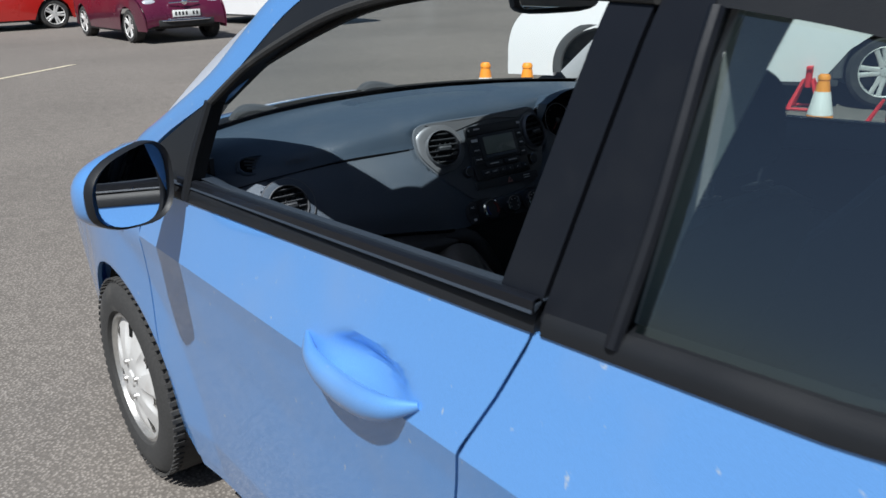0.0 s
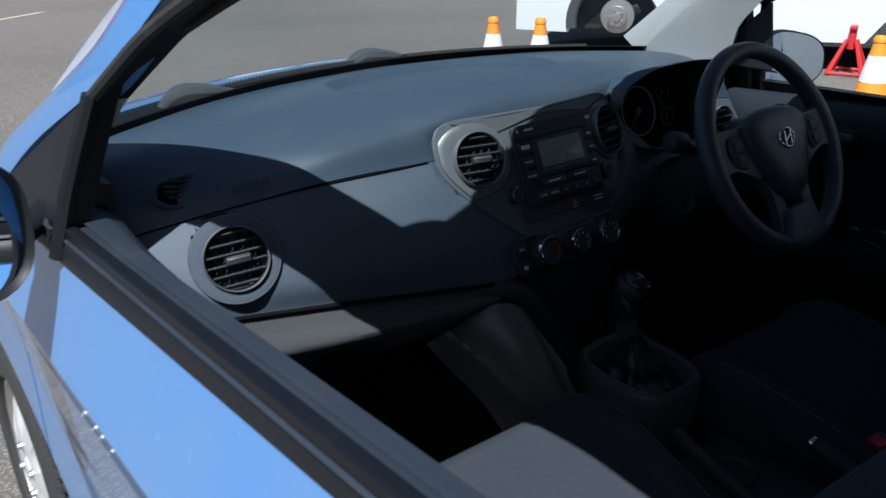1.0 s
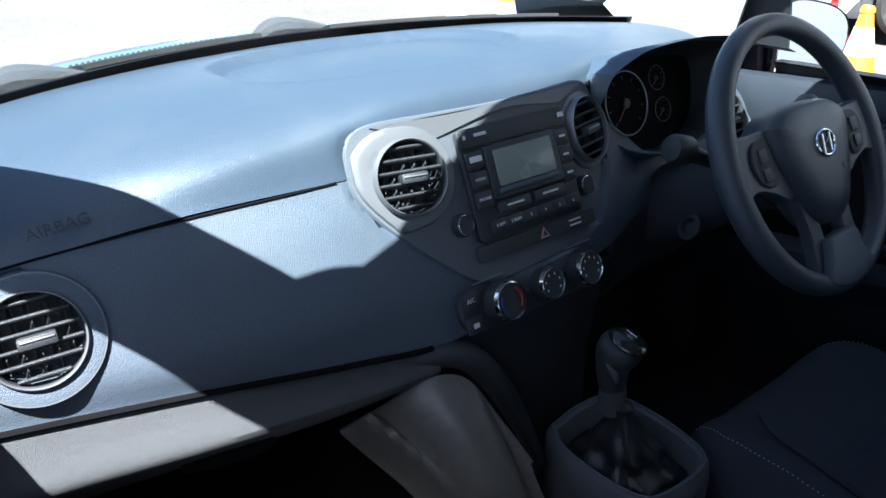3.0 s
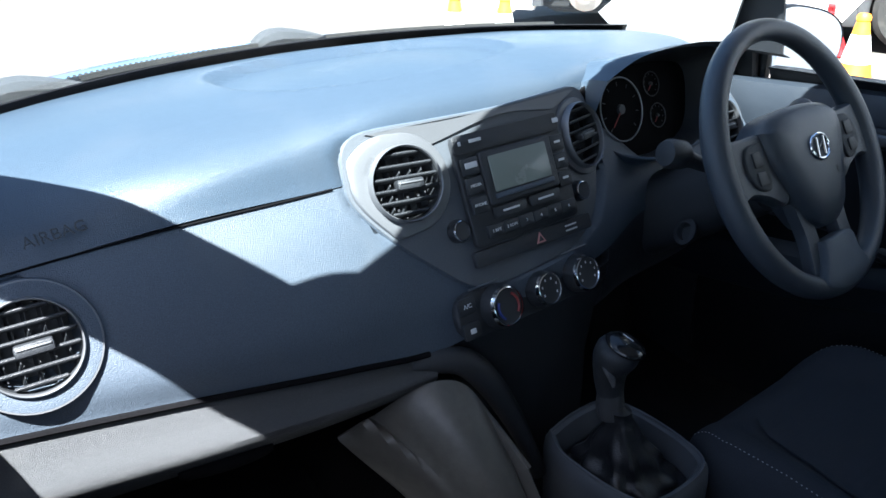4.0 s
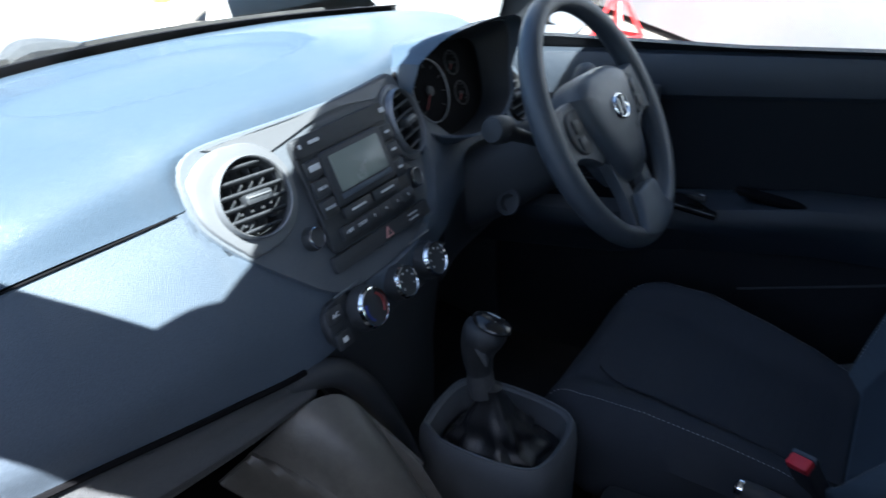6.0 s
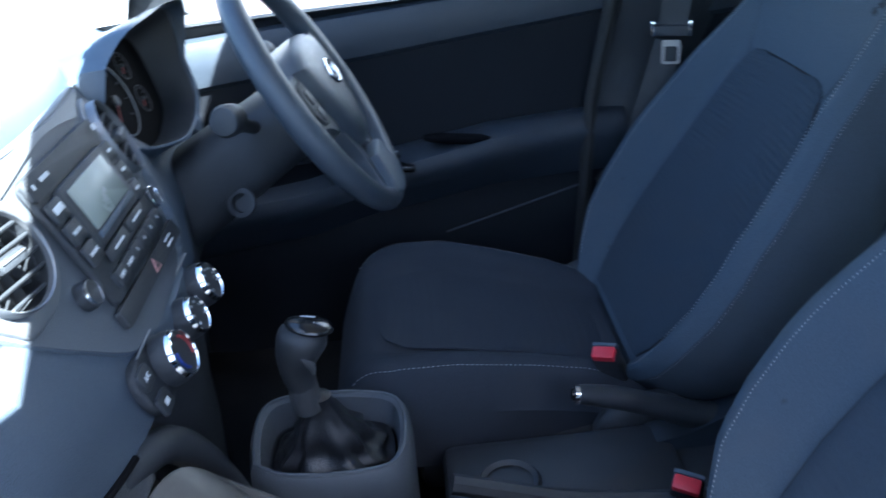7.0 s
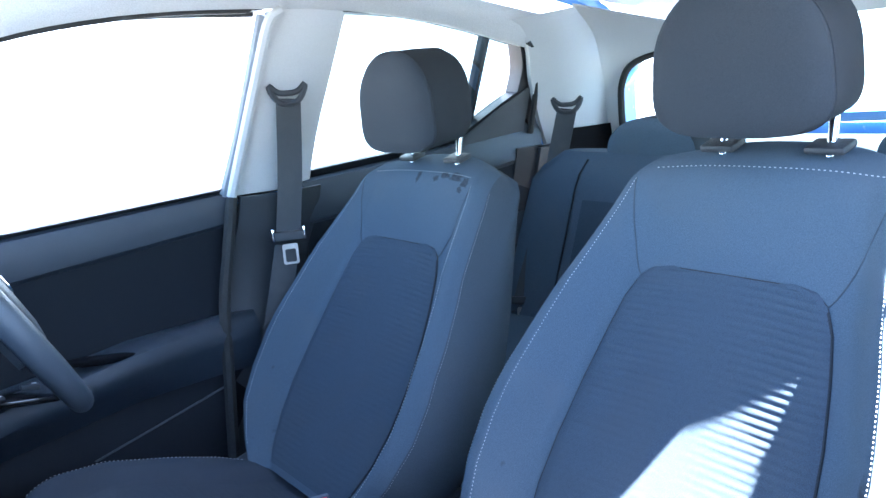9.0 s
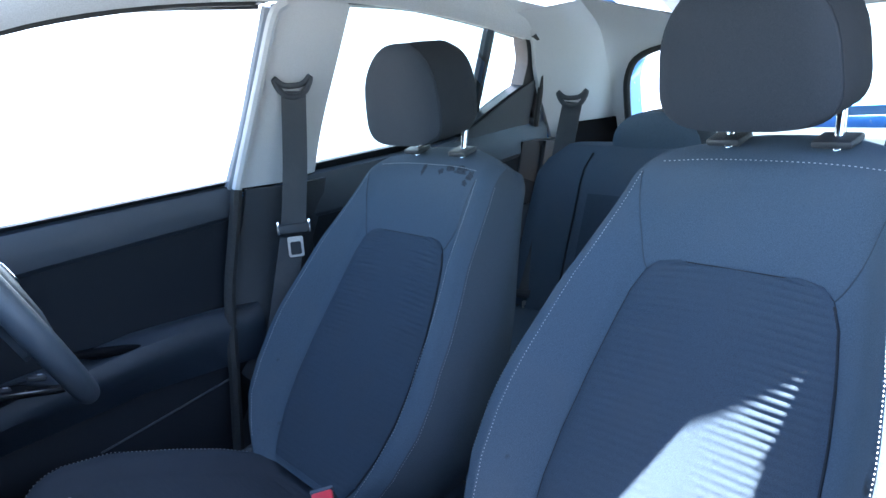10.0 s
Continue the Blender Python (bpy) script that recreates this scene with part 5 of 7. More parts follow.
# ---- instrument binnacle ----
CLU = frame_to((0.304, 0.706, 0.960), (0, -0.95, 0.31))
cl_o = spline([(-0.160, 0.030), (-0.090, 0.052), (0, 0.057), (0.080, 0.054), (0.150, 0.040), (0.156, -0.010), (0.118, -0.074), (0.0, -0.097), (-0.122, -0.074), (-0.170, -0.020), (-0.160, 0.030)], 61)[:-1] * arr((0.84, 0.93))


def swept(x, d, z):
    """The hood's passenger side runs back into the dashboard."""
    w = min(1.0, max(0.0, (-x - 0.02) / 0.11))
    w = w * w * (3 - 2 * w) * min(1.0, max(0.0, (0.08 - d) / 0.06))
    return CLU @ Vector((x + 0.036 * w, d + 0.046 * w * min(1.0, max(0.0, -d / 0.05)), z))


pod = []
for d, k, up, drop in ((-0.050, 1.00, 0.0, 0.0), (-0.054, 1.005, 0.012, 0.0), (-0.056, 1.015, 0.022, 0.0), (-0.050, 1.025, 0.026, 0.0), (-0.030, 1.04, 0.022, 0.0), (0.0, 1.06, 0.010, 0.004), (0.05, 1.10, 0.0, 0.012), (0.11, 1.20, 0.0, 0.022), (0.18, 1.30, 0.0, 0.040)):
    ring = []
    for x, z in cl_o:
        lift = np.clip((z + 0.02) / 0.06, 0, 1)
        ring.append(tuple(swept(x * (k if x > 0 else 1 + (k - 1) * 0.6), d - (up + 0.018 * (d < -0.02)) * lift, z * (k if z < 0 else 1 + (k - 1) * 0.45) + 0.008 * lift * (d < 0.01) - drop * 0.4 + max(0, d) * 0.33 + 0.008 * lift * min(1.0, max(0.0, -x / 0.12)) * (d > -0.04))))
    pod.append(ring)
binn = part("binnacle_hood", loft(pod, False), DASH_TOP, dash)
rings = []
for d, k, lean in ((0.0, 0.93, 0.0), (-0.02, 0.95, 0.004), (-0.040, 0.98, 0.010), (-0.050, 1.0, 0.018)):
    rings.append([tuple(swept(x * k, d - lean * np.clip((z + 0.02) / 0.06, 0, 1), z * k + 0.008 * lean / 0.018 * np.clip((z + 0.02) / 0.06, 0, 1))) for x, z in cl_o])
part("cluster_shroud", loft(rings, False), PLASTIC, binn)
bez = [tuple(swept(x * 1.0, -0.052 - 0.018 * np.clip((z + 0.02) / 0.06, 0, 1), z + 0.008 * np.clip((z + 0.02) / 0.06, 0, 1))) for x, z in cl_o]
part("cluster_bezel", tube(bez, 0.0022, 6, True), DASH_MID, binn)
face = part("instrument_face", moved(prism(cl_o * 0.93, 0.004, 0.001), CLU), VOID, binn)
for cx, cz, r in ((-0.040, -0.010, 0.046), (0.036, 0.016, 0.018), (0.040, -0.032, 0.018)):
    ringp = [tuple(CLU @ Vector((cx + r * math.cos(a), -0.008, cz + r * math.sin(a)))) for a in np.linspace(0, 2 * math.pi, 40, endpoint=False)]
    small = r < 0.03
    part("gauge_ring", tube(ringp, 0.0009 if small else 0.0012, 6, True), PLASTIC if small else SILVER, face)
    for k in range(9):
        a = radians(225 - 270 * k / 8)
        part("gauge_tick", moved(rounded(0.0013, 0.001, 0.13 * r, 0.0003, 1), CLU @ at(cx + 0.8 * r * math.cos(a), -0.006, cz + 0.8 * r * math.sin(a)) @ pose(0, 0, 0, 0, 90 - math.degrees(a), 0)), DASH_LOW, face)
    part("gauge_needle", moved(rounded(0.0018, 0.0015, 0.7 * r, 0.0005, 1), CLU @ at(cx - 0.25 * r, -0.008, cz - 0.25 * r, 0, 225, 0)), RED_MARK, face)
    part("gauge_hub", moved(lathe([(0.17 * r, 0.0), (0.15 * r, 0.004), (0.0005, 0.005)], 16), CLU @ at(cx, -0.005, cz) @ pose(0, 0, 0, 90, 0, 0)), PLASTIC, face)

# ---- steering wheel and column ----
wheel_thing = thing("steering_wheel", "black three-spoke steering wheel with an oval chrome badge", "steering wheel")
SW = frame_to((0.348, 0.462, 0.920), (0, -0.875, 0.484))
R = 0.176
rp = [tuple(SW @ Vector((R * math.cos(a), 0.0, R * math.sin(a)))) for a in np.linspace(0, 2 * math.pi, 72, endpoint=False)]
part("rim", tube(rp, [0.0165 + 0.0015 * math.cos(2 * a) for a in np.linspace(0, 2 * math.pi, 72, endpoint=False)], 16, True), RIM_PLASTIC, wheel_thing)
pad_o = spline([(-0.092, 0.046), (-0.055, 0.064), (0.0, 0.068), (0.055, 0.064), (0.092, 0.046), (0.086, 0.004), (0.060, -0.050), (0.034, -0.088), (0.0, -0.098), (-0.034, -0.088), (-0.060, -0.050), (-0.086, 0.004), (-0.092, 0.046)], 49)[:-1]
rings = [[tuple(SW @ Vector((x * k, 0.028 - d, z * k))) for x, z in pad_o] for d, k in ((0.0, 0.98), (0.03, 1.0), (0.042, 0.97), (0.051, 0.86), (0.056, 0.6), (0.058, 0.2))]
part("air_bag_cover", loft(rings), RIM_PLASTIC, wheel_thing)
for s in (-1, 1):
    o = spline([(s * 0.050, 0.050), (s * 0.100, 0.046), (s * 0.150, 0.048), (s * 0.176, 0.052), (s * 0.180, 0.015), (s * 0.172, -0.030), (s * 0.140, -0.026), (s * 0.105, -0.036), (s * 0.070, -0.052), (s * 0.050, -0.020), (s * 0.050, 0.050)], 45)[:-1]
    part("spoke", moved(prism(o, 0.018, 0.006), SW @ Matrix.Translation((0, 0.010, 0))), RIM_PLASTIC, wheel_thing)
    o = spline([(s * 0.098, 0.036), (s * 0.128, 0.034), (s * 0.140, 0.010), (s * 0.128, -0.018), (s * 0.100, -0.024), (s * 0.094, 0.006), (s * 0.098, 0.036)], 29)[:-1]
    pads = part("switch_pad", moved(prism(o, 0.006, 0.002), SW @ Matrix.Translation((0, -0.006, 0))), DASH_LOW, wheel_thing)
    for zc, hh in ((0.016, 0.020), (-0.008, 0.018)):
        part("switch", moved(rounded(0.018, 0.004, hh, 0.002), SW @ at(s * 0.116, -0.0125, zc)), PLASTIC, pads)
    o = spline([(s * 0.026, -0.070), (s * 0.058, -0.052), (s * 0.054, -0.100), (s * 0.062, -0.150), (s * 0.074, -0.170), (s * 0.040, -0.176), (s * 0.026, -0.120), (s * 0.026, -0.070)], 33)[:-1]
    part("spoke", moved(prism(o, 0.016, 0.005), SW @ Matrix.Translation((0, 0.010, 0))), RIM_PLASTIC, wheel_thing)
o = spline([(-0.034, -0.112), (0.034, -0.112), (0.044, -0.140), (0.058, -0.168), (0.0, -0.184), (-0.058, -0.168), (-0.044, -0.140), (-0.034, -0.112)], 33)[:-1]
part("lower_spoke_trim", moved(prism(o, 0.018, 0.005), SW @ Matrix.Translation((0, 0.0, 0))), DASH_MID, wheel_thing)
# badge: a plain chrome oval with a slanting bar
oval = [tuple(SW @ Vector((0.0215 * math.cos(a), -0.031, 0.006 + 0.0165 * math.sin(a)))) for a in np.linspace(0, 2 * math.pi, 36, endpoint=False)]
badge = part("badge", tube(oval, 0.0022, 8, True), CHROME, wheel_thing)
for x0, x1, dz0, dz1 in ((-0.011, -0.006, -0.012, 0.012), (0.006, 0.011, -0.012, 0.012), (-0.008, 0.008, -0.004, 0.005)):
    part("badge_bar", tube([tuple(SW @ Vector((x0, -0.031, 0.006 + dz0))), tuple(SW @ Vector((x1, -0.031, 0.006 + dz1)))], 0.0025, 8), CHROME, badge)
part("cover_mark", moved(rounded(0.004, 0.001, 0.010, 0.0004, 1), SW @ at(0.030, -0.0285, -0.030)), DASH_LOW, wheel_thing)
column = thing("steering_column", "black steering column shroud with two stalks", "steering column")
cr = []
for t in np.linspace(0, 1, 9):
    c = SW @ Vector((0, 0.045 + 0.25 * t, -0.012 - 0.01 * t))
    a = np.linspace(0, 2 * math.pi, 28, endpoint=False)
    w, h = 0.060 + 0.012 * t, 0.050 + 0.015 * t
    cr.append([tuple(Vector(c) + (SW.to_3x3() @ Vector((w * math.copysign(abs(math.cos(q)) ** 0.7, math.cos(q)), 0, h * math.copysign(abs(math.sin(q)) ** 0.7, math.sin(q)))))) for q in a])
part("shroud", loft(cr), PLASTIC, column)
for s, m0 in ((-1, 0.0), (1, 0.01)):
    st = [tuple(SW @ Vector(v)) for v in ((s * 0.05, 0.085, 0.012), (s * 0.10, 0.080, 0.034), (s * 0.142, 0.072, 0.050))]
    stalk = part("stalk", tube(spline(st, 8), [0.009, 0.009, 0.009, 0.010, 0.010, 0.011, 0.012, 0.012], 12), PLASTIC, column)
    part("stalk_end", moved(lathe([(0.013, -0.02), (0.0185, -0.012), (0.0195, 0.012), (0.016, 0.02), (0.0005, 0.022)], 24), SW @ at(s * 0.155, 0.070, 0.055) @ pose(0, 0, 0, 0, s * 75, 0)), PLASTIC, stalk)
part("ignition_ring", moved(lathe([(0.020, 0.0), (0.020, 0.004), (0.013, 0.005), (0.012, -0.004), (0.0005, -0.004)], 24), SW @ at(-0.068, 0.16, -0.055) @ pose(0, 0, 0, 0, -60, 0)), PLASTIC, column)

# ---- console, gear lever, hand brake ----
console = thing("centre_console", "charcoal plastic floor console with a gear lever surround", "car console")
console.location = (-0.006, -0.020, 0.005)
co_o = [(-0.062, 0.590), (-0.084, 0.545), (-0.084, 0.46), (-0.064, 0.408), (0.0, 0.396), (0.064, 0.408), (0.084, 0.46), (0.084, 0.545), (0.062, 0.590), (0.0, 0.598)]
o = spline(co_o + [co_o[0]], 49)[:-1]
mid_o = o.mean(0)
rings = []
for z, k in ((0.36, 0.96), (0.50, 0.99), (0.565, 1.01), (0.585, 0.99), (0.592, 0.93), (0.588, 0.86), (0.570, 0.82), (0.555, 0.80)):
    q = mid_o + (o - mid_o) * k * 0.95
    slope = 0.075 * (q[:, 1] - 0.50)
    rings.append(np.stack([q[:, 0] + 0.054, q[:, 1], z - 0.010 + slope], 1))
surround = part("gear_surround", loft(rings, False), STACK_GREY, console, "grey gear lever surround")
part("surround_edge", tube(rings[4], 0.0025, 6, True), STACK_GREY, console)
# leatherette boot with folds
boot = []
lever_top = arr((0.036, 0.500, 0.655))
base = arr(rings[-1])
bc = base.mean(0)
for t in np.linspace(0, 1, 22):
    ring = []
    for i, q in enumerate(base):
        a = 2 * math.pi * i / len(base)
        k = (1 - t) ** 0.75 * 0.96 + t * 0.0
        fold = 1 + (0.10 * math.sin(9 * a + 5 * t) + 0.05 * math.sin(4 * a - 9 * t)) * math.sin(math.pi * min(1, t * 1.15)) + 0.07 * math.sin(t * 20 + a)* math.sin(math.pi * t)
        c = bc * (1 - t) + lever_top * t
        out = (q - bc) * max(k, 0.0) * fold
        rr = math.hypot(out[0], out[1])
        if rr < 0.014:
            out = out / max(rr, 1e-5) * 0.014
        ring.append((c[0] + out[0], c[1] + out[1], bc[2] + (lever_top[2] - bc[2]) * t ** 1.25 + out[2] * 0.5 - 0.012 * math.sin(math.pi * t)))
    boot.append(ring)
part("gear_boot", loft(boot, False), LEATHERETTE, console, "creased black leatherette boot")
part("stack_leg", sheet([[(x, y + 0.5 * abs(x - 0.03) ** 1.5, z) for x in np.linspace(a, b, 13)] for a, b, y, z in ((-0.05, 0.15, 0.640, 0.40), (-0.055, 0.145, 0.630, 0.56), (-0.075, 0.140, 0.628, 0.63), (-0.120, 0.150, 0.622, 0.70), (-0.168, 0.168, 0.612, 0.765))], -0.03), PLASTIC, console)
part("console_tray", moved(rounded(0.17, 0.30, 0.05, 0.015), at(0.045, 0.22, 0.455)), PLASTIC, console)
part("console_rear", moved(rounded(0.15, 0.42, 0.07, 0.02), at(0.03, -0.12, 0.43)), PLASTIC, console)
part("console_rail", tube(spline([(-0.02, 0.36, 0.545), (-0.025, 0.20, 0.500), (-0.03, 0.0, 0.485), (-0.03, -0.2, 0.48)], 16), 0.012, 8), PLASTIC, console)
for cx, cy in ((0.04, 0.29), (0.0, -0.16)):
    part("cup_ring", moved(lathe([(0.030, 0.0), (0.036, 0.004), (0.040, 0.0)], 28, True), at(cx, cy, 0.483)), PLASTIC, console)

gear = thing("gear_lever", "black gear lever with a glossy knob and chrome inlay", "gear lever")
gear.location = (-0.009, -0.006, -0.010)
sh = [(0.036, 0.497, 0.648), (0.036, 0.500, 0.668), (0.035, 0.500, 0.685)]
part("collar", tube(sh, [0.0165, 0.018, 0.0165], 16), DASH_LOW, gear)
grip = [(0.035, 0.500, 0.680), (0.034, 0.502, 0.700), (0.031, 0.500, 0.720), (0.028, 0.494, 0.738), (0.027, 0.487, 0.752), (0.027, 0.484, 0.764)]
part("grip", tube(spline(grip, 14), [0.0160, 0.0172, 0.0184, 0.0195, 0.0205, 0.0218, 0.0234, 0.0250, 0.0264, 0.0272, 0.0272, 0.0258, 0.0220, 0.014], 18), PLASTIC, gear)
part("knob_cap", moved(ball(0.0225, 0.0270, 0.0085, 20), at(0.0280, 0.4790, 0.7620, 16, 6, 0)), GLOSS_BLACK, gear)
part("chrome_inlay", tube(spline([(0.008, 0.498, 0.752), (0.006, 0.490, 0.740), (0.011, 0.482, 0.722), (0.016, 0.482, 0.708)], 10), [0.003, 0.004, 0.0045, 0.005, 0.005, 0.005, 0.0045, 0.004, 0.003, 0.002], 8), SILVER, gear)
for dx in (-0.006, 0.006):
    part("shift_print", moved(rounded(0.0015, 0.016, 0.001, 0.0003, 1), at(0.0275 + dx, 0.480, 0.7702, 12, 0, 0)), MARK, gear)
part("shift_print", moved(rounded(0.014, 0.0015, 0.001, 0.0003, 1), at(0.0275, 0.480, 0.7702, 12, 0, 0)), MARK, gear)

brake = thing("hand_brake", "black plastic hand brake lever with a chrome-ringed button", "hand brake")
brake.location = (0.021, -0.002, -0.007)
lv = [(0.060, 0.175, 0.580), (0.064, 0.13, 0.566), (0.070, 0.08, 0.543), (0.078, 0.02, 0.512), (0.085, -0.03, 0.490)]
part("lever", tube(spline(lv, 16), [0.012, 0.0135, 0.014, 0.0145, 0.015, 0.015, 0.015, 0.0155, 0.016, 0.017, 0.018, 0.019, 0.02, 0.021, 0.022, 0.022], 14), PLASTIC, brake)
part("button", moved(lathe([(0.0075, 0.0), (0.0075, 0.006), (0.0005, 0.008)], 16), at(0.059, 0.177, 0.5805) @ pose(0, 0, 0, -82, 0, 0)), GLOSS_BLACK, brake)
part("button_ring", moved(lathe([(0.0085, -0.004), (0.0125, -0.002), (0.0125, 0.003), (0.0085, 0.004)], 20, True), at(0.059, 0.177, 0.5805) @ pose(0, 0, 0, -82, 0, 0)), CHROME, brake)
hinge = spline([(0.085, 0.490), (0.03, 0.503), (-0.02, 0.527), (-0.055, 0.552), (-0.072, 0.556), (-0.086, 0.540), (-0.094, 0.49), (-0.098, 0.43), (0.0, 0.425), (0.07, 0.43), (0.085, 0.490)], 41)[:-1]
part("hinge_cover", moved(prism(hinge, 0.044, 0.008), at(0.056, 0, 0) @ pose(0, 0, 0, 0, 0, 90)), DOOR_RAIL, brake)

# loose grey cover in the passenger footwell, bent against the console
cover = thing("footwell_cover", "creased dark sheet hanging in the passenger footwell", "floor cover")
edge_top = spline([(-0.272, 0.655, 0.655), (-0.250, 0.645, 0.667), (-0.225, 0.630, 0.684), (-0.186, 0.602, 0.716), (-0.146, 0.582, 0.712), (-0.126, 0.552, 0.674), (-0.108, 0.502, 0.620)], 30)
edge_low = spline([(-0.184, 0.618, 0.535), (-0.168, 0.56, 0.480), (-0.146, 0.48, 0.425), (-0.124, 0.42, 0.390), (-0.106, 0.390, 0.385), (-0.092, 0.385, 0.42)], 30)
cov = []
for i in range(30):
    u = i / 29
    row = []
    for v in np.linspace(0, 1, 26):
        p = edge_top[i] * (1 - v) + edge_low[i] * v
        sag = 0.045 * math.sin(math.pi * v ** 0.8) * math.sin(math.pi * min(1, 0.15 + u)) * min(1, 0.15 + 2.2 * u)
        fold = 0.010 * math.exp(-((u - 0.18 - 0.25 * v) / 0.05) ** 2) - 0.008 * math.exp(-((u - 0.30 - 0.22 * v) / 0.05) ** 2)
        row.append(p + arr((0, -sag - fold * (1 - v), 0.5 * sag + fold * (1 - v))))
    cov.append(row)
part("sheet", sheet(cov, 0.004), MAT_RUBBER, cover)
part("hem", tube([r[0] for r in cov], 0.004, 6), MAT_RUBBER, cover)
part("crease", tube([cov[12][k] + arr((0, 0, 0.001)) for k in range(2, 24)], 0.0022, 6), RUBBER, cover)
fm = [[(x, y, 0.315 + (0.22 * max(0, y - 0.80)) + 0.002 * math.sin(40 * x)) for x in np.linspace(-0.62, -0.20, 9)] for y in np.linspace(0.92, 0.42, 9)]
tagged(part("floor_mat", sheet(fm, 0.008), CARPET), "black carpet floor mat in the footwell", "floor mat")

# ---- front seats ----
BACK_A, TOP_S = arr((0.0, 0.025, 0.490)), arr((0.0, -0.325, 1.068))


def seat_frame(s_):
    """A place up the backrest's centre line and the way its front looks."""
    bend = 0.018 * math.sin(math.pi * min(1, s_ * 1.05))
    p = BACK_A * (1 - s_) + TOP_S * s_ + arr((0, -bend, 0))
    return p, arr((0, 0.90, 0.435))


def half_width(s_):
    return np.interp(s_, [0, 0.06, 0.14, 0.24, 0.34, 0.46, 0.58, 0.70, 0.82, 0.92, 0.97, 1.0], [0.196, 0.246, 0.285, 0.306, 0.308, 0.296, 0.275, 0.250, 0.228, 0.212, 0.194, 0.140])


def front_depth(u, s_):
    """How far the front stands out: bolsters at the sides, rounded off at the edge and the top."""
    a = abs(u)
    bol = np.interp(s_, [0, 0.15, 0.4, 0.65, 0.85, 1], [0.030, 0.054, 0.060, 0.044, 0.015, 0.0])
    k = min(1, max(0, (a - 0.60) / 0.24))
    d = bol * (3 * k * k - 2 * k**3)
    if a > 0.80:
        d -= 0.055 * ((a - 0.80) / 0.20) ** 2.2
    d -= 0.008 * (1 - (a / 0.6) ** 2) * (a < 0.6) * math.sin(math.pi * s_)
    if s_ > 0.88:
        d -= 0.050 * ((s_ - 0.88) / 0.12) ** 2.2
    return max(d, -0.058)


def seat_front(u, s_, out=0.0):
    p, n = seat_frame(s_ - 0.036 * s_ * s_ * abs(u) ** 2.8)
    return p + arr((u * half_width(s_), 0, 0)) + n * (front_depth(u, s_) + out)


def backrest(front=True):
    """One of a backrest's two skins: the face out to the bolsters' seams, or the sides and back."""
    rings = []
    for s_ in np.concatenate([np.linspace(0, 0.86, 26), np.linspace(0.875, 1.0, 9)]):
        p, n = seat_frame(s_)
        if front:
            rings.append([seat_front(u, s_) for u in np.linspace(-0.925, 0.925, 49)])
            continue
        thick = np.interp(s_, [0, 0.2, 0.8, 0.94, 1.0], [0.13, 0.145, 0.120, 0.110, 0.090])
        hem = [0.920, 0.945, 0.97, 1.0]
        ring = [seat_front(u, s_, -0.0006) for u in hem]
        rear = [seat_frame(s_ - 0.036 * s_ * s_ * abs(u) ** 2.8)[0] + arr((u * half_width(s_) * 0.94, 0, 0)) - n * (thick * (1 - 0.30 * abs(u) ** 6)) for u in np.linspace(1, -1, 23)]
        for a, b, way in ((ring[-1], rear[0], 1), (rear[-1], seat_front(-1.0, s_, -0.0006), -1)):
            flank = [a * (1 - k) + b * k + arr((way * 0.012 * math.sin(math.pi * k), 0, 0)) for k in (0.15, 0.32, 0.5, 0.68, 0.85)]
            ring += flank + (rear if way > 0 else [])
        ring += [seat_front(-u, s_, -0.0006) for u in hem[::-1]]
        rings.append(ring + [seat_front(u, s_, -0.010) for u in np.linspace(-0.90, 0.90, 19)])
    if front:
        return sheet(arr(rings), 0.004)
    return loft(rings)


def inset_edge(s_, base=0.62):
    """Half the width of the ribbed panel at a height, as a share of the backrest's half width."""
    return np.interp(s_, [0.0, 0.1, 0.35, 0.55, 0.64, 0.685, 0.703, 0.710], [0.60, 0.585, 0.565, 0.55, 0.535, 0.50, 0.45, 0.34])


def inset_panel():
    rows = []
    for s_ in np.linspace(0.02, 0.71, 320):
        e = inset_edge(s_)
        row = []
        for u in np.linspace(-1, 1, 33):
            rib = (0.0004 + 0.0005 * min(1, max(0, (s_ - 0.38) / 0.12))) * math.sin(2 * math.pi * s_ * 66 + 9.0 * (u * u) * (s_ - 0.25))
            fade = min(1, (1 - abs(u)) * 7) * min(1, 1.5 * abs(u)) * min(1, 0.45 + 1.2 * max(0, s_ - 0.25))
            row.append(seat_front(u * e, s_, 0.0035 + rib * fade - 0.004 * (abs(u) > 0.985)))
        rows.append(row)
    return sheet(rows, -0.003)


def stitches(path_fn, n, length=0.006, r=0.00055):
    out = []
    pts = arr([path_fn(t) for t in np.linspace(0, 1, n * 2)])
    for i in range(0, n * 2 - 1, 2):
        a, b = pts[i], pts[i + 1]
        out.append(tube([a, a * 0.3 + b * 0.7], r, 5))
    return join(*out)


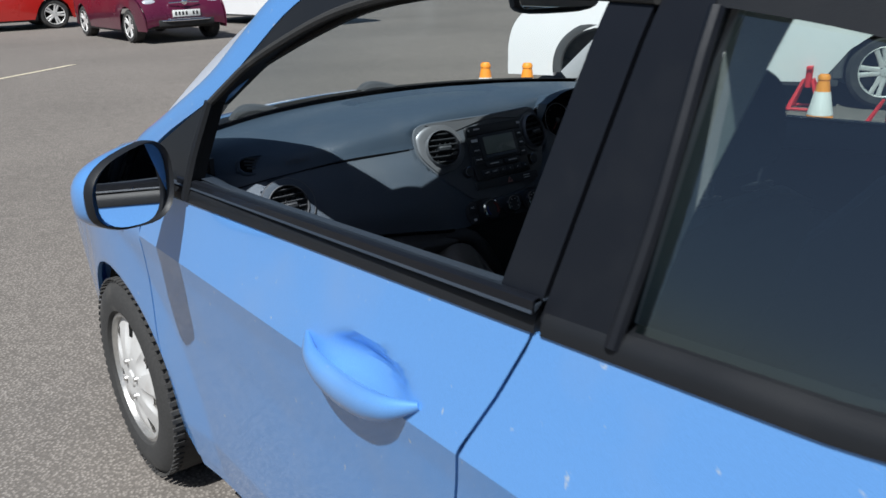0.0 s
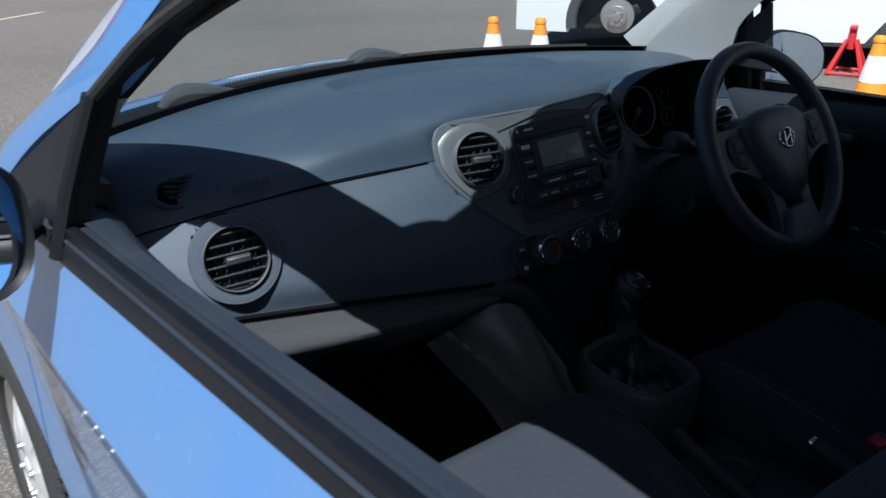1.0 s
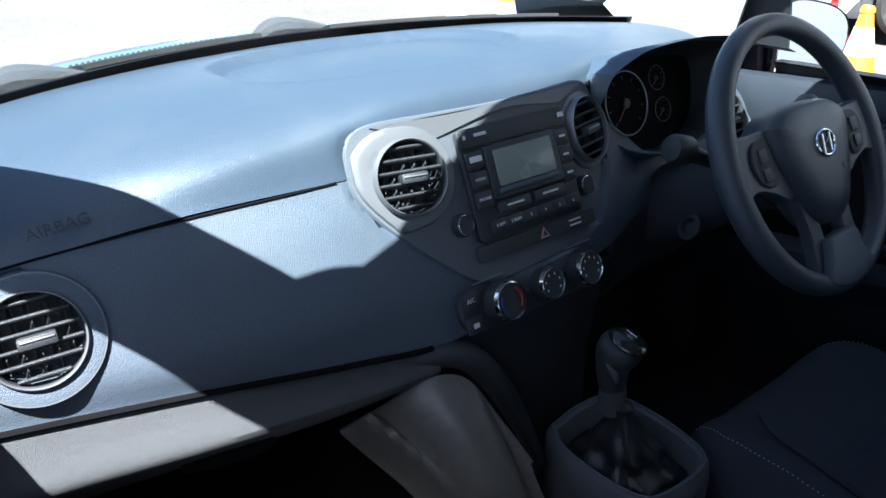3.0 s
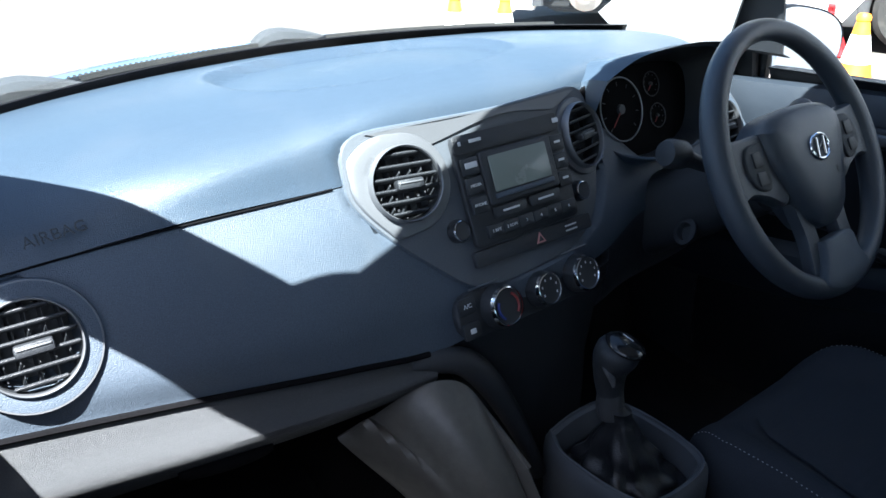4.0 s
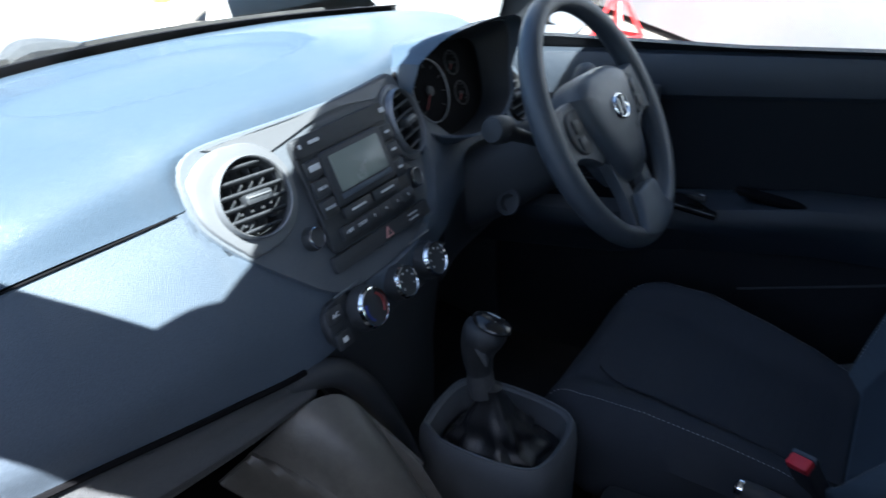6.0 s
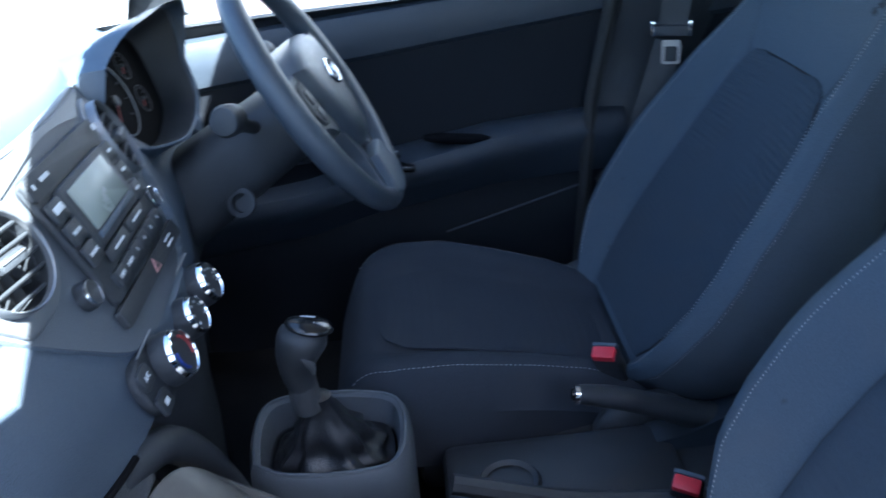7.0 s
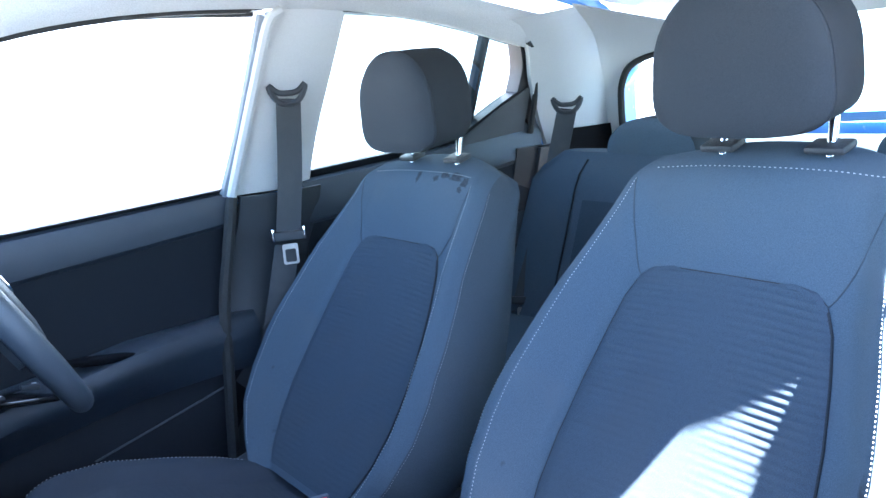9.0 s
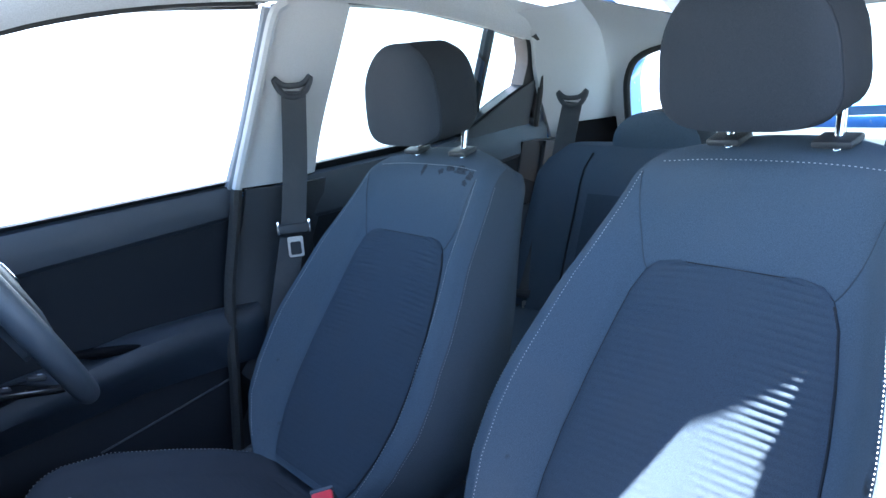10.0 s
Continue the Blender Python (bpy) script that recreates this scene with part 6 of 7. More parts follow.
def cushion_top(u, v, out=0.0):
    """The cushion's upper side: u across, v from the back to the front."""
    w = np.interp(v, [0, 0.3, 0.65, 0.82, 0.93, 1.0], [0.185, 0.205, 0.235, 0.236, 0.210, 0.150])
    a = abs(u)
    k = min(1, max(0, (a - 0.50) / 0.25))
    z = np.interp(v, [0, 0.2, 0.45, 0.65, 0.85, 1], [0.455, 0.472, 0.518, 0.548, 0.556, 0.552])
    z += np.interp(v, [0, 0.3, 0.8, 1], [0.018, 0.036, 0.026, 0.0]) * (3 * k * k - 2 * k**3)
    if a > 0.82:
        z -= 0.060 * ((a - 0.82) / 0.18) ** 2.2
    if v > 0.86:
        z -= 0.085 * ((v - 0.86) / 0.14) ** 2.3
    return arr((u * w, -0.06 + 0.55 * v, z + out))


def cushion():
    rings = []
    for v in np.concatenate([np.linspace(0, 0.84, 20), np.linspace(0.86, 1.0, 10)]):
        ring = [cushion_top(u, v) for u in np.linspace(-1, 1, 41)]
        lo = np.interp(v, [0, 0.8, 1.0], [0.38, 0.40, 0.46])
        for u in np.linspace(1, -1, 21)[1:-1]:
            q = cushion_top(u, v)
            ring.append(arr((q[0] * 0.97, q[1] - 0.02 * (v > 0.9), lo)))
        rings.append(ring)
    return loft(rings)


def cushion_panel():
    rows = []
    for v in np.linspace(0.16, 0.86, 70):
        e = np.interp(v, [0.16, 0.3, 0.6, 0.78, 0.84, 0.86], [0.60, 0.60, 0.58, 0.50, 0.40, 0.25])
        rows.append([cushion_top(u * e, v, 0.003 + 0.0008 * math.sin(v * 230 + 2 * math.cos(2 * u)) * min(1, (1 - abs(u)) * 6)) for u in np.linspace(-1, 1, 25)])
    return sheet(rows, 0.003)


def headrest_outline(w, h):
    out = []
    for a in np.linspace(0, 2 * math.pi, 44, endpoint=False):
        c, q = math.cos(a), math.sin(a)
        x = math.copysign(abs(c) ** (0.80 if q > 0 else 0.56), c) * w * (0.96 - 0.17 * q)
        out.append((x, math.copysign(abs(q) ** (0.80 if q > 0 else 0.60), q) * h))
    return out


def headrest(w=0.150, d=0.060, h=0.094, front=True):
    """One of a headrest's two skins: the crowned front up to the crease, or the sides and back."""
    rings = []
    prof = ((0.66, 1.0), (0.73, 0.992), (0.84, 0.92), (0.93, 0.78), (0.985, 0.58), (1.01, 0.36), (1.018, 0.16), (1.02, 0.02)) if front else \
        ((-1.08, 0.05), (-1.08, 0.55), (-0.98, 0.80), (-0.70, 0.90), (-0.10, 0.955), (0.45, 0.99), (0.66, 1.0))
    for y, k in prof:
        rings.append([(x * k, y * d + 0.06 * max(0, y) * z * k - 0.16 * z * k, z * (k if z > 0 else min(1, k + 0.12))) for x, z in headrest_outline(w, h)])
    return loft(rings)


def front_seat(s):
    label = "dark blue-grey cloth car seat with pale stitching and ribbed centre"
    seat = thing("front_seat", label, "car seat", "front seats")
    back = part("backrest", backrest(), SEAT_CLOTH, seat)
    part("backrest_shell", backrest(False), SEAT_FLANK, seat, "plain charcoal cloth sides and back", 70)
    part("ribbed_panel", inset_panel(), SEAT_RIB, back, "dark ribbed cloth panel")
    for sd in (-1, 1):
        part("stitching", stitches(lambda t: seat_front(sd * np.interp(t, [0, 0.3, 0.7, 0.9, 1], [0.80, 0.80, 0.80, 0.80, 0.80]), 0.04 + 0.86 * t, 0.0008), 120, r=0.0005), STITCH, back)
        part("stitching", stitches(lambda t: seat_front(sd * 0.932, 0.04 + 0.86 * t, 0.0006), 120, r=0.0003), STITCH, back)
        seam = [seat_front(sd * (0.50 + 0.30 * k**0.8), 0.685 + 0.215 * k, 0.0002) for k in np.linspace(0, 1, 16)]
        part("seam", tube(seam, 0.0009, 5), SEAT_FLANK, back)
        piping = [seat_front(sd * inset_edge(s_) * 1.0, s_, 0.001) for s_ in np.linspace(0.02, 0.71, 60)]
        part("piping", tube(piping, 0.0020, 6), SEAT_SIDE, back)
    part("piping", tube([seat_front(u, 0.71, 0.001) for u in np.linspace(-0.30, 0.30, 14)], 0.0020, 6), SEAT_SIDE, back)
    part("stitching", stitches(lambda t: seat_front(-0.72 + 1.44 * t, 0.925, 0.0012), 44), STITCH, back)
    cush = part("cushion", cushion(), CUSHION_SHADED, seat)
    part("cushion_panel", cushion_panel(), CUSHION_SHADED, cush)
    for sd in (-1, 1):
        part("stitching", stitches(lambda t: cushion_top(sd * 0.86, 0.05 + 0.88 * t, 0.0008), 70), STITCH, cush)
    part("seat_base", moved(rounded(0.40, 0.42, 0.10, 0.02), at(0, 0.16, 0.39)), PLASTIC, seat)
    for sd in (-1, 1):
        part("seat_rail", moved(rounded(0.03, 0.46, 0.20, 0.006), at(sd * 0.18, 0.10, 0.240)), PLASTIC, seat)
        part("recliner_cover", moved(ball(0.022, 0.11, 0.05, 16, 2.6), at(sd * 0.215, 0.0, 0.45, -12, 0, 0)), PLASTIC, seat)
        post = part("headrest_post", tube([(sd * 0.072, -0.330, 1.02), (sd * 0.072, -0.338, 1.055), (sd * 0.072, -0.345, 1.10)], 0.0062, 12), CHROME, seat)
        part("post_collar", moved(rounded(0.050, 0.034, 0.010, 0.004), at(sd * 0.072, -0.332, 1.045, -16, 0, 0)), PLASTIC, seat)
    hr = part("headrest", moved(headrest(0.121, 0.062, 0.090), at(0, -0.296, 1.160, -8, 0, 0)), HEAD_CLOTH, seat, "grey cloth headrest on chrome posts")
    part("headrest_side", moved(headrest(0.121, 0.062, 0.090, False), at(0, -0.296, 1.160, -8, 0, 0)), SEAT_SIDE, hr)
    crease = [(x * 1.002, 0.66 * 0.062 + 0.04 * z - 0.16 * z, z * 1.002) for x, z in headrest_outline(0.121, 0.090)]
    part("headrest_seam", moved(tube(crease, 0.0013, 5, True), at(0, -0.296, 1.160, -8, 0, 0)), SEAT_SIDE, hr)
    seat.matrix_world = Matrix.Translation((s * 0.343, 0.044, 0.055)) @ Matrix.Scale(0.92, 4)
    return seat


driver_seat = front_seat(1)
passenger_seat = copy_thing(driver_seat, Matrix.Translation((-0.324, 0.0595, 0.113)) @ Matrix.Scale(0.974, 4))


# grubby marks on the driver's seat shoulder
rng = random.Random(7)
for cu, cs, ru, rs in ((-0.66, 0.905, 0.07, 0.020), (-0.50, 0.915, 0.10, 0.016), (-0.34, 0.918, 0.08, 0.012), (-0.22, 0.905, 0.04, 0.010), (0.04, 0.908, 0.03, 0.018), (-0.60, 0.880, 0.04, 0.010)):
    wob = [rng.uniform(0.55, 1.25) for _ in range(14)]
    rows = [[seat_front(cu + ru * k * wob[i % 14] * math.cos(2 * math.pi * i / 14), cs + rs * k * wob[i % 14] * math.sin(2 * math.pi * i / 14), 0.0006) for i in range(15)] for k in (0.05, 0.5, 1.0)]
    part("stain", sheet(rows, 0, tuple(arr((0, 0.90, 0.435)) * -0.0004)), STAIN, driver_seat)

# ---- seat belts ----
def strap(path, width, normal, thick=0.0016):
    p = arr(path)
    n = arr(normal) / np.linalg.norm(normal)
    tan = np.gradient(p, axis=0)
    side = np.cross(tan, n)
    side /= np.linalg.norm(side, axis=1, keepdims=True)
    g = np.stack([p + side * width * k for k in (-0.5, -0.25, 0, 0.25, 0.5)], 1)
    return sheet(g, thick)


def belt_set(anchor, tongue, foot, label, normal=(-0.9, 0.3, 0)):
    b = thing("seat_belt", label, "seat belt", "seat belts")
    a, t, f = arr(anchor), arr(tongue), arr(foot)
    part("webbing", strap(spline([a, a * 0.5 + t * 0.5 + arr((-0.004, 0, 0)) * np.sign(a[0]), t + arr((0, 0, 0.02))], 14), 0.047, normal), WEBBING, b)
    part("webbing", strap(spline([t + arr((0, 0, -0.005)), t * 0.5 + f * 0.5, f], 12) + arr((0.012 * np.sign(a[0]), 0, 0)), 0.047, normal), WEBBING, b)
    m = frame_to(tuple(a), normal)
    ring = [tuple(m @ Vector((0.034 * math.cos(q), -0.002, 0.010 * abs(math.sin(q)) ** 0.8 * (1 if math.sin(q) > 0 else -1) + 0.024 * abs(math.cos(q)) ** 3))) for q in np.linspace(0, 2 * math.pi, 30, endpoint=False)]
    part("guide_loop", tube(ring, 0.006, 8, True), PLASTIC, b)
    m = frame_to(tuple(t), normal)
    head = part("tongue_body", moved(prism(rrect(0.066, 0.018, 0.006), 0.014, 0.004), m @ Matrix.Translation((0, 0.004, 0.018))), PLASTIC, b)
    for sd in (-1, 1):
        part("tongue_clip", moved(rounded(0.006, 0.010, 0.026, 0.002), m @ at(sd * 0.030, -0.006, 0.022)), CHROME, head)
    o, i = rrect(0.030, 0.040, 0.004), rrect(0.021, 0.026, 0.003)
    plate = [np.stack([q[:, 0], np.full(len(q), y), q[:, 1] - 0.010 + dz], 1) for q, y, dz in ((o, 0.0, 0), (o, -0.003, 0), (i, -0.003, -0.003), (i, 0.0, -0.003))]
    v, f2 = loft(plate + [plate[0]], False)
    part("tongue_plate", moved((v, f2), m @ Matrix.Translation((0, -0.004, -0.008))), STEEL, head)
    return b


belt_set((0.631, -0.139, 1.136), (0.628, -0.104, 0.858), (0.60, 0.02, 0.46), "black seat belt hanging on the middle pillar", (-0.93, 0.36, 0))
belt_set((-0.640, -0.240, 1.150), (-0.628, -0.190, 0.870), (-0.62, -0.10, 0.46), "black seat belt hanging on the middle pillar", (0.93, 0.36, 0))
belt_set((0.598, -0.850, 1.053), (0.560, -0.640, 0.615), (0.59, -0.72, 0.47), "black rear seat belt lying over the bench", (-0.55, 0.8, 0.2))


def buckle(p, lean, label):
    b = thing("belt_buckle", label, "seat belt buckle", "buckles")
    m = Matrix.Translation(p) @ pose(0, 0, 0, *lean)
    body = part("buckle_body", moved(rounded(0.036, 0.024, 0.085, 0.006), m @ at(0, 0, -0.045)), PLASTIC, b)
    part("release_button", moved(rounded(0.031, 0.018, 0.014, 0.003), m @ at(0, 0.0035, -0.0015)), RED_PLASTIC, b, "bright red release button")
    part("buckle_slot", moved(rounded(0.034, 0.006, 0.012, 0.002), m @ at(0, -0.0085, -0.001)), DASH_MID, b)
    part("buckle_stalk", tube([tuple(m @ Vector((0, 0, -0.08))), tuple(m @ Vector((0, -0.01, -0.18)))], 0.010, 8), PLASTIC, b)
    return b


buckle((0.173, 0.119, 0.568), (-28, 8, 62), "belt buckle with red release button beside the driver's seat")
buckle((-0.049, 0.077, 0.534), (-28, -6, 62), "belt buckle with red release button beside the passenger's seat")

# ---- door linings ----
def door_lining(s, y0, y1, name, label, front=True):
    drop = 0.0 if front else 0.028 if s < 0 else 0.026
    lining = thing(name, label, "door lining", "door linings")

    def strip(pname, prof, a, b, material, n=22, thick=0.008, owner=None):
        rows = []
        for y in np.linspace(a, b, n):
            w = side_x(y, 0.9) - 0.762
            if front and s > 0:
                # the rail narrows towards the pillar
                top, seam = belt(y) + 0.008, 0.899 - 0.094 * y
                rows.append([(s * (x + w), y, float(np.interp(z, [0.2, 0.722, 0.752, 0.894, 0.985], [0.18, 0.690, 0.640, seam, top]))) for x, z in prof])
                continue
            if s > 0 and not front:
                yy = fitted(s, y, 0.9)[0]
                rows.append([(s * (x + w - 0.02), yy, fitted(s, y, z - drop * (z > 0.85) + (belt(y) - 0.945) * np.clip((z - 0.5) / 0.45, 0, 1))[1]) for x, z in prof])
                continue
            rows.append([(s * (x + w), y, (z - drop * (z > 0.85) + (belt(y) - 0.945) * np.clip((z - 0.5) / 0.45, 0, 1))) for x, z in prof])
        return part(pname, sheet(arr(rows), 0, (s * thick, 0, 0)), material, owner or lining)
    strip("upper_rail", [(0.748 - drop, 0.974), (0.738 - 0.5 * drop, 0.983), (0.722, 0.985), (0.710, 0.980), (0.703, 0.964), (0.699, 0.93), (0.702, 0.902), (0.712, 0.892)], y0, y1, DOOR_RAIL)
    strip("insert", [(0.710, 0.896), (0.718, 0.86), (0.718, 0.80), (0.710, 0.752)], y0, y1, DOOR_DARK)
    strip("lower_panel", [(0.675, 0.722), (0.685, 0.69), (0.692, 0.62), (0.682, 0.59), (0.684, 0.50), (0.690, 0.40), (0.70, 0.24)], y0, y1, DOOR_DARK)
    if front and s < 0:
        strip("window_seal", [(0.750, 0.972), (0.749, 0.988), (0.745, 0.990), (0.738, 0.989), (0.735, 0.984)], y0 - 0.06, y1, PILLAR_FILM, 22, 0.003)
    if not front:
        strip("arm_ledge", [(0.712, 0.770), (0.690, 0.758), (0.676, 0.740), (0.675, 0.715)], y0, y1, DOOR_RAIL)
    if front:
        # arm rest that swells towards the front, with a grip well and switches
        rows = []
        for y in np.linspace(y0, y1, 30):
            k = np.interp(y, [y1, y1 + 0.12, 0.20, 0.45, y0], [0.0, 0.010, 0.030, 0.042, 0.016])
            rise = np.interp(y, [0.05, 0.20, 0.35, 0.44, 0.54, 0.80], [0.0, -0.006, -0.030, -0.042, -0.070, -0.10]) - 0.039
            rows.append([(s * x, y, z + rise) for x, z in ((0.716, 0.766), (0.704 - 0.4 * k, 0.764), (0.692 - k, 0.752), (0.684 - k, 0.735), (0.686 - k, 0.715), (0.688 - 0.5 * k, 0.69), (0.692, 0.655))])
        arm = part("arm_rest", sheet(arr(rows), 0, (s * 0.01, 0, 0)), DOOR_RAIL, lining)
        # the grip well isn't hollow; its black ball stands for the shade inside
        part("grip_well", moved(ball(0.013, 0.078, 0.008, 18, 3.2), at(s * 0.677, 0.250, 0.7085, 8, 0, 0)), VOID, arm)
        plate = part("switch_plate", moved(rounded(0.050, 0.17, 0.012, 0.004), at(s * 0.662, 0.43, 0.686, 8, 0, 0)), GLOSS_BLACK, arm)
        for k in range(2):
            sw = part("window_switch", moved(rounded(0.018, 0.030, 0.010, 0.003), at(s * 0.662, 0.385 + 0.055 * k, 0.700 - 0.008 * k, 10, 0, 0)), PLASTIC, plate)
            part("switch_print", moved(rounded(0.004, 0.008, 0.0012, 0.0004, 1), at(s * 0.662, 0.378 + 0.055 * k, 0.7045 - 0.008 * k, 10, 0, 0)), MARK, sw)
        line = [(s * 0.684, y, z) for y, z in spline([(0.04, 0.594), (0.17, 0.559), (0.30, 0.525)], 14)]
        part("pocket_edge", tube(line, 0.002, 6), DOOR_RAIL, lining)
        part("pull_handle", moved(rounded(0.012, 0.085, 0.034, 0.005), at(s * 0.694, 0.52, 0.815 if s < 0 else 0.868, 0, 0, 0)), PLASTIC, lining)
        part("handle_lever", moved(rounded(0.012, 0.050, 0.018, 0.004), at(s * 0.686, 0.51, 0.815 if s < 0 else 0.868)), SILVER if s > 0 else PLASTIC, lining)
        rows = [[(s * x, y, z) for x, z in ((0.735, 0.965), (0.708, 0.975), (0.700, 1.02), (0.675, 1.12 - 0.9 * (y - 0.70)))] for y in np.linspace(0.70, 0.82, 6)]
        if s > 0:
            part("mirror_corner_trim", sheet(arr(rows), 0, (s * 0.006, 0, 0)), PLASTIC, lining)
        else:
            # the rail broadens and sweeps up to the mirror's corner beside the dashboard
            rows = []
            for y in np.linspace(-0.20, 0.82, 40):
                k = np.clip((y - 0.36) / 0.40, 0, 1) ** 2
                up = 0.010 * np.clip((y - 0.58) / 0.25, 0, 1) ** 1.6
                w = side_x(y, 0.9) - 0.762
                rows.append([(-x - w, y, z + (belt(y) - 0.945) * np.clip((z - 0.5) / 0.45, 0, 1)) for x, z in ((0.722, 0.9855 + up), (0.708 - 0.010 * k, 0.984 + up), (0.700 - 0.026 * k, 0.972 + 0.8 * up), (0.696 - 0.034 * k, 0.950 + 0.5 * up), (0.696 - 0.036 * k, 0.90), (0.702 - 0.036 * k, 0.84))])
            part("mirror_corner_trim", sheet(arr(rows), 0, (-0.006, 0, 0)), DOOR_RAIL, lining)
    return lining


door_lining(1, 0.86, -0.045, "door_lining", "black plastic driver's door lining with a cloth insert and arm rest")
door_lining(-1, 0.86, -0.285, "door_lining", "black plastic passenger's door lining with a cloth insert and arm rest")
for s in (-1, 1):
    lin = door_lining(s, -0.30 if s < 0 else -0.26, -0.945 if s < 0 else -1.01, "door_lining", "black plastic rear door lining", False)
    rows = [[on_side(s, y, z, -0.05) for z in np.linspace(0.95, 1.0 + max(0, (-y - 0.69)) * 0.53, 6)] for y in np.linspace(-0.69, -0.955, 10)]
    part("corner_panel", sheet(arr(rows), 0, (s * 0.02, 0, 0)), DASH_LOW, lin)

# ---- rear bench ----
bench = thing("rear_bench", "dark blue-grey cloth rear bench seat with low headrests", "car seat")
bench.location = (0.02, 0.15, -0.035)
rows = []
for t in np.linspace(0, 1, 16):
    ring = []
    y, z = -0.80 - 0.175 * t, 0.52 + 0.475 * t
    for a in np.linspace(0, 2 * math.pi, 60, endpoint=False):
        c, q = math.cos(a), math.sin(a)
        w = 0.645 * (1 - 0.03 * t) - 0.07 * max(0, (t - 0.84) / 0.16) ** 2
        d = 0.075 * (1 - max(0, t - 0.86) ** 2 * 26)
        ring.append((math.copysign(abs(c) ** 0.34, c) * w, y + math.copysign(abs(q) ** 0.5, q) * max(0.02, d), z))
    rows.append(ring)
bk = part("bench_back", loft(rows), SEAT_CLOTH, bench)
for x in (-0.30, 0.05, 0.44, 0.16):
    seam = [(x, -0.80 - 0.175 * t + 0.0755 * (1 - max(0, t - 0.86) ** 2 * 26), 0.52 + 0.475 * t) for t in np.linspace(0.02, 0.97, 16)]
    part("seam", tube(seam, 0.0022, 6), SEAT_SIDE, bk)
pan = [[(x, -0.80 - 0.175 * t + 0.0765 + 0.0008 * math.sin(t * 240), 0.52 + 0.475 * t) for x in np.linspace(0.20, 0.41, 12)] for t in np.linspace(0.04, 0.80, 60)]
part("ribbed_panel", sheet(pan, 0.003), SEAT_RIB, bk)
rows = []
for v in np.linspace(0, 1, 14):
    y = -0.78 + 0.46 * v
    top = 0.50 + 0.03 * v - 0.09 * max(0, v - 0.85) ** 2 / 0.0225
    rows.append([(x, y, top - 0.05 * max(0, abs(x) - 0.50) ** 2 * 40) for x in np.linspace(-0.60, 0.60, 25)])
part("bench_cushion", sheet(rows, 0.14), SEAT_CLOTH, bench)
for x in (0.295, -0.295):
    hr = part("headrest", moved(headrest(0.120, 0.050, 0.062), at(x, -0.985, 1.010, -8, 0, 0)), SEAT_CLOTH, bench)
    part("headrest_side", moved(headrest(0.120, 0.050, 0.062, False), at(x, -0.985, 1.010, -8, 0, 0)), SEAT_SIDE, hr)
    for sd in (-1, 1):
        part("headrest_post", tube([(x + sd * 0.06, -0.985, 0.94), (x + sd * 0.06, -0.99, 1.0)], 0.006, 10), CHROME, hr)
buck = thing("belt_buckle", "black rear belt buckle between the bench cushions", "seat belt buckle", "buckles")
part("buckle_body", moved(rounded(0.03, 0.03, 0.07, 0.006), at(0.50, -0.58, 0.535, -20, 0, 20)), PLASTIC, buck)

# interior mirror
im = thing("rear_view_mirror", "black interior rear view mirror on the windscreen", "mirror")
hd = part("mirror_head", moved(ball(0.115, 0.022, 0.034, 24, 3.5), at(0.045, 0.50, 1.288, -12, 0, -14)), PLASTIC, im)
part("mirror_face", moved(prism(rrect(0.205, 0.052, 0.018), 0.002, 0.0005), at(0.045, 0.50, 1.288, -12, 0, -14) @ Matrix.Translation((0, -0.0215, 0))), MIRROR, im)
part("mirror_stem", tube([(0.045, 0.51, 1.30), (0.03, 0.54, 1.35), (0.02, 0.57, 1.395)], 0.010, 10), PLASTIC, im)

# ---- the car park ----
def alloy(parent, m, r=0.335, spokes=5, fitted=True, colour=None):
    """A tyre and a spoked alloy rim, turned about z of m."""
    k = r / 0.335
    t = part("tyre", moved(lathe([(0.235 * k, -0.10), (0.30 * k, -0.105), (r, -0.075), (r, 0.075), (0.30 * k, 0.105), (0.235 * k, 0.10)], 44, True), m), TYRE, parent)
    part("rim_barrel", moved(lathe([(0.238 * k, 0.10), (0.225 * k, 0.085), (0.215 * k, -0.05), (0.0005, -0.05)], 40), m), BLACK_TRIM, t)
    for i in range(spokes):
        a = 2 * math.pi * i / spokes
        for d in (-0.16, 0.16):
            p0 = (0.05 * k * math.cos(a + d * 2), 0.05 * k * math.sin(a + d * 2), 0.075)
            p1 = (0.222 * k * math.cos(a + d), 0.222 * k * math.sin(a + d), 0.088)
            part("spoke", moved(tube([p0, (arr(p0) + arr(p1)) / 2, p1], [0.028 * k, 0.022 * k, 0.024 * k], 8, flat=0.5), m), colour or WHEEL_SILVER, t)
    part("rim_edge", moved(lathe([(0.222 * k, 0.092), (0.232 * k, 0.102), (0.242 * k, 0.096)], 40, True), m), colour or WHEEL_SILVER, t)
    part("hub_cap", moved(lathe([(0.048 * k, 0.06), (0.045 * k, 0.085), (0.0005, 0.088)], 20), m), colour or WHEEL_SILVER, t)
    return t


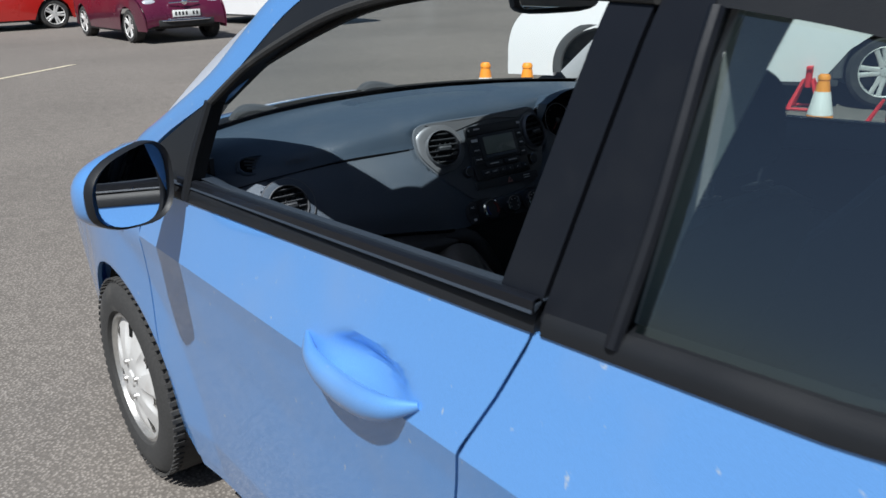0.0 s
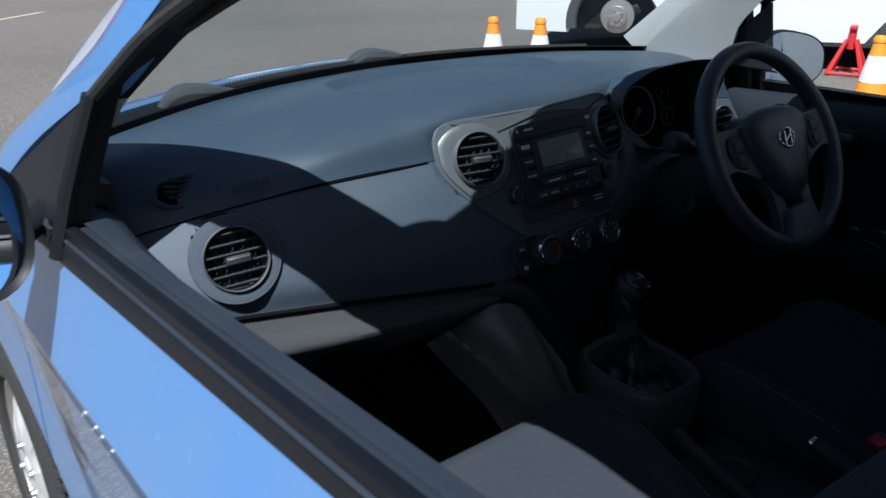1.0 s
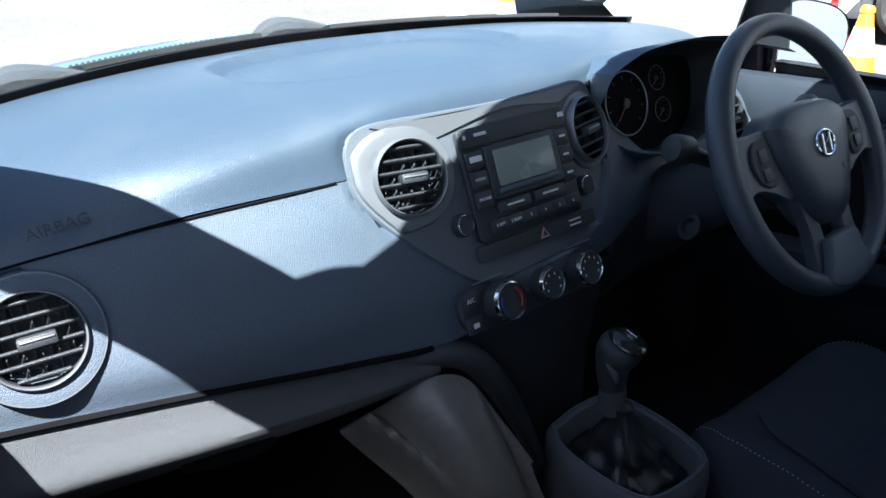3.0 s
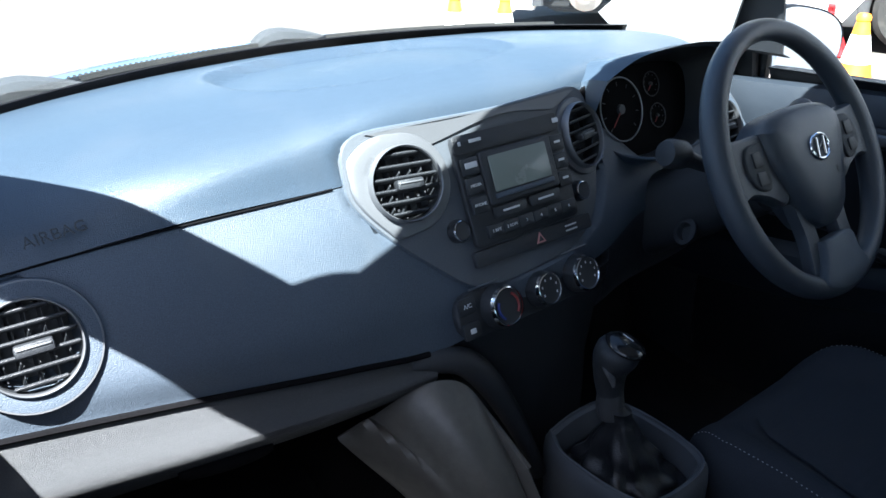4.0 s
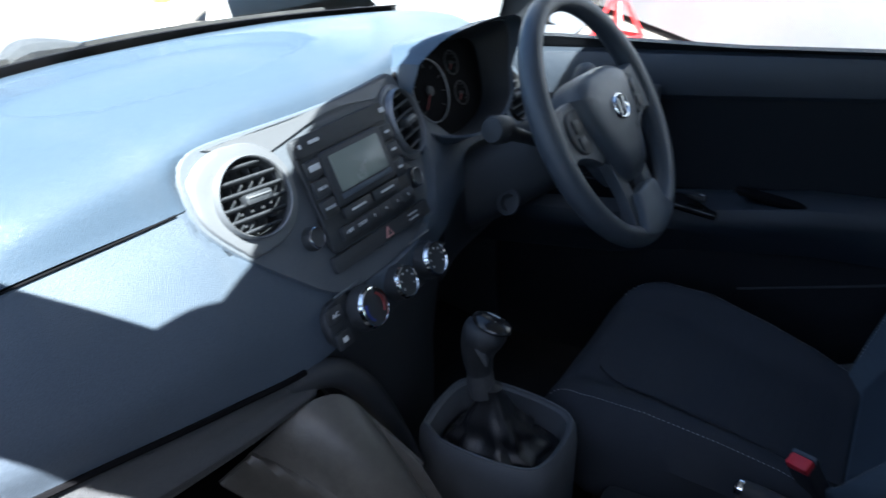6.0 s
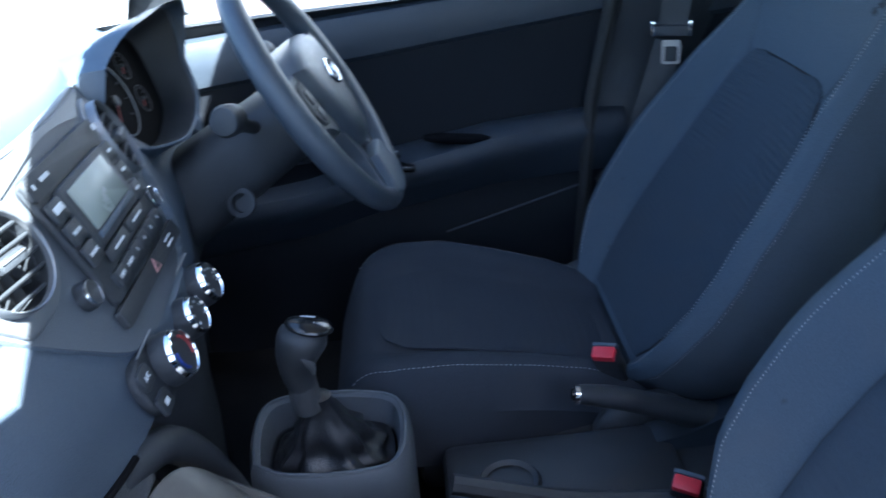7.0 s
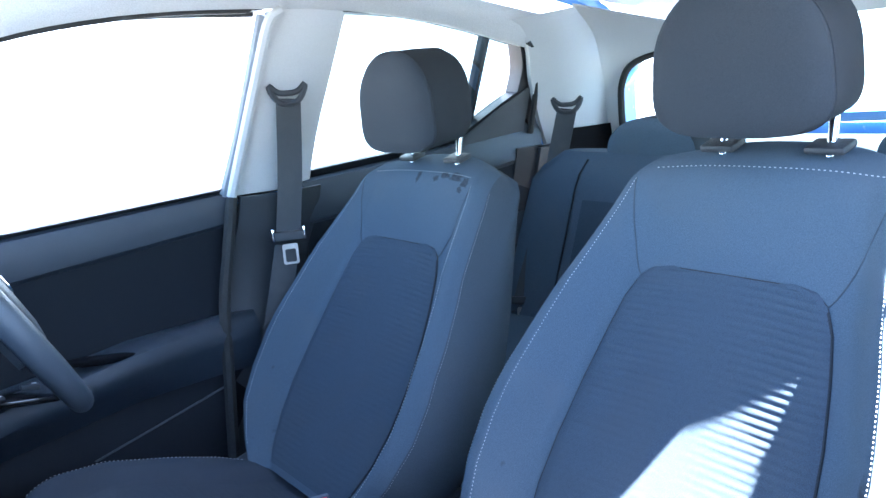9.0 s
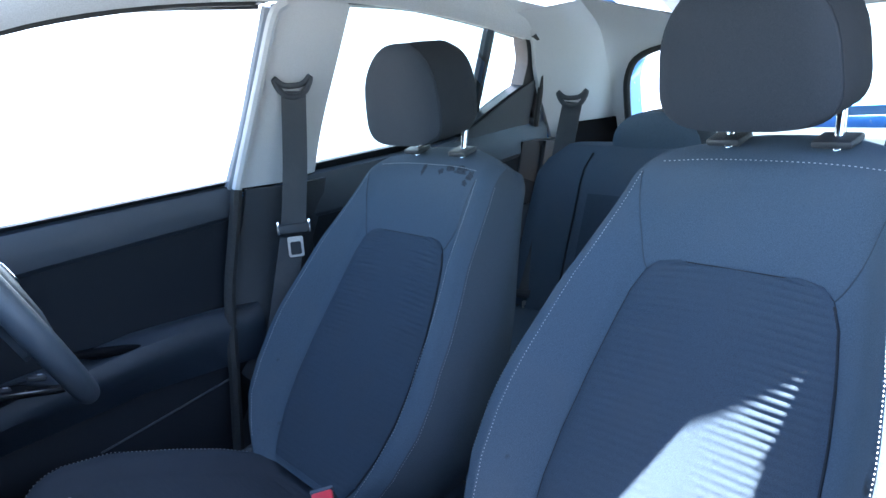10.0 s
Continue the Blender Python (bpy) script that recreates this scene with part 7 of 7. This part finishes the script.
def parked_car(label, length, width, height, paint, profile, axles, wheel_r, m, belt_z, lower=None, skip=None, roof=None):
    """A whole car by its side profile (x along it, front at +x): body swept across its width, with glass, wheels, lamps."""
    c = thing("parked_car", label, "car", "parked cars")
    n = 56
    up = spline(profile, n)
    body = []
    for i, (x, z) in enumerate(up):
        row = []
        for u in np.linspace(-1, 1, 17):
            hw = width / 2 * (1 - 0.10 * (2 * abs(x) / length) ** 4)
            tumble = 0.16 * max(0, (z - belt_z)) / max(0.1, height - belt_z)
            hw = hw * (1 - tumble)
            row.append((x, u * hw, z - 0.05 * abs(u) ** 6))
        body.append(row)
    part("shell", sheet(arr(body), 0.02), paint, c)
    for sd in (-1, 1):
        rows = []
        for i, (x, z) in enumerate(up):
            low = 0.22
            for ax in axles:
                if abs(x - ax) < wheel_r + 0.05:
                    low = max(low, wheel_r + math.sqrt(max(0, (wheel_r + 0.05) ** 2 - (x - ax) ** 2)))
            col = []
            for t in np.linspace(0, 1, 16):
                zz = low + (max(z - 0.05, low + 0.02) - low) * t
                hw = width / 2 * (1 - 0.10 * (2 * abs(x) / length) ** 4)
                hw *= 1 - 0.16 * max(0, zz - belt_z) / max(0.1, height - belt_z)
                hw += 0.02 * math.sin(math.pi * min(1, max(0, (zz - 0.2) / (belt_z - 0.2))))
                col.append((x, sd * hw, zz))
            rows.append(col)
        flank = part("flank", sheet(arr(rows), 0.02 * sd), paint, c)
        cab = [(x, z) for x, z in up if z > belt_z + 0.10]
        if cab:
            xa, xb = min(x for x, z in cab) + 0.16, max(x for x, z in cab) - 0.16
            ztop = height - 0.10
            for x0, x1 in ((xa, (xa + xb) / 2 - 0.03), ((xa + xb) / 2 + 0.03, xb)):
                q = []
                for t in np.linspace(0, 1, 5):
                    zz = belt_z + 0.02 + (ztop - belt_z - 0.02) * t
                    hw = width / 2 * (1 - 0.16 * max(0, zz - belt_z) / max(0.1, height - belt_z)) + 0.006
                    sl = 0.22 * t
                    q.append([(x, sd * hw, zz) for x in np.linspace(x0 + (sl if x0 == xa else 0) * 0.6, x1 - (sl if x1 == xb else 0), 7)])
                part("side_window", sheet(arr(q), 0.004 * -sd), CAR_GLASS, c)
        for ax in axles:
            if skip and (sd, ax) in skip:
                continue
            alloy(c, Matrix.Translation((ax, sd * (width / 2 - 0.10), wheel_r)) @ pose(0, 0, 0, -90 * sd, 0, 0), wheel_r, 5)
        # sill and arches
        part("sill_cladding", moved(rounded(axles[0] - axles[1] - 2 * wheel_r - 0.1, 0.05, 0.16, 0.02), at((axles[0] + axles[1]) / 2, sd * (width / 2 - 0.01), 0.26)), lower or BLACK_TRIM, c)
        if lower:
            for ax in axles:
                ring = [(ax + (wheel_r + 0.075) * math.cos(a), sd * (width / 2 + 0.004), wheel_r + (wheel_r + 0.075) * math.sin(a)) for a in np.linspace(-0.15, math.pi + 0.15, 22)]
                part("arch_cladding", tube(ring, 0.048, 8, flat=0.5), lower, c)
        part("headlamp", moved(ball(0.10, 0.16, 0.09, 18, 2.4), at(length / 2 - 0.24, sd * (width / 2 - 0.24), belt_z - 0.27)), LAMP_GLASS, c)
        part("door_gap", tube([((axles[0] + axles[1]) / 2 + 0.45, sd * (width / 2 + 0.021), 0.34), ((axles[0] + axles[1]) / 2 + 0.42, sd * (width / 2 + 0.022), 0.62), ((axles[0] + axles[1]) / 2 + 0.40, sd * (width / 2 + 0.004), belt_z)], 0.004, 5), RUBBER, c)
        mir = part("door_mirror", moved(ball(0.08, 0.09, 0.06, 14, 2.6), at((axles[0] + axles[1]) / 2 + 0.62, sd * (width / 2 + 0.06), belt_z + 0.07)), paint, c)
    part("underbody", moved(rounded(length - 0.5, width - 0.30, 0.14, 0.02), at(0, 0, 0.30)), RUBBER, c)
    # windscreen glass just proud of the shell
    ws = [(x, z) for x, z in up if x > 0 and belt_z + 0.02 < z < height - 0.07]
    if len(ws) > 2:
        q = [[(x + 0.006, u * width * 0.40 * (1 - 0.16 * (z - belt_z) / (height - belt_z)), z + 0.006) for u in np.linspace(-1, 1, 7)] for x, z in ws]
        part("windscreen", sheet(arr(q), 0.003), CAR_GLASS, c)
    c.matrix_world = m
    return c


CITY = [(-1.74, 0.45), (-1.76, 0.75), (-1.66, 1.0), (-1.36, 1.38), (-1.05, 1.47), (-0.5, 1.50), (0.05, 1.44), (0.52, 1.18), (0.80, 1.0), (1.25, 0.90), (1.58, 0.74), (1.74, 0.52), (1.76, 0.32)]
maroon = parked_car("dark maroon small hatchback with chrome bumper strip parked across the lot", 3.55, 1.63, 1.49, MAROON, CITY, (1.12, -1.18), 0.29, Matrix.Translation((4.42, 15.9, 0)) @ pose(0, 0, 0, 0, 0, -87), 0.93)
plate = part("number_plate", moved(rounded(0.014, 0.52, 0.115, 0.004), at(1.775, 0.0, 0.50)), PLATE_WHITE, maroon)
for k in range(7):
    if k != 4:
        part("plate_bar", moved(rounded(0.003, 0.036, 0.062, 0.002, 1), at(1.784, -0.20 + 0.066 * k, 0.50)), RUBBER, plate)
part("grille", moved(rounded(0.05, 1.05, 0.12, 0.02), at(1.745, 0, 0.345)), RUBBER, maroon)
part("chrome_strip", tube(spline([(1.60, -0.72, 0.40), (1.76, -0.45, 0.385), (1.79, 0.0, 0.38), (1.76, 0.45, 0.385), (1.60, 0.72, 0.40)], 20), 0.014, 8), CHROME, maroon)
part("chrome_strip", tube(spline([(1.58, -0.55, 0.42), (1.775, -0.3, 0.41), (1.80, 0.0, 0.41), (1.775, 0.3, 0.41), (1.58, 0.55, 0.42)], 20), 0.009, 8), CHROME, maroon)
part("badge_strip", tube([(1.70, -0.28, 0.68), (1.735, 0.0, 0.69), (1.70, 0.28, 0.68)], 0.012, 8), CHROME, maroon)
part("badge", moved(ball(0.02, 0.055, 0.055, 16), at(1.735, 0, 0.69)), CHROME, maroon)
for sd in (-1, 1):
    part("lower_lamp", moved(ball(0.06, 0.09, 0.06, 14, 2.4), at(1.62, sd * 0.60, 0.56)), LAMP_GLASS, maroon)
    part("fog_lamp", moved(ball(0.03, 0.05, 0.045, 12), at(1.73, sd * 0.50, 0.36)), LAMP_GLASS, maroon)
HATCH = [(-2.0, 0.45), (-2.02, 0.78), (-1.92, 1.02), (-1.62, 1.36), (-1.1, 1.47), (-0.3, 1.47), (0.35, 1.36), (0.95, 1.02), (1.30, 0.94), (1.75, 0.82), (1.98, 0.62), (2.02, 0.32)]
parked_car("bright red hatchback parked across the lot", 4.1, 1.74, 1.47, RED_PAINT, HATCH, (1.28, -1.25), 0.31, Matrix.Translation((2.4, 20.6, 0)) @ pose(0, 0, 0, 0, 0, 0), 0.95)
SUVP = [(-2.15, 0.50), (-2.2, 0.85), (-2.14, 1.08), (-1.92, 1.50), (-1.4, 1.64), (-0.5, 1.67), (0.35, 1.58), (0.98, 1.16), (1.30, 1.07), (1.85, 0.98), (2.12, 0.78), (2.2, 0.50), (2.17, 0.34)]
parked_car("white crossover with dark alloy wheels parked across the lot", 4.4, 1.82, 1.66, WHITE_PAINT, SUVP, (1.35, -1.30), 0.345, Matrix.Translation((7.9, 17.2, 0)) @ pose(0, 0, 0, 0, 0, -78), 1.07, CLADDING)

# white crossover beside the blue car, its front wheel off
suv = parked_car("white crossover with grey cladding, jacked up with a front wheel off", 4.4, 1.84, 1.66, WHITE_PAINT, SUVP, (1.30, -1.20), 0.315,
                 Matrix.Translation((6.30, 4.08, 0.02)) @ pose(0, 0, 0, 0, 0, 123.4), 1.07, CLADDING, skip={(1, 1.30)})
hub_m = Matrix.Translation((1.30, 0.84, 0.36)) @ pose(0, 0, 0, -90, 0, 0)
disc = part("brake_disc", moved(lathe([(0.085, 0.055), (0.085, 0.01), (0.145, 0.005), (0.148, 0.0), (0.148, -0.02), (0.02, -0.02), (0.02, 0.06), (0.05, 0.062)], 44, True), hub_m), STEEL, suv, "bare steel brake disc")
part("disc_hat", moved(lathe([(0.086, 0.0), (0.084, 0.058), (0.036, 0.060), (0.034, 0.078), (0.0005, 0.08)], 32), hub_m), STEEL, disc)
for k in range(5):
    part("wheel_stud", moved(lathe([(0.007, 0.05), (0.007, 0.085), (0.0005, 0.086)], 8), hub_m @ pose(0, 0, 0, 0, 0, 72 * k) @ Matrix.Translation((0.06, 0, 0))), STEEL, disc)
part("caliper", moved(rounded(0.16, 0.08, 0.10, 0.02), at(1.18, 0.80, 0.40, 0, 25, 0)), BLACK_TRIM, suv)
part("arch_well", moved(rounded(0.74, 0.30, 0.60, 0.10), at(1.30, 0.62, 0.48)), RUBBER, suv)
part("front_cladding", moved(rounded(0.22, 1.72, 0.30, 0.08), at(2.10, 0, 0.38)), CLADDING, suv)


def cone(x, y, h=0.46, turn=0.0):
    c = thing("traffic_cone", "orange traffic cone with a white band standing on tarmac", "traffic cone", "traffic cones")
    k = h / 0.46
    prof = [(0.150, 0.028), (0.118, 0.034), (0.100, 0.10), (0.082, 0.19)]
    part("cone_body", lathe([(r * k, z * k) for r, z in prof], 32, True), CONE_ORANGE, c)
    part("white_band", lathe([(0.0822 * k, 0.19 * k), (0.0835 * k, 0.192 * k), (0.051 * k, 0.345 * k), (0.050 * k, 0.347 * k)], 32, True), CONE_WHITE, c)
    part("cone_tip", lathe([(0.0495 * k, 0.347 * k), (0.036 * k, 0.42 * k), (0.040 * k, 0.425 * k), (0.040 * k, 0.445 * k), (0.030 * k, 0.46 * k), (0.026 * k, 0.45 * k)], 28, True), CONE_ORANGE, c)
    part("base_plate", moved(rounded(0.32 * k, 0.32 * k, 0.03, 0.008), at(0, 0, 0.015)), CONE_ORANGE, c)
    c.matrix_world = pose(x, y, 0, 0, 0, turn)
    return c


cone(3.40, 4.66, 0.50, 10)
cone(3.62, 4.37, 0.50, 35)
cone(4.62, 2.28, 0.50, 20)
cone(4.95, 0.80, 0.50, 50)

jack = thing("axle_stand", "red steel axle stand on tarmac beside the white crossover", "axle stand")
for sx, sy in ((-1, -1), (-1, 1), (1, -1), (1, 1)):
    part("leg", tube([(sx * 0.13, sy * 0.13, 0.01), (sx * 0.035, sy * 0.035, 0.27)], [0.022, 0.014], 6), JACK_RED, jack)
part("column", moved(lathe([(0.030, 0.20), (0.030, 0.36), (0.0005, 0.361)], 16), at(0, 0, 0)), JACK_RED, jack)
part("saddle", moved(rounded(0.10, 0.05, 0.03, 0.008), at(0, 0, 0.37)), JACK_RED, jack)
part("base_ring", tube([(0.13, 0.13, 0.02), (-0.13, 0.13, 0.02), (-0.13, -0.13, 0.02), (0.13, -0.13, 0.02)], 0.014, 6, True), JACK_RED, jack)
jack.matrix_world = pose(5.80, 3.05, 0, 0, 0, 20)
copy_thing(jack, pose(5.22, 2.05, 0, 0, 0, 70))

bottle = thing("spray_bottle", "small white and green plastic bottle standing on tarmac", "bottle")
part("bottle_body", lathe([(0.04, 0.0), (0.042, 0.02), (0.042, 0.12), (0.02, 0.16), (0.0005, 0.161)], 20), GREEN_PLASTIC, bottle)
part("bottle_cap", lathe([(0.035, 0.15), (0.04, 0.17), (0.035, 0.21), (0.0005, 0.22)], 16), CONE_WHITE, bottle)
bottle.matrix_world = pose(5.20, 3.39, 0)

line = [[(x + 0.06 * k, y, 0.004) for k in (-1, 1)] for x, y in spline([(1.93, 12.05), (0.2, 10.7), (-1.6, 9.3)], 12)]
tagged(part("bay_line", sheet(line, 0.003), ROAD_PAINT), "worn pale parking bay line painted on tarmac", "road marking", kind="structure")

# shipping container standing askew beyond, with a plank deck before it
box = thing("shipping_container", "pale blue-white corrugated steel container with a red bottom rail", "container")
CON = Matrix.Translation((6.35, -0.68, 0)) @ pose(0, 0, 0, 0, 0, 43.4)
prof = []
for i in range(44):
    x0 = -6.0 + 0.27 * i
    prof += [(x0, 0.0), (x0 + 0.07, 0.0), (x0 + 0.135, 0.036), (x0 + 0.205, 0.036)]
part("corrugated_side", moved(sheet(arr([[(x, -d, z) for z in (0.16, 1.2, 2.45)] for x, d in prof]), 0, (0, 0.02, 0)), CON @ Matrix.Translation((0, 0.0, 0))), SHUTTER, box, sharp=12)
part("bottom_rail", moved(rounded(11.9, 0.10, 0.15, 0.015), CON @ at(-0.05, 0.02, 0.085)), JACK_RED, box)
part("top_rail", moved(rounded(11.9, 0.10, 0.12, 0.015), CON @ at(-0.05, 0.02, 2.51)), SHUTTER, box)
part("roof_panel", moved(rounded(11.9, 2.4, 0.05, 0.01), CON @ at(-0.05, 1.2, 2.56)), SHUTTER, box)
part("end_panel", moved(rounded(0.06, 2.4, 2.5, 0.01), CON @ at(5.87, 1.2, 1.30)), SHUTTER, box)
part("end_panel", moved(rounded(0.06, 2.4, 2.5, 0.01), CON @ at(-5.97, 1.2, 1.30)), SHUTTER, box)
part("rear_side", moved(rounded(11.9, 0.06, 2.5, 0.01), CON @ at(-0.05, 2.4, 1.30)), SHUTTER, box)
deck = thing("plank_deck", "brown wooden planks laid flat on the ground before a container", "wooden deck")
for i in range(7):
    part("plank", moved(rounded(3.2, 0.135, 0.04, 0.005), CON @ at(0.55 + 0.03 * (i % 3), -0.16 - 0.145 * i, 0.025)), PLANK, deck)
bucket = thing("bucket", "white plastic bucket with a red lid standing on tarmac", "bucket")
part("bucket_body", lathe([(0.0005, 0.0), (0.11, 0.002), (0.13, 0.25), (0.135, 0.26)], 28), CONE_WHITE, bucket)
part("bucket_lid", lathe([(0.137, 0.25), (0.14, 0.27), (0.0005, 0.275)], 28), JACK_RED, bucket)
bucket.matrix_world = pose(6.2, 0.66, 0)
